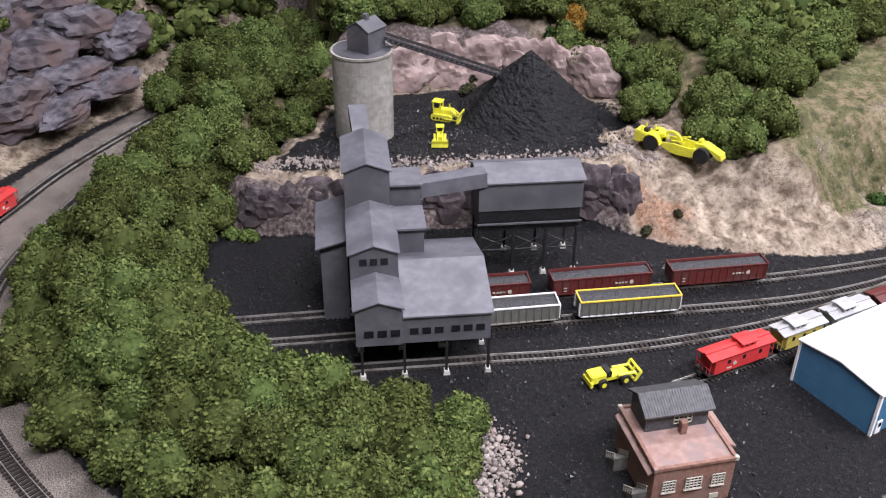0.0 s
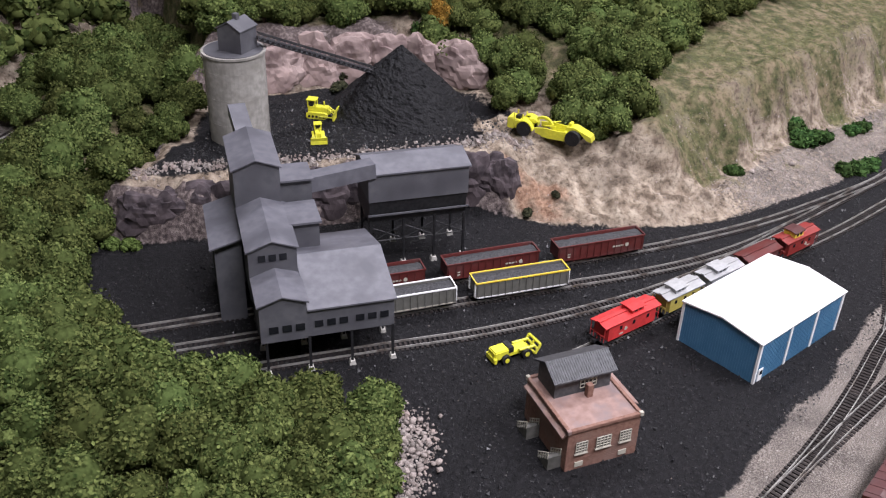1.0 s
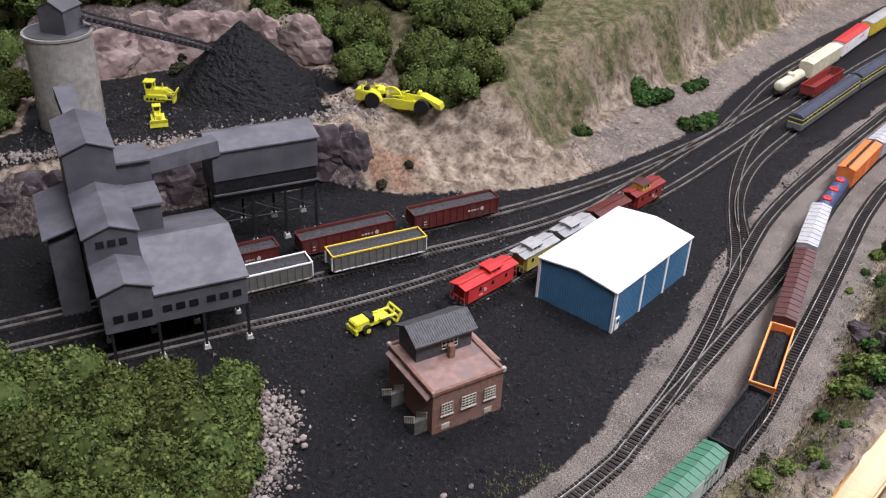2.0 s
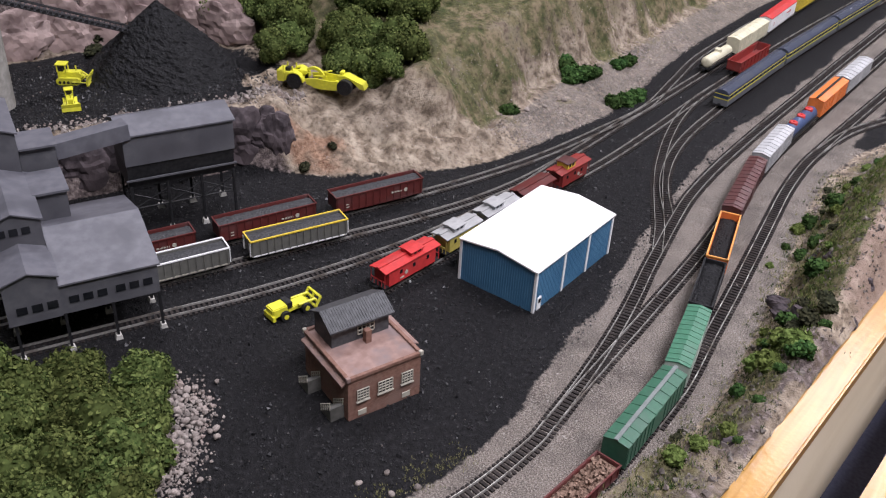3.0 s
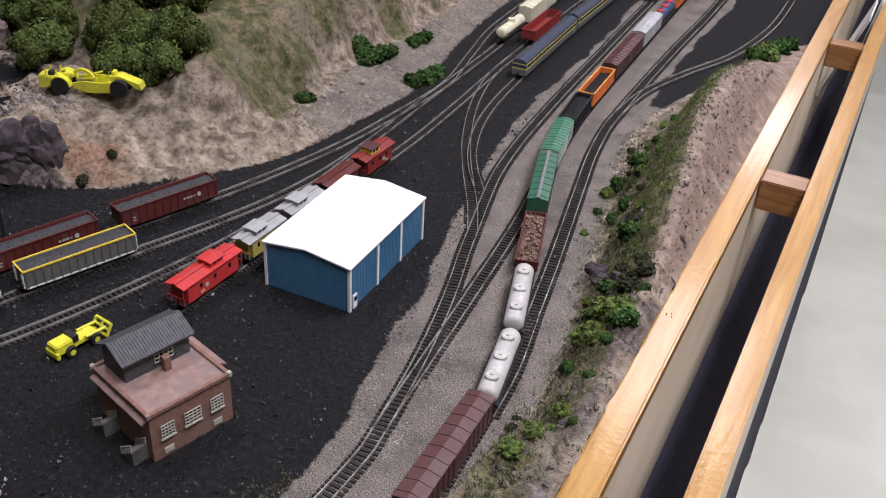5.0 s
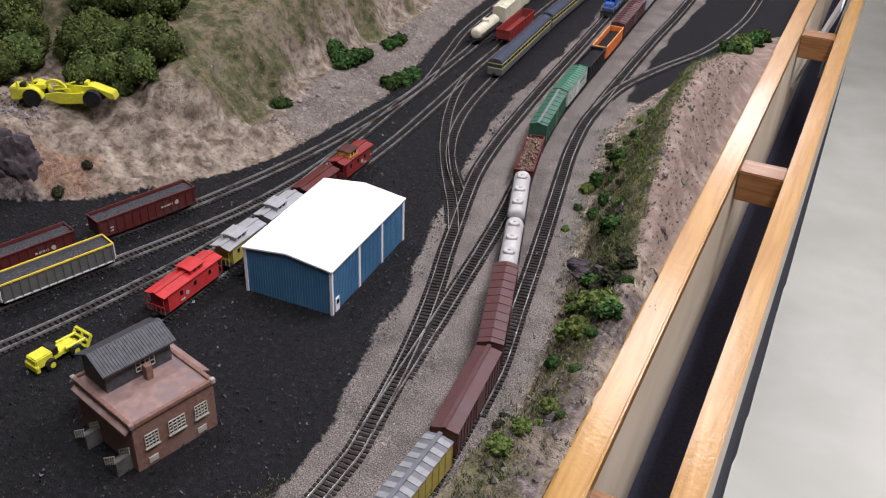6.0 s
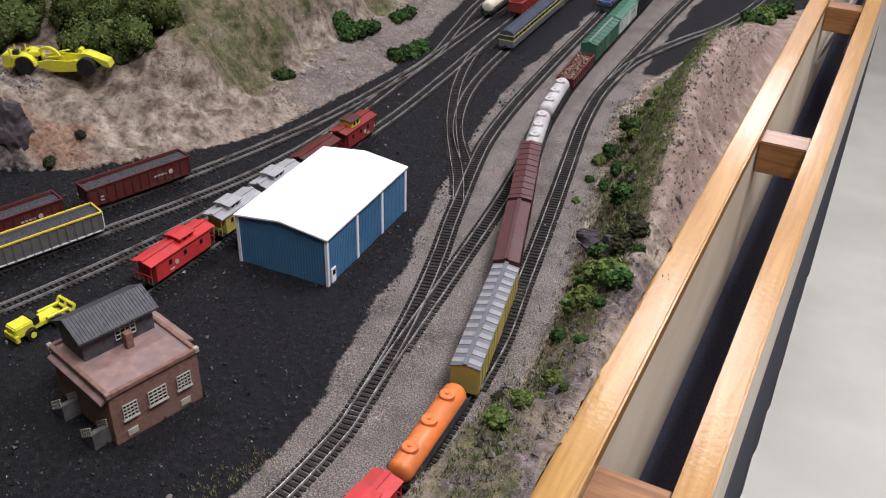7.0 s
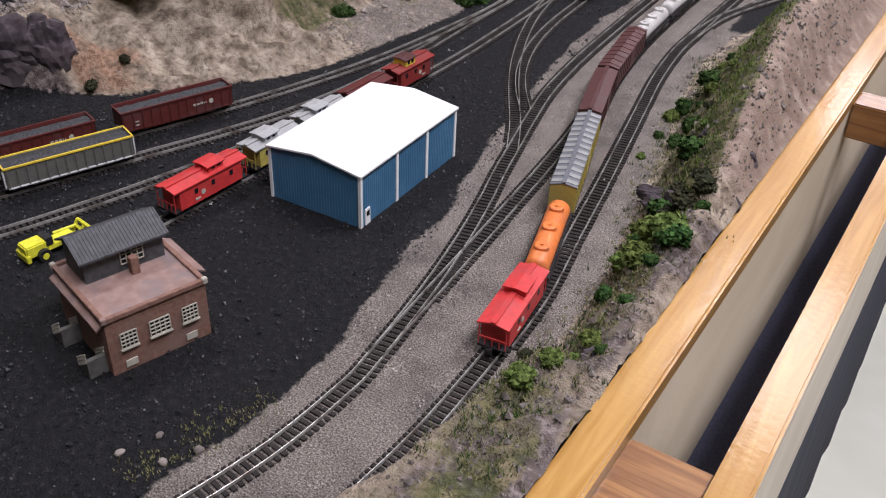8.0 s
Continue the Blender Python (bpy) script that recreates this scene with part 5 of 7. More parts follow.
def locomotive(length, body, label):
    car = thing("diesel_locomotive", Matrix(), label, "locomotive")
    l, w = length / 2 - 0.003, 0.0095
    bm = bmesh.new()
    box(bm, -l, l, -w, w, 0.0085, 0.0112)
    part("frame", bm, M_BLACK, car)
    bm = bmesh.new()
    box(bm, -l + 0.008, l - 0.036, -w * 0.72, w * 0.72, 0.0112, 0.0285, bevel=0.0008)
    part("long_hood", bm, body, car)
    bm = bmesh.new()
    prism(bm, [(l - 0.036, 0.0112), (l - 0.018, 0.0112), (l - 0.018, 0.0255), (l - 0.021, 0.0305), (l - 0.036, 0.0305)], "y", -w, w)
    cab = part("cab", bm, body, car)
    bm = bmesh.new()
    for y in (-0.007, 0.0012):
        box(bm, l - 0.0198, l - 0.0178, y, y + 0.0058, 0.0225, 0.0262)
    part("windscreen", bm, M_WINDOW, cab)
    bm = bmesh.new()
    box(bm, l - 0.018, l - 0.005, -w * 0.7, w * 0.7, 0.0112, 0.0215, bevel=0.001)
    part("nose", bm, body, car)
    bm = bmesh.new()
    for x in np.linspace(-l + 0.012, l - 0.05, 4):
        tube(bm, (x, 0, 0.0285), (x, 0, 0.0298), 0.0045, seg=14)
    part("fan", bm, M_BLACK, car)
    bm = bmesh.new()
    for s in (-1, 1):
        tube(bm, (-l + 0.004, s * w, 0.0175), (l - 0.004, s * w, 0.0175), 0.0003, seg=5)
        for x in np.linspace(-l + 0.004, l - 0.004, 9):
            tube(bm, (x, s * w, 0.0112), (x, s * w, 0.0175), 0.0003, seg=5)
    tube(bm, (l, -w, 0.0175), (l, w, 0.0175), 0.0003, seg=5)
    part("handrail", bm, M_CREAM, car)
    bm = bmesh.new()
    for y in (-0.0016, 0.0016):
        tube(bm, (l - 0.0182, y, 0.0285), (l - 0.0170, y, 0.0285), 0.001, seg=8)
    part("headlight", bm, M_WHITE, car)
    bm = bmesh.new()
    prism(bm, [(l, 0.0035), (l + 0.002, 0.0035), (l, 0.0085)], "y", -w, w)
    part("pilot", bm, M_BLACK, car)
    running_gear(car, length)
    return car


def on_line(key, d):
    s, xy, h = LINES[key]
    d = min(max(d, 0), s[-1] - 0.0001)
    return Vector((np.interp(d, s, xy[:, 0]), np.interp(d, s, xy[:, 1]), 0))


def stand(key, d, half):
    """The pose of a wagon whose middle is d metres along a track."""
    a, b = on_line(key, d - half), on_line(key, d + half)
    v = b - a
    return Matrix.Translation((a + b) / 2 + Vector((0, 0, 0.0))) @ Matrix.Rotation(math.atan2(v.y, v.x), 4, "Z")


def along(key, y):
    """How far along a track it passes a given y (on the stretch north of the loop)."""
    s, xy, h = LINES[key]
    k = np.where(xy[:, 0] > -0.46)[0]
    k = k[xy[k, 1] > -0.45] if key != "main" else k[s[k] > 1.0]
    return float(np.interp(y, xy[k, 1], s[k]))


def park(car, key, y, length, flip=False):
    m = stand(key, along(key, y), length / 2 - 0.017)
    car.matrix_basis = m @ Matrix.Rotation(math.pi if flip else 0, 4, "Z")
    return car


C_OXIDE, C_RED, C_ORANGE = col("oxide_red", (0.105, 0.022, 0.020)), col("bright_red", (0.53, 0.040, 0.040)), col("orange_paint", (0.74, 0.20, 0.05))
C_BROWN, C_GREEN, C_SILVER = col("boxcar_brown", (0.085, 0.033, 0.032)), col("pullman_green", (0.035, 0.115, 0.070)), col("silver_paint", (0.50, 0.48, 0.46), 0.5)
C_GREY, C_YEL, C_CREAM, C_BLUE = col("wagon_grey", (0.42, 0.42, 0.43)), col("wagon_yellow", (0.66, 0.50, 0.06)), col("wagon_cream", (0.66, 0.62, 0.46)), col("wagon_blue", (0.05, 0.075, 0.16))
C_PALE, C_STEEL = col("roof_grey_paint", (0.37, 0.37, 0.37)), col("hopper_steel", (0.13, 0.128, 0.115))
C_GOLD, C_LOCO = col("rim_yellow", (0.80, 0.58, 0.06)), col("locomotive_blue", (0.05, 0.14, 0.45), 0.35)
C_SCRAP = noise_mat("rusty_scrap", (0.075, 0.042, 0.030), (0.27, 0.18, 0.135), 700, 0.8, 0.5)
C_WALK, C_DULLYEL = col("roof_walk_grey", (0.13, 0.135, 0.15)), col("dull_yellow", (0.42, 0.34, 0.08))
C_AMBER, C_GREENROOF = col("amber_rim", (0.78, 0.36, 0.10)), col("boxcar_roof_green", (0.055, 0.17, 0.105))
C_BAR = col("roof_bar_grey", (0.26, 0.26, 0.255))
C_DEEPRED, C_MIDGREY = col("deep_red", (0.24, 0.030, 0.026)), col("grey_roof_walk", (0.17, 0.19, 0.185))
C_GREENSIDE = col("white_green_side", (0.50, 0.56, 0.50))

# wagons standing in the yard
for y in (0.047, -0.064, -0.176):
    park(hopper_car(0.106, C_OXIDE, C_OXIDE, M_LOAD, "oxide-red hopper wagon heaped with coal", 13, marks=True), "mine_rear", y, 0.106)
park(hopper_car(0.104, C_STEEL, C_GOLD, M_LOAD, "grey hopper wagon with a yellow rim, coal-loaded", 14, stripes=M_WHITE), "mine_middle", -0.064, 0.104)
park(hopper_car(0.104, C_STEEL, M_WHITE, M_LOAD, "grey hopper wagon with a white rim, coal-loaded", 14, stripes=M_CREAM), "mine_middle", -0.172, 0.104)
park(caboose(0.078, C_RED, C_RED, "bright red caboose with a cupola"), "caboose_track", -0.033, 0.078, True)
park(caboose(0.060, C_DULLYEL, C_PALE, "yellow caboose with a pale grey roof", True, cupola_mat=C_PALE), "caboose_track", 0.038, 0.060)
park(caboose(0.060, C_GREY, C_PALE, "grey caboose with a pale roof", True), "caboose_track", 0.098, 0.060)
park(caboose(0.062, C_OXIDE, C_OXIDE, "plain dark red caboose behind the blue shed", False), "caboose_track", 0.158, 0.062)
park(caboose(0.064, C_DEEPRED, C_DEEPRED, "deep red caboose with a yellow and dark cupola", True, cupola_mat=C_YEL, cupola_roof=C_BROWN, rise=0.0055), "caboose_track", 0.222, 0.064)
park(tank_car(0.085, C_CREAM, C_CREAM, "cream single-dome tank wagon", n=1), "mine_middle", 0.675, 0.085)
park(box_car(0.125, C_CREAM, C_CREAM, "cream covered hopper wagon", 0.031, 6), "mine_middle", 0.785, 0.125)
park(box_car(0.13, M_WHITE, C_RED, "white refrigerator wagon with a red roof", 0.031, 0, marks=C_RED), "mine_middle", 0.918, 0.13)
park(box_car(0.12, C_YEL, C_PALE, "yellow wagon with a silver roof", 0.031, 0), "mine_middle", 1.05, 0.12)
park(hopper_car(0.112, C_DEEPRED, C_DEEPRED, None, "empty red hopper wagon in the yard", -9, 0.0235), "caboose_track", 0.705, 0.112)
park(coach(0.205, "silver-grey passenger coach with yellow bands"), "ladder_b", 0.635, 0.205)
park(coach(0.205, "silver-grey passenger coach with yellow bands"), "ladder_b", 0.845, 0.205)
park(coach(0.205, "silver-grey passenger coach with yellow bands"), "ladder_b", 1.055, 0.205)

# the moving freight train, from its caboose forward
TRAIN = [
    (caboose(0.075, C_RED, C_RED, "bright red caboose at the end of the freight train"), 0.075, True),
    (tank_car(0.092, C_ORANGE, C_ORANGE, "orange three-dome tank wagon"), 0.092, False),
    (box_car(0.131, C_DULLYEL, C_WALK, "yellow boxcar with a pale striped roof", 0.031, 13, C_WALK, bar_mat=C_BAR), 0.131, False),
    (box_car(0.100, C_BROWN, C_BROWN, "plain brown boxcar with a flat roof walk", 0.030, 0, C_BROWN), 0.100, False),
    (box_car(0.118, C_BROWN, C_BROWN, "long dark brown boxcar", 0.029, 10), 0.118, False),
    (tank_car(0.088, C_SILVER, C_SILVER, "silver three-dome tank wagon"), 0.088, False),
    (tank_car(0.093, C_SILVER, C_SILVER, "silver three-dome tank wagon"), 0.093, False),
    (gondola(0.093, C_OXIDE, C_SCRAP, "red gondola heaped with brown scrap"), 0.093, False),
    (box_car(0.107, C_GREEN, C_GREEN, "dark green boxcar with a ribbed roof", 0.030, 8, C_MIDGREY), 0.107, False),
    (box_car(0.092, C_GREENSIDE, C_GREENROOF, "white-sided boxcar with a green roof", 0.030, 12, marks=C_GREEN), 0.092, False),
    (hopper_car(0.084, M_BLACK, M_BLACK, M_COALPILE, "black hopper wagon loaded with coal", 10, 0.026, fill=0.0045), 0.084, False),
    (hopper_car(0.098, C_ORANGE, C_AMBER, M_COALPILE, "orange hopper wagon half filled with coal", 12, 0.025, fill=0.0075), 0.098, False),
    (box_car(0.138, C_BROWN, C_BROWN, "long brown covered wagon with roof ribs", 0.029, 14), 0.138, False),
    (box_car(0.103, C_GREY, C_GREY, "pale grey boxcar with a ribbed roof", 0.030, 10), 0.103, False),
    (tank_car(0.097, C_BLUE, C_RED, "dark blue tank wagon with red domes"), 0.097, False),
    (box_car(0.105, C_ORANGE, C_ORANGE, "orange boxcar with an open roof walk", 0.031, 0, M_BLACK), 0.105, False),
    (box_car(0.110, C_GREY, C_GREY, "grey boxcar near the train's front", 0.030, 8), 0.110, False),
]
LOCO = locomotive(0.125, C_LOCO, "blue diesel locomotive approaching on its track")


# ---- trees, bushes, rocks ----
def crown_mesh(name, seed, material, leaves=6500, leaf=0.00105, flat=0.86):
    """A crown of radius 1 cm: lumps, each covered with small leaves."""
    rng = random.Random(seed)
    verts, faces = [], []
    lumps = [(Vector((0, 0, 0.002)), 0.0072)]
    for i in range(24):
        z = rng.uniform(-0.5, 1.0)
        a = rng.uniform(0, 2 * math.pi)
        r = math.sqrt(max(0, 1 - z * z))
        k = rng.uniform(0.0050, 0.0076)
        lumps.append((Vector((r * math.cos(a), r * math.sin(a), z * flat)) * k, rng.uniform(0.0022, 0.0040)))
    for c, r in lumps:
        bm = bmesh.new()
        bmesh.ops.create_icosphere(bm, subdivisions=2, radius=r * 0.93)
        base = len(verts)
        for v in bm.verts:
            n = noise.noise(v.co * 700 + c * 900)
            verts.append(tuple(c + v.co * (0.94 + 0.30 * n + 0.12 * noise.noise(v.co * 2600 + c * 400))))
        faces += [tuple(base + v.index for v in f.verts) for f in bm.faces]
        bm.free()
    for i in range(leaves):
        c, r = lumps[rng.randrange(len(lumps))]
        d = Vector((rng.gauss(0, 1), rng.gauss(0, 1), rng.gauss(0.35, 1))).normalized()
        p = c + d * r * rng.uniform(0.86, 1.17)
        if any((p - c2).length < r2 * 0.80 for c2, r2 in lumps if c2 is not c):
            continue
        t = d.orthogonal().normalized()
        t = (Matrix.Rotation(rng.uniform(0, 6.28), 3, d) @ t)
        b = d.cross(t)
        tilt = d * rng.uniform(-1.3, 1.3)
        s = leaf * rng.uniform(0.22, 0.55)
        base = len(verts)
        for u, w in ((-1, -0.6), (0.2, -0.9), (1, 0.1), (0.1, 0.9), (-0.8, 0.5)):
            verts.append(tuple(p + (t + tilt) * s * u + b * s * w))
        faces.append(tuple(range(base, base + 5)))
    me = bpy.data.meshes.new(name)
    me.from_pydata(verts, [], faces)
    me.materials.append(material)
    me.polygons.foreach_set("use_smooth", [len(f) == 3 for f in faces])
    return me


def trunk_mesh():
    bm = bmesh.new()
    tube(bm, (0, 0, -0.012), (0, 0, 0.0), 0.0012, 0.0009, seg=7)
    for a in (0.4, 2.4, 4.6):
        tube(bm, (0, 0, -0.004), (0.004 * math.cos(a), 0.004 * math.sin(a), 0.003), 0.0006, 0.0003, seg=5)
    return mesh_of("trunk", bm, M_BARK)


CROWNS = [crown_mesh("crown", 10 + i, M_LEAF) for i in range(5)]
AUTUMN = crown_mesh("crown", 31, M_AUTUMN)
DARKS = [crown_mesh("leaves", 61 + i, M_DARKBUSH_SHADE, 700, 0.003) for i in range(2)]
BUSHES = [crown_mesh("leaves", 41 + i, M_BUSH, 900, 0.003) for i in range(2)]
LIMES = [crown_mesh("leaves", 51 + i, M_LIME, 900, 0.003) for i in range(2)]
TRUNK = trunk_mesh()


def tree(x, y, radius, crown, label, group, lift=0.55):
    z = z_at(x, y)
    k = radius / 0.0105
    m = Matrix.Translation((x, y, z + radius * lift)) @ Matrix.Rotation(random.uniform(0, 6.28), 4, "Z")
    t = thing("tree", m, label, "tree", group)
    scale = Matrix.Diagonal((k * random.uniform(0.9, 1.1), k * random.uniform(0.9, 1.1), k * random.uniform(0.95, 1.15), 1))
    share("trunk", TRUNK, t, Matrix.Diagonal((k * 0.8, k * 0.8, k * 0.8, 1)))
    share("crown", crown, t, scale)
    return t


def scatter(n, xr, yr, mask, gap, seed):
    """Random spots where mask holds, no two nearer than gap."""
    rng = np.random.RandomState(seed)
    x, y = rng.uniform(*xr, n), rng.uniform(*yr, n)
    ok = mask(x, y)
    out = np.zeros((0, 2))
    for a, b in zip(x[ok], y[ok]):
        if not len(out) or np.min((out[:, 0] - a) ** 2 + (out[:, 1] - b) ** 2) > gap * gap:
            out = np.vstack([out, (a, b)])
    return [tuple(map(float, p)) for p in out]


PATHWAY = [(-0.40, 0.135), (-0.425, 0.16), (-0.46, 0.20), (-0.50, 0.25)]
LOOP = np.vstack([LINES[k][1][::8] for k in ("lead", "main")])


def off_loop(x, y, d):
    seen = LOOP[(LOOP[:, 0] > -0.87) | (LOOP[:, 1] < -0.36)]
    return np.min((x[:, None] - seen[:, 0]) ** 2 + (y[:, None] - seen[:, 1]) ** 2, axis=1) > d * d


def off_silo(x, y, d):
    return (x + 0.605) ** 2 + (y + 0.15) ** 2 > d * d


def hill_mask(x, y):
    back, foot = line_dist(x, y, BACKWALL), line_dist(x, y, FOOT)
    edge = np.interp(y, [-0.2, 0.10, 0.15, 0.165, 0.23, 0.28, 0.32, 0.38, 0.50, 0.95], [-0.40, -0.40, -0.44, -0.385, -0.350, -0.385, -0.390, -0.415, -0.43, -0.45])
    deep = np.interp(y, [-0.2, 0.10, 0.15, 0.20], [0.050, 0.045, 0.020, 0.015])
    return (x < edge) & (back > deep) & (back < 0.60) & (foot > 0.05) & (np.abs(line_dist(x, y, PATHWAY)) > 0.024) & off_silo(x, y, 0.062)


FAR_WOODS = []


def far_or_near(x, y):
    """Hillside trees near the yard are trees of their own; those far behind join one wood."""
    back = point_dist(x, y, BACKWALL)
    if back > 0.21 or y > 0.62:
        FAR_WOODS.append((x, y, random.uniform(0.032, 0.038)))
    else:
        tree(x, y, random.uniform(0.027, 0.034), random.choice(CROWNS), "rounded green foliage tree on the hillside", "hillside trees", 0.62)


def far_woods():
    me = crown_mesh("crown", 77, M_LEAF, 520, 0.003)
    co = np.zeros(len(me.vertices) * 3)
    me.vertices.foreach_get("co", co)
    co, faces = co.reshape(-1, 3), [tuple(p.vertices) for p in me.polygons]
    verts, polys = [], []
    for x, y, rad in FAR_WOODS:
        a, k, base = random.uniform(0, 6.28), rad / 0.0105, len(verts)
        c, s = math.cos(a) * k, math.sin(a) * k
        z = z_at(x, y) + rad * 0.6
        verts += list(zip(co[:, 0] * c - co[:, 1] * s + x, co[:, 0] * s + co[:, 1] * c + y, co[:, 2] * k + z))
        polys += [tuple(base + i for i in f) for f in faces]
    wood = bpy.data.meshes.new("far_woods")
    wood.from_pydata(verts, [], polys)
    wood.materials.append(M_LEAF)
    wood.polygons.foreach_set("use_smooth", [len(f) == 3 for f in polys])
    tagged(new("far_woods", wood), "dense green woods on the far hillside", "woods", kind="stuff")


def plant():
    for x, y in scatter(9000, (-1.05, -0.04), (-0.60, 0.0), lambda x, y: mound_mask(x, y) & off_loop(x, y, 0.030) & off_silo(x, y, 0.064), 0.0292, 3):
        tree(x, y, random.uniform(0.0265, 0.0325), random.choice(CROWNS), "rounded green foliage tree on the wooded mound", "mound trees", random.uniform(0.45, 0.80))
    for x, y in ((-0.158, -0.285), (-0.130, -0.308), (-0.103, -0.338), (-0.200, -0.318), (-0.075, -0.365), (-0.645, -0.215), (-0.565, -0.345), (-0.60, -0.315)):
        tree(x, y, 0.0265, random.choice(CROWNS), "rounded green foliage tree on the wooded mound", "mound trees", 0.60)
    for x, y in scatter(9000, (-1.25, -0.28), (-0.20, 0.95), hill_mask, 0.031, 5):
        far_or_near(x, y)
    for x, y in ((-0.478, 0.172), (-0.478, 0.145), (-0.392, 0.182), (-0.362, 0.180), (-0.338, 0.190), (-0.360, 0.235), (-0.334, 0.230), (-0.380, 0.285), (-0.395, 0.242), (-0.432, 0.235), (-0.385, 0.318), (-0.410, 0.378), (-0.520, 0.195), (-0.425, 0.205), (-0.41, 0.30)):
        tree(x, y, random.uniform(0.025, 0.031), random.choice(CROWNS), "rounded green foliage tree at the wood's edge", "hillside trees", 0.62)
    tree(-0.640, 0.172, 0.024, AUTUMN, "yellow-brown autumn foliage tree among green ones", "hillside trees", 0.62)
    for x, y in scatter(2200, (-1.5, -0.98), (-0.85, 0.10), lambda x, y: ((x < -1.11 - 0.25 * (y + 0.4)) & (y > -0.55) & (y < -0.33)) | ((x < -1.04) & (y >= -0.33)) | ((x < -1.02) & (y < -0.53)), 0.046, 8):
        FAR_WOODS.append((x, y, random.uniform(0.034, 0.042)))
    for x, y in ((-1.02, -0.49), (-1.03, -0.30), (-0.99, -0.255)):
        tree(x, y, 0.032, random.choice(CROWNS), "rounded green foliage tree beside grey rocks", "hillside trees", 0.6)
    far_woods()

    spots = [(-0.252, 0.305, 0.010, 0), (-0.240, 0.437, 0.013, 0), (-0.238, 0.455, 0.012, 0), (-0.232, 0.474, 0.010, 0), (-0.228, 0.538, 0.010, 0), (-0.227, 0.566, 0.010, 0), (-0.178, 0.437, 0.010, 0), (-0.170, 0.458, 0.011, 0), (-0.167, 0.480, 0.010, 0),
             (0.199, 0.014, 0.009, 1), (0.210, 0.030, 0.010, 1), (0.196, 0.052, 0.010, 1), (0.216, 0.022, 0.008, 0), (0.186, 0.032, 0.008, 1), (0.188, 0.090, 0.0085, 0), (0.152, 0.312, 0.009, 0), (0.134, 0.312, 0.008, 0), (0.126, 0.30, 0.006, 1), (0.158, 0.253, 0.008, 0), (0.150, 0.24, 0.006, 0), (0.183, 0.162, 0.009, 0), (0.175, 0.176, 0.006, 0), (0.170, 0.10, 0.004, 1),
             (0.205, 0.64, 0.012, 0), (0.215, 0.67, 0.012, 1), (0.222, 0.72, 0.012, 0), (0.228, 0.76, 0.012, 0), (0.212, 0.70, 0.010, 1),
             # kind 2 here stands in for the fan's dark hollow and the wall's shaded base
             (-0.332, 0.052, 0.009, 2), (-0.323, 0.086, 0.007, 2), (-0.640, 0.070, 0.016, 2), (-0.655, 0.020, 0.014, 2), (-0.645, 0.145, 0.013, 0), (-0.69, 0.02, 0.016, 2), (-0.675, 0.045, 0.014, 2), (-0.53, -0.325, 0.010, 1), (-0.545, -0.34, 0.010, 1), (0.19, -0.13, 0.006, 1), (0.178, -0.06, 0.005, 0), (0.205, -0.07, 0.006, 1)]
    spots += [(-0.250, 0.448, 0.012, 0), (-0.262, 0.452, 0.011, 0), (-0.268, 0.458, 0.008, 0), (0.205, 0.075, 0.010, 2), (0.198, 0.068, 0.009, 2), (0.212, 0.088, 0.009, 2), (0.190, 0.115, 0.007, 2)]
    rng = random.Random(17)
    for _ in range(44):
        y = rng.uniform(-0.12, 0.5)
        spots.append((float(np.interp(y, [-0.12, 0.05, 0.25, 0.5], [0.20, 0.195, 0.158, 0.14])) + rng.gauss(0, 0.013), y, rng.uniform(0.0025, 0.0055), rng.choice((0, 0, 1, 2))))
    spots = [(x + 0.006 * (x < 0 and y > 0.29), y + 0.012 * (x < 0 and y > 0.29), r * (1.3 if x > 0.1 or y > 0.29 else 1.0), kind) for x, y, r, kind in spots]
    for x, y, r, kind in spots:
        z, k = z_at(x, y), r / 0.0105
        b = thing("bush", Matrix.Translation((x, y, z + r * 0.25)) @ Matrix.Rotation(x * 40, 4, "Z"), ("dark green low bush on the bank", "bright lime-green low bush on the bank", "low dark bush by the rocks, some standing in for shade")[kind], "bush", "bushes")
        share("leaves", (BUSHES, LIMES, DARKS)[kind][int(abs(y) * 997) % 2], b, Matrix.Diagonal((k * 1.15, k * (0.85 if kind == 2 else 1.1), k * (0.65 if kind == 2 else 0.95), 1)))


def rock_mesh(seed, detail=3, sharp=0.42):
    rng = random.Random(seed)
    bm = bmesh.new()
    bmesh.ops.create_icosphere(bm, subdivisions=detail, radius=1)
    off = Vector((rng.uniform(0, 50), rng.uniform(0, 50), rng.uniform(0, 50)))
    for v in bm.verts:
        q = Vector((v.co.x, v.co.y, v.co.z * 1.7))
        near, spots = noise.voronoi(q * 1.35 + off)
        block = noise.noise(spots[0] * 3.7) * 0.62 * sharp
        crack = min(1.0, (near[1] - near[0]) * 5.0)
        n = noise.noise(v.co * 1.1 + off) * sharp + noise.noise(v.co * 6.5 + off) * sharp * 0.25
        v.co *= 0.96 + 0.05 * crack + block * 1.1 + n * 0.8 + 0.05 * math.sin(v.co.z * 11 + 4 * noise.noise(v.co * 2 + off))
    return bm


def outcrop(x, y, z, size, turn, seed, material, label, tilt=0.0):
    ob = part("rock", rock_mesh(seed, 4), material, None, at=Matrix.Translation((x, y, z)) @ Matrix.Rotation(turn, 4, "Z") @ Matrix.Rotation(tilt, 4, "X"))
    ob.data.transform(Matrix.Diagonal((*size, 1)))
    return tagged(ob, label, "rock", "rock faces")


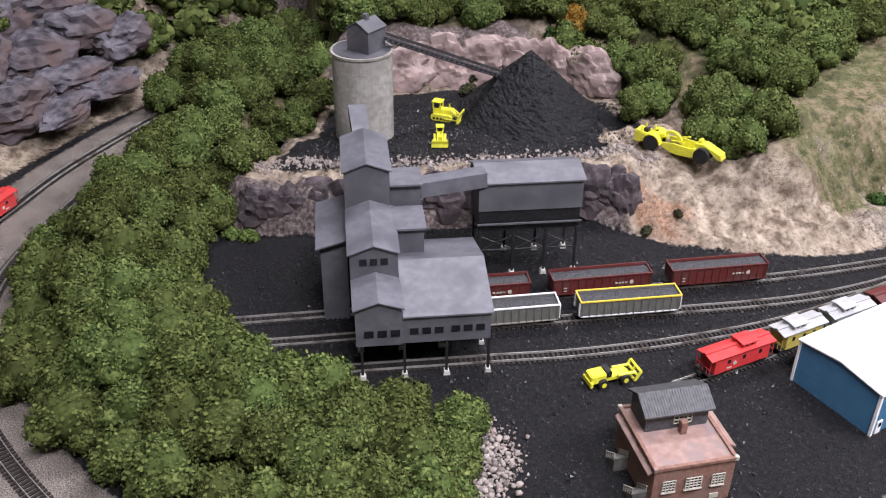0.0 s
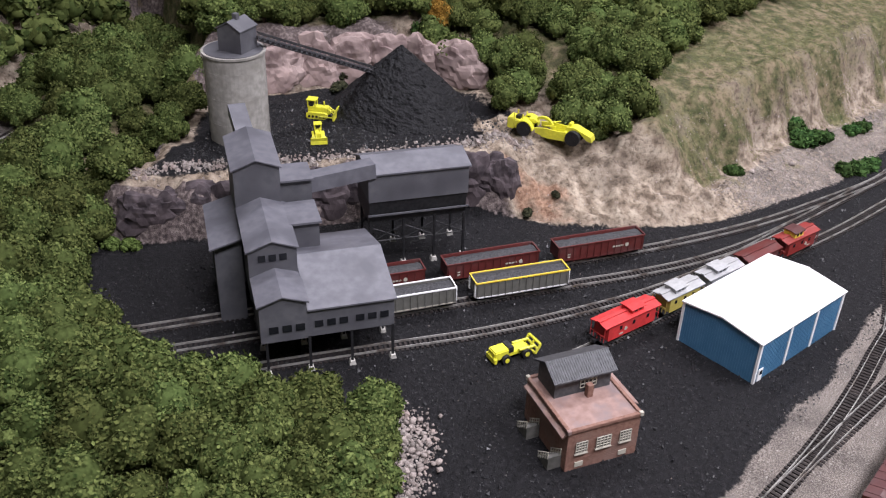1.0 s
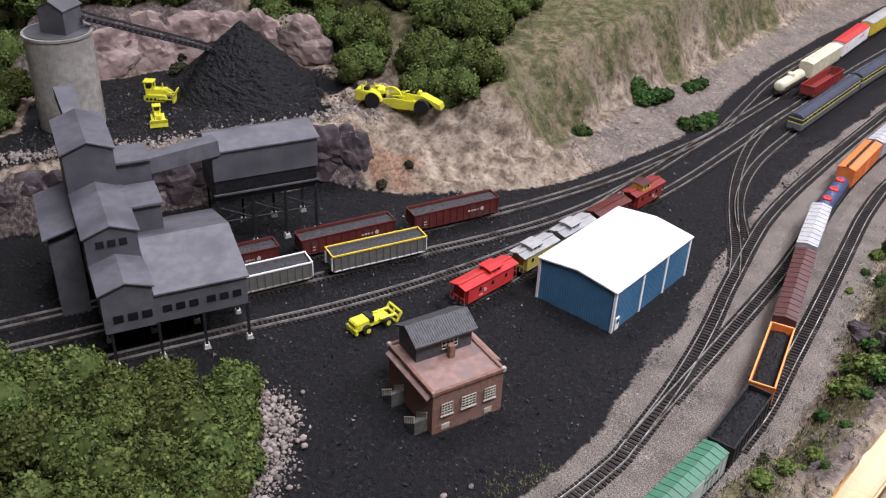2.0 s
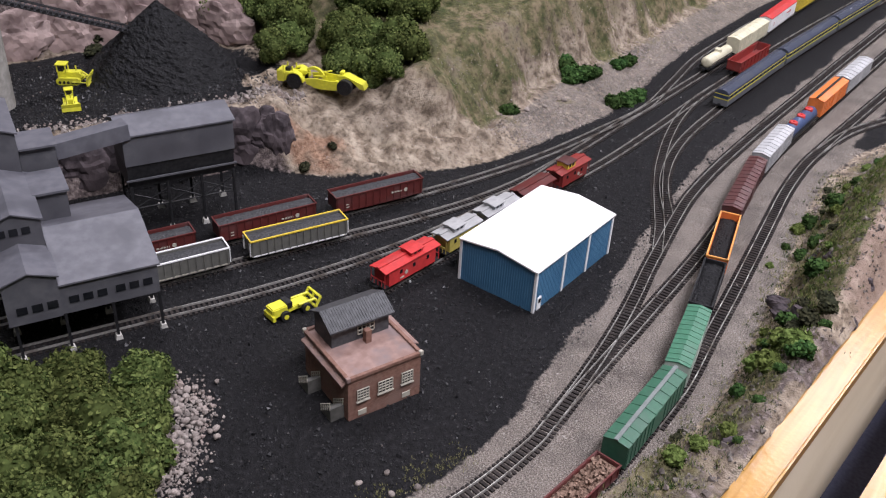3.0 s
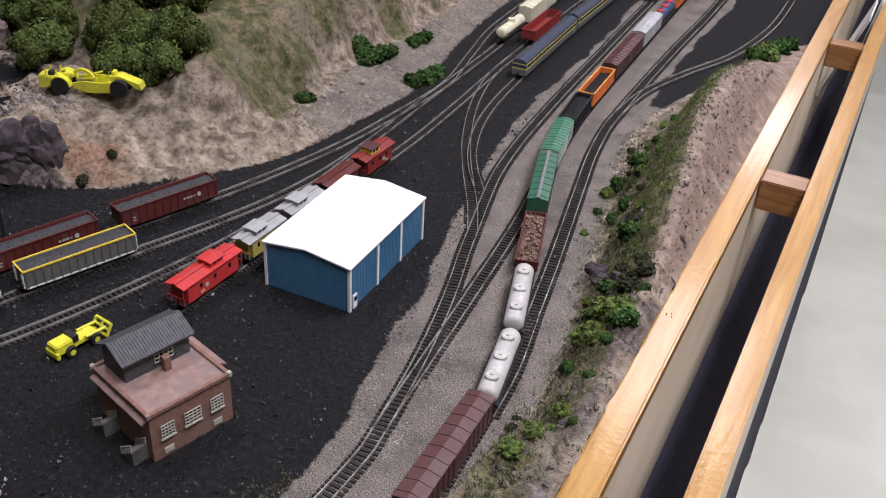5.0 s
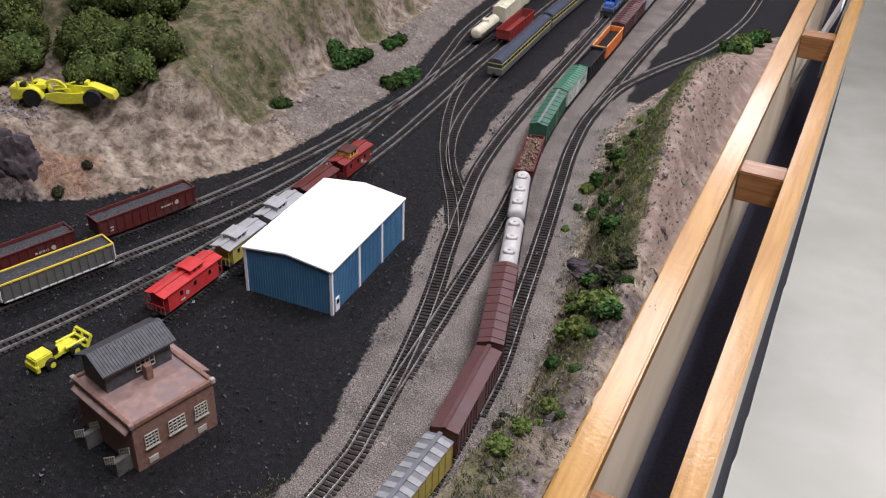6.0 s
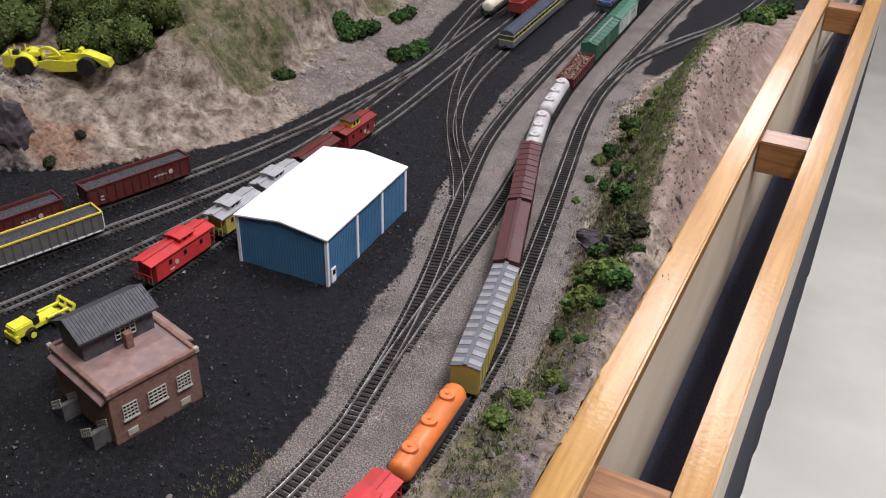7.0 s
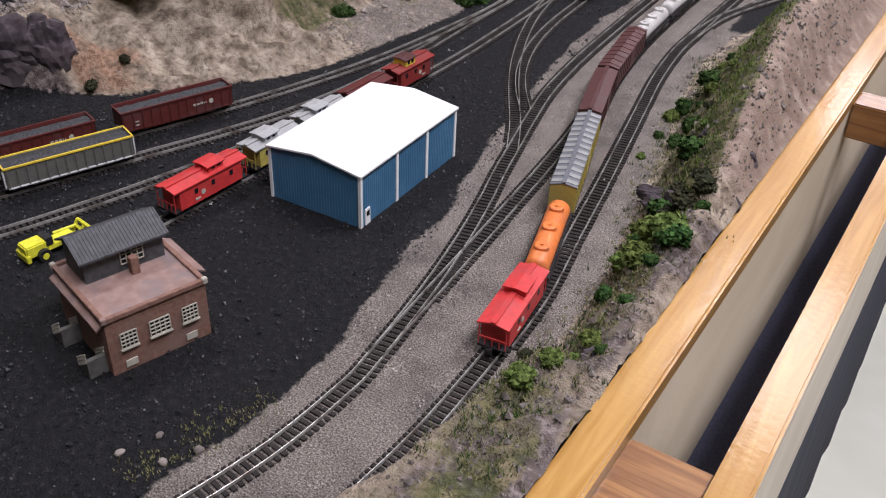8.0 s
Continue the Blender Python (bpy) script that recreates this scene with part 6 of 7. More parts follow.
def rocks():
    # cliff behind the tipple and beside the bin
    for i, (x, y, s) in enumerate(((-0.545, -0.295, 1.0), (-0.528, -0.255, 1.1), (-0.512, -0.215, 1.0), (-0.49, -0.172, 1.1), (-0.472, -0.125, 1.0), (-0.452, -0.082, 1.1), (-0.432, -0.040, 1.0), (-0.412, 0.000, 1.1), (-0.392, 0.026, 1.0), (-0.374, 0.045, 0.8))):
        outcrop(x, y, 0.020, (0.030 * s, 0.018, 0.034), math.radians(65), 60 + i, M_CLIFF, "dark brown craggy plaster rock face of the bench")
    for i, (x, y) in enumerate(((-0.705, -0.10), (-0.70, -0.045), (-0.692, 0.005), (-0.675, 0.055), (-0.65, 0.095), (-0.615, 0.13), (-0.575, 0.152))):
        outcrop(x, y, 0.078, (0.038, 0.016, 0.036), math.radians(80 - i * 9), 80 + i, M_PINKROCK, "pinkish plaster rock wall behind the coal pile")
    # grey ledges above the loop
    rng = random.Random(4)
    for i, (x, y, z, sx, sy, sz) in enumerate(((-0.90, -0.50, 0.055, 0.05, 0.035, 0.03), (-0.99, -0.45, 0.085, 0.05, 0.035, 0.03), (-0.95, -0.41, 0.06, 0.05, 0.03, 0.016), (-1.02, -0.38, 0.10, 0.045, 0.03, 0.028), (-1.08, -0.40, 0.125, 0.06, 0.035, 0.03), (-0.93, -0.37, 0.05, 0.04, 0.025, 0.013), (-1.0, -0.33, 0.085, 0.04, 0.03, 0.022), (-0.88, -0.44, 0.045, 0.05, 0.02, 0.013), (-0.97, -0.52, 0.09, 0.05, 0.035, 0.03), (-1.12, -0.34, 0.14, 0.05, 0.03, 0.025), (-1.05, -0.47, 0.12, 0.05, 0.03, 0.03))):
        outcrop(x, y, z - 0.006, (sx * 1.15, sy * 1.2, sz * 1.25), math.radians(rng.uniform(100, 150)), 100 + i, M_GREYROCK, "layered grey plaster rock ledge above the loop")
    for x, y, z, size, turn, seed in ((-0.392, 0.012, 0.026, (0.032, 0.016, 0.036), 62, 171), (-0.372, 0.042, 0.028, (0.024, 0.018, 0.034), 40, 172), (-0.366, 0.044, 0.010, (0.016, 0.012, 0.016), 20, 173)):
        outcrop(x, y, z, size, math.radians(turn), seed, M_CLIFF, "dark purple-brown fractured rock beside the loading bin")
    outcrop(-0.765, -0.345, 0.03, (0.028, 0.022, 0.010), 0.6, 130, M_GREYROCK, "flat grey stone slab by the tunnel mouth")
    # ridge at the layout's edge
    for i, (x, y, z, sx, sy, sz) in enumerate(((0.212, 0.128, 0.040, 0.022, 0.008, 0.014), (0.205, 0.095, 0.030, 0.022, 0.010, 0.012), (0.222, 0.105, 0.04, 0.016, 0.008, 0.012), (0.214, -0.085, 0.028, 0.010, 0.018, 0.018), (0.206, -0.105, 0.020, 0.010, 0.012, 0.014), (0.20, 0.19, 0.045, 0.018, 0.010, 0.012), (0.178, 0.215, 0.025, 0.016, 0.008, 0.009), (0.165, 0.14, 0.015, 0.012, 0.007, 0.007), (0.178, 0.12, 0.018, 0.014, 0.007, 0.008), (0.218, 0.16, 0.05, 0.012, 0.010, 0.012))):
        outcrop(x, y, z, (sx, sy, sz), math.radians(rng.uniform(-40, 40)), 140 + i, M_CLIFF, "brown cracked rock ledge on the edge bank")


def stones():
    """Loose stones: the pile by the trees, singles in the yard, rubble on the banks."""
    rng = random.Random(12)
    shapes = []
    for i in range(5):
        bm = rock_mesh(200 + i, 2, 0.30)
        bmesh.ops.scale(bm, vec=(1, 0.8, 0.6), verts=bm.verts)
        shapes.append(mesh_of("stone", bm, M_STONE, True))
    heap = thing("stone_heap", Matrix.Translation((-0.11, -0.29, 0)), "heap of pale loose stones beside the trees", "stones")
    line = [(-0.150, -0.262), (-0.128, -0.268), (-0.110, -0.285), (-0.095, -0.305), (-0.080, -0.325), (-0.062, -0.345), (-0.045, -0.37)]
    for i in range(290):
        t = rng.uniform(0, len(line) - 1.001)
        a, b = line[int(t)], line[int(t) + 1]
        f = t - int(t)
        x, y = a[0] + (b[0] - a[0]) * f + rng.gauss(0, 0.010), a[1] + (b[1] - a[1]) * f + rng.gauss(0, 0.008)
        s = rng.choice((0.0009, 0.0012, 0.0015, 0.0019, 0.0024, 0.0031)) * rng.uniform(0.8, 1.2)
        m = Matrix.Translation((x + 0.11, y + 0.29, s * 0.35 + rng.uniform(0, 0.002))) @ Euler((rng.uniform(-0.4, 0.4), rng.uniform(-0.4, 0.4), rng.uniform(0, 6))).to_matrix().to_4x4() @ Matrix.Diagonal((s, s, s, 1))
        share("stone", rng.choice(shapes), heap, m)
    for x, y, s in ((0.053, -0.222, 0.0032), (0.028, -0.225, 0.0028), (0.043, -0.238, 0.003), (0.02, -0.245, 0.003), (0.170, -0.101, 0.004), (0.187, -0.077, 0.003), (-0.232, 0.335, 0.004), (-0.222, 0.36, 0.003), (-0.215, 0.395, 0.004), (0.16, -0.15, 0.003)):
        ob = share("stone", rng.choice(shapes), None, Matrix.Translation((x, y, z_at(x, y) + s * 0.3)) @ Matrix.Rotation(x * 70, 4, "Z") @ Matrix.Diagonal((s, s, s, 1)))
        tagged(ob, "pale rounded stone lying on the ground", "stone", "loose stones")

    def rubble(name, count, where, sizes, material, label, seed):
        r = random.Random(seed)
        xs, ys = [], []
        while len(xs) < count:
            x, y = where(r)
            xs.append(x)
            ys.append(y)
        zs = heights(np.array(xs), np.array(ys))
        verts, faces = [], []
        for x, y, z in zip(xs, ys, zs):
            s = r.uniform(*sizes) * (2.2 if r.random() < 0.06 else 1)
            rot = Euler((r.uniform(0, 3), r.uniform(0, 3), r.uniform(0, 3))).to_matrix()
            base = len(verts)
            for p in ((1, 0, 0), (-1, 0, 0.1), (0.1, 0.9, 0), (0, -0.8, 0), (0, 0.1, 0.7), (0, 0, -0.7)):
                q = rot @ Vector(p) * s * r.uniform(0.75, 1.2)
                verts.append((x + q.x, y + q.y, z + q.z + s * 0.2))
            faces += [tuple(base + k for k in f) for f in ((0, 2, 4), (2, 1, 4), (1, 3, 4), (3, 0, 4), (2, 0, 5), (1, 2, 5), (3, 1, 5), (0, 3, 5))]
        me = bpy.data.meshes.new(name)
        me.from_pydata(verts, [], faces)
        me.materials.append(material)
        tagged(new(name, me), label, "gravel", kind="stuff")

    def foot_of(x, y):
        return point_dist(x, y, FOOT)

    def yard(r):
        while True:
            x, y = r.uniform(-0.48, 0.05), r.uniform(-0.40, 0.55)
            if foot_of(x, y) < -0.002 and x < 0.05 - 0.12 * max(0, y):
                return x, y

    def bench(r):
        while True:
            x, y = r.uniform(-0.66, -0.42), r.uniform(-0.24, 0.12)
            if foot_of(x, y) > 0.065 + 0.4 * max(0, y):
                return x, y

    def rim(r):
        t = r.uniform(0, 1)
        k = min(int(t * 7), 6)
        pts = [(-0.585, -0.30), (-0.565, -0.235), (-0.535, -0.185), (-0.495, -0.115), (-0.465, -0.045), (-0.435, 0.02), (-0.415, 0.07), (-0.39, 0.105)]
        f = r.random()
        return pts[k][0] + (pts[k + 1][0] - pts[k][0]) * f + r.gauss(0, 0.008), pts[k][1] + (pts[k + 1][1] - pts[k][1]) * f + r.gauss(0, 0.006)

    def slope(r):
        while True:
            x, y = r.uniform(-0.42, -0.15), r.uniform(0.03, 0.75)
            d = point_dist(x, y, FOOT)
            if 0.0 < d < 0.12 and r.random() < (0.12 if y < 0.24 else 1.0) * (1.0 if d < 0.065 else 0.25):
                return x, y

    def edge_bank(r):
        while True:
            x, y = r.uniform(0.10, 0.235), r.uniform(-0.22, 0.6)
            if point_dist(x, y, RIDGE_FOOT) < 0.0 and x < board_x(y) - 0.003:
                return x, y
    coal = noise_mat("coal_lump", (0.008, 0.008, 0.009), (0.035, 0.035, 0.038), 300, 0.4, 0.2, 0.0003, spec=0.5)
    rubble("coal_lumps", 14000, yard, (0.0005, 0.0013), coal, "small lumps of black coal over the yard", 1)
    rubble("coal_lumps", 5000, bench, (0.0006, 0.0016), coal, "small lumps of black coal on the bench", 2)
    rubble("pale_chips", 900, yard, (0.00025, 0.0007), M_STONE, "scattered pale stone chips in the yard", 3)
    rubble("pale_chips", 260, bench, (0.0005, 0.0011), M_STONE, "scattered pale stone chips on the bench", 4)
    rubble("rim_rubble", 1500, rim, (0.0008, 0.0026), M_STONE, "pale broken stone along the cliff edge", 5)
    rubble("slope_gravel", 5200, slope, (0.0003, 0.0011), M_STONE, "pale gravel on the dirt slope", 6)
    rubble("bank_gravel", 2600, edge_bank, (0.0005, 0.0020), M_STONE, "pale and grey gravel on the edge bank", 7)

    def on_ballast(r):
        while True:
            x, y = r.uniform(0.0, 0.165), r.uniform(-0.28, 0.55)
            if x > float(np.interp(y, [-0.28, -0.162, -0.036, 0.11, 0.283, 0.477], [0.056, 0.068, 0.053, 0.032, 0.0, -0.016])):
                return x, y

    def heap_spread(r):
        t = r.uniform(0, len(line) - 1.001)
        a, b, f = line[int(t)], line[int(t) + 1], t % 1
        return a[0] + (b[0] - a[0]) * f + r.gauss(0, 0.011), a[1] + (b[1] - a[1]) * f + r.gauss(0, 0.009)
    rubble("stone_chips", 1400, heap_spread, (0.0006, 0.0019), M_STONE, "small pale and brown stones round the heap", 9)
    grit = noise_mat("ballast_grain", (0.10, 0.09, 0.08), (0.42, 0.39, 0.36), 60, 0.9, 0.1)
    rubble("ballast", 9000, on_ballast, (0.0003, 0.0007), grit, "grey-brown ballast grains between the tracks", 8)


def tufts(count, where, material, label, seed, height):
    r = random.Random(seed)
    pts = [where(r) for _ in range(count)]
    zs = heights(np.array([p[0] for p in pts]), np.array([p[1] for p in pts]))
    verts, faces = [], []
    for (x, y), z in zip(pts, zs):
        for _ in range(5):
            a, h, w = r.uniform(0, 6.28), height * r.uniform(0.5, 1.2), 0.0004
            dx, dy = math.cos(a), math.sin(a)
            ox, oy = x + r.gauss(0, 0.0012), y + r.gauss(0, 0.0012)
            b = len(verts)
            verts += [(ox - dy * w, oy + dx * w, z - 0.0004), (ox + dy * w, oy - dx * w, z - 0.0004), (ox + dx * h * 0.7, oy + dy * h * 0.7, z + h)]
            faces.append((b, b + 1, b + 2))
    me = bpy.data.meshes.new("grass")
    me.from_pydata(verts, [], faces)
    me.materials.append(material)
    tagged(new("grass", me), label, "grass", kind="stuff")


def grasses():
    straw = foliage_mat("dry_grass", (0.10, 0.105, 0.040), (0.25, 0.23, 0.12), 0.1)

    def hill(r):
        while True:
            x, y = r.uniform(-0.48, -0.2), r.uniform(0.17, 0.95)
            b = point_dist(x, y, BACKWALL)
            if -0.04 < b < 0.15 and y > 0.22 and r.random() < 0.10 + 0.60 * (b > 0.0) * (0.3 + 0.7 * (math.sin(x * 61) * math.sin(y * 43 + 1) > -0.2)):
                return x, y

    def crest(r):
        y = r.uniform(0.02, 0.66)
        return float(np.interp(y, [0.02, 0.1, 0.33, 0.5, 0.66], [0.202, 0.196, 0.178, 0.178, 0.196])) + r.gauss(0, 0.010), y

    def bank(r):
        y = r.uniform(-0.20, 0.45)
        return float(np.interp(y, [-0.2, 0.05, 0.25, 0.45], [0.19, 0.19, 0.155, 0.13])) + r.gauss(0, 0.014), y

    def verge(r):
        y = r.uniform(-0.26, -0.17)
        return float(np.interp(y, [-0.26, -0.17], [0.035, 0.06])) + r.gauss(0, 0.007), y
    tufts(4500, hill, straw, "dry yellow-green grass on the hillside", 21, 0.0013)
    tufts(2600, crest, M_LIME, "fresh green grass along the crest of the edge bank", 22, 0.0026)
    tufts(2600, bank, straw, "sparse dry grass on the edge bank", 23, 0.0024)
    tufts(900, bank, M_BUSH, "dark green weeds on the edge bank", 25, 0.0034)
    tufts(130, verge, straw, "sparse dry grass at the edge of the ballast", 24, 0.0018)


# ---- yellow machines ----
def machine(name, x, y, z, heading, label, pitch=0.0):
    return thing(name, Matrix.Translation((x, y, z)) @ Matrix.Rotation(heading, 4, "Z") @ Matrix.Rotation(pitch, 4, "Y"), label, "machine")


def wheel(parent, x, y, r, w, name="wheel", hub=None):
    bm = bmesh.new()
    tube(bm, (x, y - w / 2, r), (x, y + w / 2, r), r, seg=20)
    tyre = part(name, bm, M_BLACK, parent, "black rubber tyre")
    bm = bmesh.new()
    tube(bm, (x, y - w / 2 - 0.0003, r), (x, y + w / 2 + 0.0003, r), r * 0.5, seg=14)
    part("rim", bm, hub or M_YELLOW, tyre)


def bulldozer(x, y, z, heading, s, label):
    d = machine("bulldozer", x, y, z, heading, label)
    for side in (-1, 1):
        bm = bmesh.new()
        yy = side * 0.0075 * s
        out = [(-0.013, 0.002), (-0.010, 0.0), (0.010, 0.0), (0.013, 0.002), (0.013, 0.006), (0.010, 0.008), (-0.010, 0.008), (-0.013, 0.006)]
        prism(bm, [(a * s, b * s) for a, b in out], "y", yy - 0.002 * s, yy + 0.002 * s)
        part("track", bm, M_YELLOW, d, "crawler track")
        bm = bmesh.new()
        for k in range(5):
            tube(bm, ((-0.009 + k * 0.0045) * s, yy - 0.0024 * s, 0.0032 * s), ((-0.009 + k * 0.0045) * s, yy + 0.0024 * s, 0.0032 * s), 0.0016 * s, seg=10)
        part("roller", bm, M_BLACK, d)
        bm = bmesh.new()
        tube(bm, (0.004 * s, side * 0.0105 * s, 0.004 * s), (0.021 * s, side * 0.0105 * s, 0.004 * s), 0.0009 * s, seg=6)
        part("push_arm", bm, M_YELLOW, d)
    bm = bmesh.new()
    box(bm, -0.012 * s, 0.0125 * s, -0.0048 * s, 0.0048 * s, 0.005 * s, 0.0135 * s, bevel=0.0006 * s)
    part("body", bm, M_YELLOW, d)
    bm = bmesh.new()
    for xx in (-0.0115, -0.0025):
        for yy in (-0.0048, 0.0048):
            box(bm, (xx - 0.0006) * s, (xx + 0.0006) * s, (yy - 0.0006) * s, (yy + 0.0006) * s, 0.0135 * s, 0.0215 * s)
    part("cab_frame", bm, M_YELLOW, d)
    bm = bmesh.new()
    box(bm, -0.0135 * s, -0.0010 * s, -0.0062 * s, 0.0062 * s, 0.0213 * s, 0.0226 * s, bevel=0.0004 * s)
    part("cab_roof", bm, M_YELLOW, d)
    bm = bmesh.new()
    box(bm, -0.0105 * s, -0.006 * s, -0.003 * s, 0.003 * s, 0.0135 * s, 0.0175 * s)
    part("seat", bm, M_BLACK, d)
    bm = bmesh.new()
    tube(bm, (0.007 * s, 0.0015 * s, 0.0135 * s), (0.007 * s, 0.0015 * s, 0.019 * s), 0.0009 * s, seg=8)
    part("exhaust", bm, M_YELLOW, d)
    bm = bmesh.new()
    prism(bm, [(0.0205 * s, 0.0005 * s), (0.0225 * s, 0.0), (0.0215 * s, 0.005 * s), (0.0228 * s, 0.0105 * s), (0.0214 * s, 0.0105 * s), (0.0200 * s, 0.005 * s)], "y", -0.0125 * s, 0.0125 * s)
    part("blade", bm, M_YELLOW, d, "curved dozer blade")
    bm = bmesh.new()
    for yy in (-0.004, 0.004):
        tube(bm, (0.011 * s, yy * s, 0.0125 * s), (0.0205 * s, yy * s, 0.006 * s), 0.0008 * s, seg=6)
    part("ram", bm, M_YELLOW, d)


def scraper():
    s = machine("scraper", -0.384, 0.131, 0.0575, math.atan2(0.119 - 0.155, -0.425 + 0.338) , "bright yellow two-axle earth scraper on the dirt crest", 0.02)
    for x in (0.026, -0.034):
        for y in (-0.0095, 0.0095):
            wheel(s, x, y, 0.0088, 0.006, hub=M_BLACK)
    bm = bmesh.new()
    box(bm, 0.020, 0.046, -0.0075, 0.0075, 0.008, 0.0165, bevel=0.0010)
    part("tractor_body", bm, M_YELLOW, s)
    for y in (-0.0095, 0.0095):
        bm = bmesh.new()
        arc = [math.pi * k / 10 for k in range(11)]
        prism(bm, [(0.026 + 0.0098 * math.cos(a), 0.0088 + 0.0098 * math.sin(a)) for a in arc] + [(0.026 + 0.0110 * math.cos(a), 0.0088 + 0.0110 * math.sin(a)) for a in arc[::-1]], "y", y - 0.0036, y + 0.0036)
        part("mudguard", bm, M_YELLOW, s)
    bm = bmesh.new()
    for x in (0.030, 0.041):
        for y in (-0.006, 0.006):
            box(bm, x - 0.0006, x + 0.0006, y - 0.0006, y + 0.0006, 0.0165, 0.0240)
    part("cab_frame", bm, M_YELLOW, s)
    bm = bmesh.new()
    box(bm, 0.0345, 0.0400, -0.003, 0.003, 0.0165, 0.0205)
    part("seat", bm, M_BLACK, s)
    bm = bmesh.new()
    arc = [math.pi * (0.1 + 0.08 * k) for k in range(11)]
    prism(bm, [(0.006 + 0.0095 * math.cos(a), 0.012 + 0.0095 * math.sin(a)) for a in arc] + [(0.006 + 0.0125 * math.cos(a), 0.012 + 0.0125 * math.sin(a)) for a in arc[::-1]], "y", -0.0016, 0.0016)
    part("gooseneck", bm, M_YELLOW, s, "arched yellow gooseneck")
    for y in (-0.0105, 0.0105):
        bm = bmesh.new()
        prism(bm, [(0.012, 0.0075), (0.013, 0.0130), (0.000, 0.0150), (-0.016, 0.0140), (-0.026, 0.0150), (-0.026, 0.0080), (-0.020, 0.0035), (-0.002, 0.003)], "y", y - 0.0008, y + 0.0008)
        part("bowl_side", bm, M_YELLOW, s)
    bm = bmesh.new()
    box(bm, -0.024, 0.004, -0.0105, 0.0105, 0.0032, 0.0046)
    box(bm, -0.026, -0.0235, -0.0105, 0.0105, 0.0046, 0.0150)
    part("bowl", bm, M_YELLOW, s)
    bm = bmesh.new()
    prism(bm, [(-0.024, 0.0085), (-0.024, 0.0195), (-0.034, 0.0205), (-0.054, 0.0125), (-0.056, 0.0065), (-0.050, 0.0075), (-0.040, 0.0160), (-0.030, 0.0165)], "y", -0.0065, 0.0065)
    part("rear_frame", bm, M_YELLOW, s)
    for name, b, bev in (("tank", (-0.030, -0.026, -0.0040, 0.0040, 0.0195, 0.0240), 0.0006), ("hood", (0.013, 0.024, -0.0060, 0.0060, 0.0160, 0.0205), 0.0008), ("radiator_grille", (0.040, 0.049, -0.0085, 0.0085, 0.0050, 0.0185), 0.0010)):
        bm = bmesh.new()
        box(bm, *b, bevel=bev)
        part(name, bm, M_YELLOW, s)
    for k in range(4):
        bm = bmesh.new()
        box(bm, 0.0488, 0.0494, -0.0065, 0.0065, 0.0070 + k * 0.0027, 0.0084 + k * 0.0027)
        part("grille_slot", bm, M_BLACK, s)
    bm = bmesh.new()
    tube(bm, (0.004, 0.005, 0.0155), (-0.012, 0.009, 0.0185), 0.0009, seg=6)
    tube(bm, (0.004, -0.005, 0.0155), (-0.012, -0.009, 0.0185), 0.0009, seg=6)
    tube(bm, (-0.028, 0, 0.0155), (-0.028, 0, 0.0215), 0.0009, seg=6)
    part("ram", bm, M_YELLOW, s)


def loader():
    s = machine("wheel_loader", -0.156, -0.136, 0.0, math.atan2(0.042, 0.008), "bright yellow wheel loader with raised bucket frame", 0.0)
    for x in (-0.012, 0.009):
        for y in (-0.0075, 0.0075):
            wheel(s, x, y, 0.0046, 0.0036)
    bm = bmesh.new()
    box(bm, -0.023, -0.008, -0.006, 0.006, 0.0045, 0.0135, bevel=0.0009)
    box(bm, -0.024, -0.021, -0.0075, 0.0075, 0.0025, 0.0080, bevel=0.0005)
    part("engine_body", bm, M_YELLOW, s)
    bm = bmesh.new()
    box(bm, -0.008, 0.013, -0.005, 0.005, 0.0045, 0.0092, bevel=0.0007)
    part("front_frame", bm, M_YELLOW, s)
    bm = bmesh.new()
    box(bm, -0.0085, -0.0035, -0.0055, 0.0055, 0.0092, 0.0145)
    part("seat", bm, M_BLACK, s)
    for y in (-0.0058, 0.0058):
        bm = bmesh.new()
        tube(bm, (0.002, y, 0.0095), (0.019, y, 0.0085), 0.0012, seg=6)
        part("lift_arm", bm, M_YELLOW, s)
    bm = bmesh.new()
    lo, hi = (0.0175, 0.0025), (0.0225, 0.0105)
    for a, b in (((lo[0], -0.009, lo[1]), (hi[0], -0.009, hi[1])), ((lo[0], 0.009, lo[1]), (hi[0], 0.009, hi[1])), ((lo[0], -0.009, lo[1]), (lo[0], 0.009, lo[1])), ((hi[0], -0.009, hi[1]), (hi[0], 0.009, hi[1])), ((0.020, -0.009, 0.0065), (0.020, 0.009, 0.0065)), ((lo[0], 0, lo[1]), (hi[0], 0, hi[1]))):
        tube(bm, a, b, 0.0013, seg=6)
    part("bucket_frame", bm, M_YELLOW, s, "open yellow bucket frame")


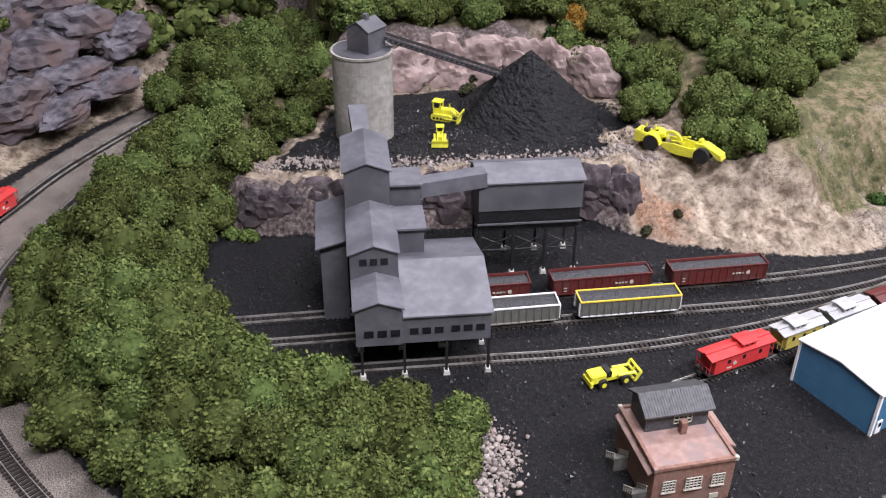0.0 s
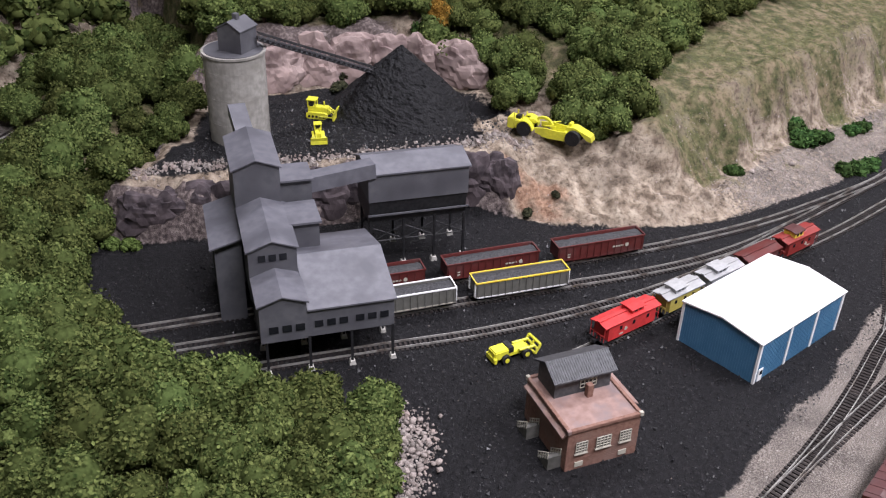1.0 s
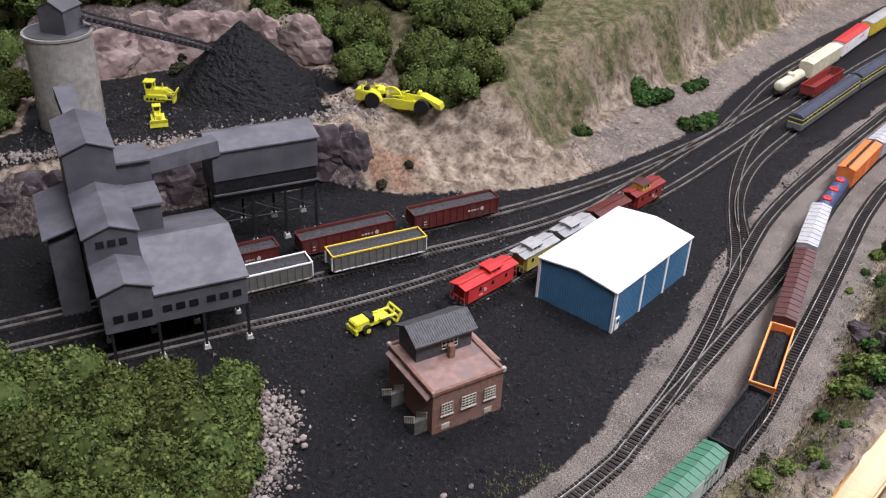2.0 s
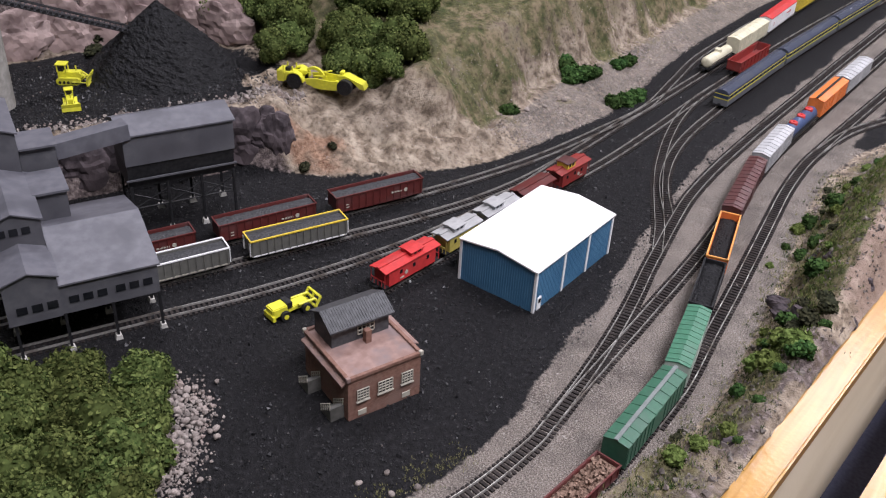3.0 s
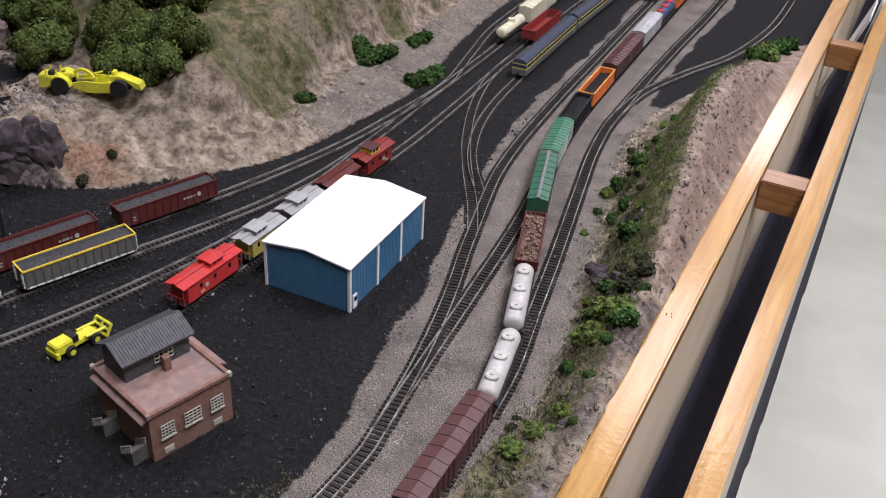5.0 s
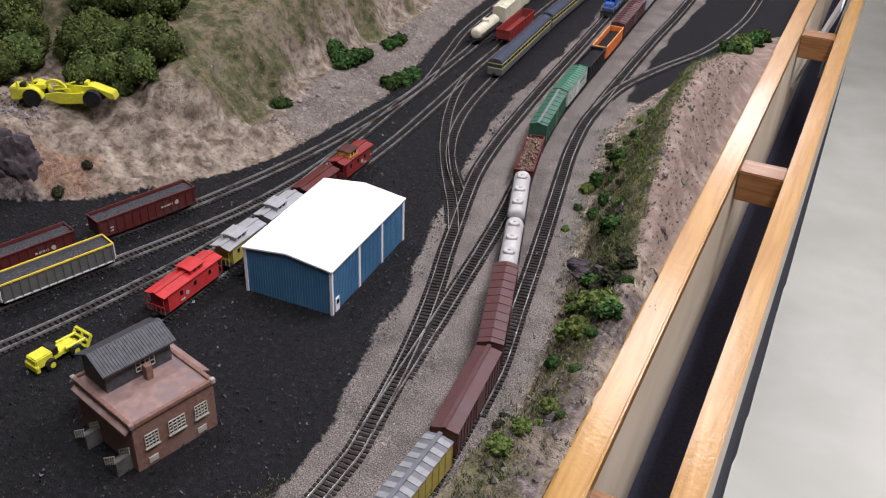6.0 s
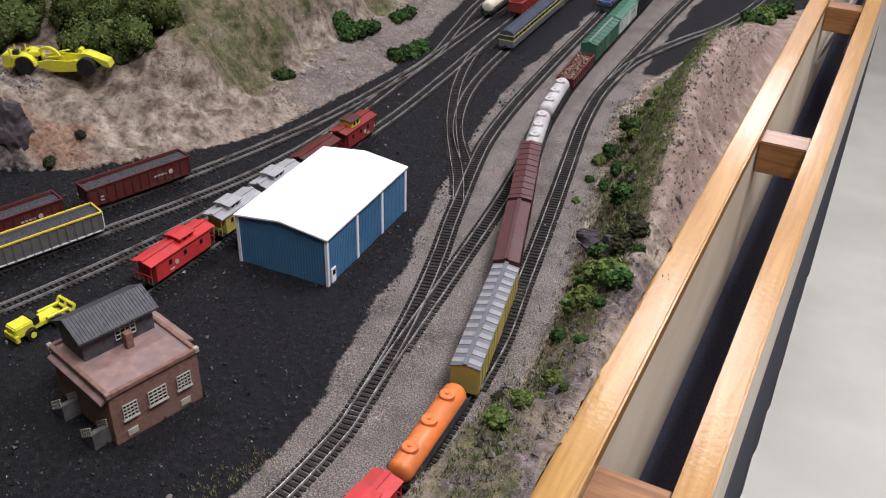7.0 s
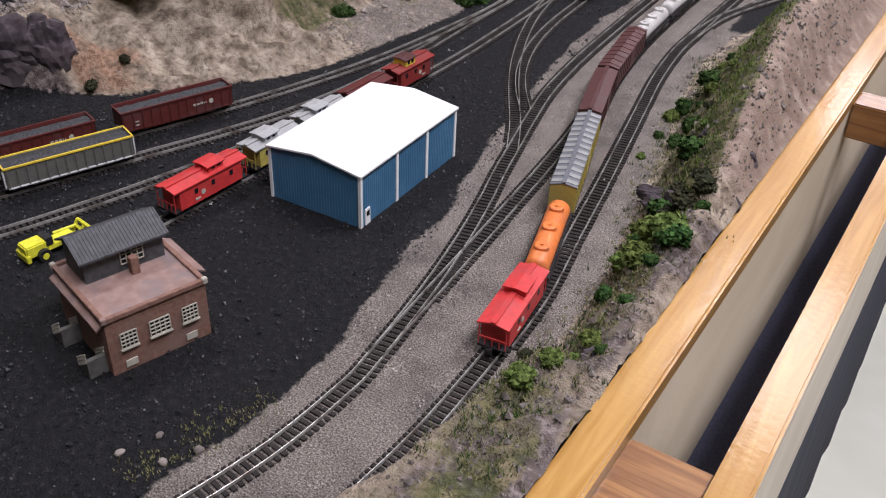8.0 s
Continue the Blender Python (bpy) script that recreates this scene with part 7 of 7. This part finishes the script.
def leaflets():
    for k, (x, y, lean) in enumerate(((0.040, 0.80, 0.30), (0.060, 0.87, 0.12))):
        stack = thing("leaflet_stack", EDGE @ Matrix.Translation((x, y + 0.1, 0.0)) @ Matrix.Rotation(lean, 4, "Y"), "white paper leaflets standing in the rail trough", "leaflets")
        for i in range(3):
            bm = bmesh.new()
            box(bm, -0.001 + i * 0.0016, -0.0003 + i * 0.0016, -0.05, 0.05, -0.06, 0.075 - i * 0.004)
            part("leaflet", bm, M_PAPER, stack)


def rack():
    r = thing("metal_rack", Matrix.Translation((0.42, 3.3, -0.95)), "dark metal rack with thin rails on the floor", "rack")
    for y in (0.0, 0.14, 0.30, 0.45):
        bm = bmesh.new()
        tube(bm, (-0.08, y, 0.40), (0.7, y, 0.40), 0.012, seg=8)
        part("rail", bm, M_BLACK, r)
    for x in (-0.06, 0.68):
        for y in (0.0, 0.45):
            bm = bmesh.new()
            tube(bm, (x, y, 0.0), (x, y, 0.41), 0.012, seg=8)
            part("post", bm, M_BLACK, r)


def fixtures():
    glow, n, l, p = shade("fluorescent_diffuser")
    p.inputs["Base Color"].default_value = (0.9, 0.9, 0.88, 1)
    for lx, ly, lz, power, broad in LAMPS:
        f = thing("ceiling_light", Matrix.Translation((lx, ly, 1.80)), "white fluorescent fixture under the ceiling", "lamp", "ceiling lights")
        bm = bmesh.new()
        box(bm, -broad / 2 - 0.02, broad / 2 + 0.02, -0.62, 0.62, -0.045, 0.0)
        part("housing", bm, M_WHITE, f)


plant()
rocks()
stones()
grasses()
bulldozer(-0.594, -0.050, 0.0565, math.radians(41), 1.0, "bright yellow crawler bulldozer beside the coal pile")
bulldozer(-0.540, -0.086, 0.0565, math.radians(-30), 0.76, "small bright yellow bulldozer with open cab")
scraper()
loader()
leaflets()
rack()
fixtures()


# ---- what moves ----
def motions():
    times = [i * 0.25 for i in range(33)]
    tail = along("main", -0.078)
    start = 0.0
    for car, length, flip in TRAIN:
        rows = []
        for t in times:
            d = tail - 0.1675 * (8.0 - t) + start + length / 2
            rows.append((t, stand("main", d, length / 2 - 0.017) @ Matrix.Rotation(math.pi if flip else 0, 4, "Z")))
        walk(car, rows)
        start += length
    rows = []
    for t in times:
        nose = along("lead", 0.81 - 0.105 * (t - 6.3))
        rows.append((t, stand("lead", nose + 0.0625, 0.045) @ Matrix.Rotation(math.pi, 4, "Z")))
    walk(LOCO, rows)


motions()
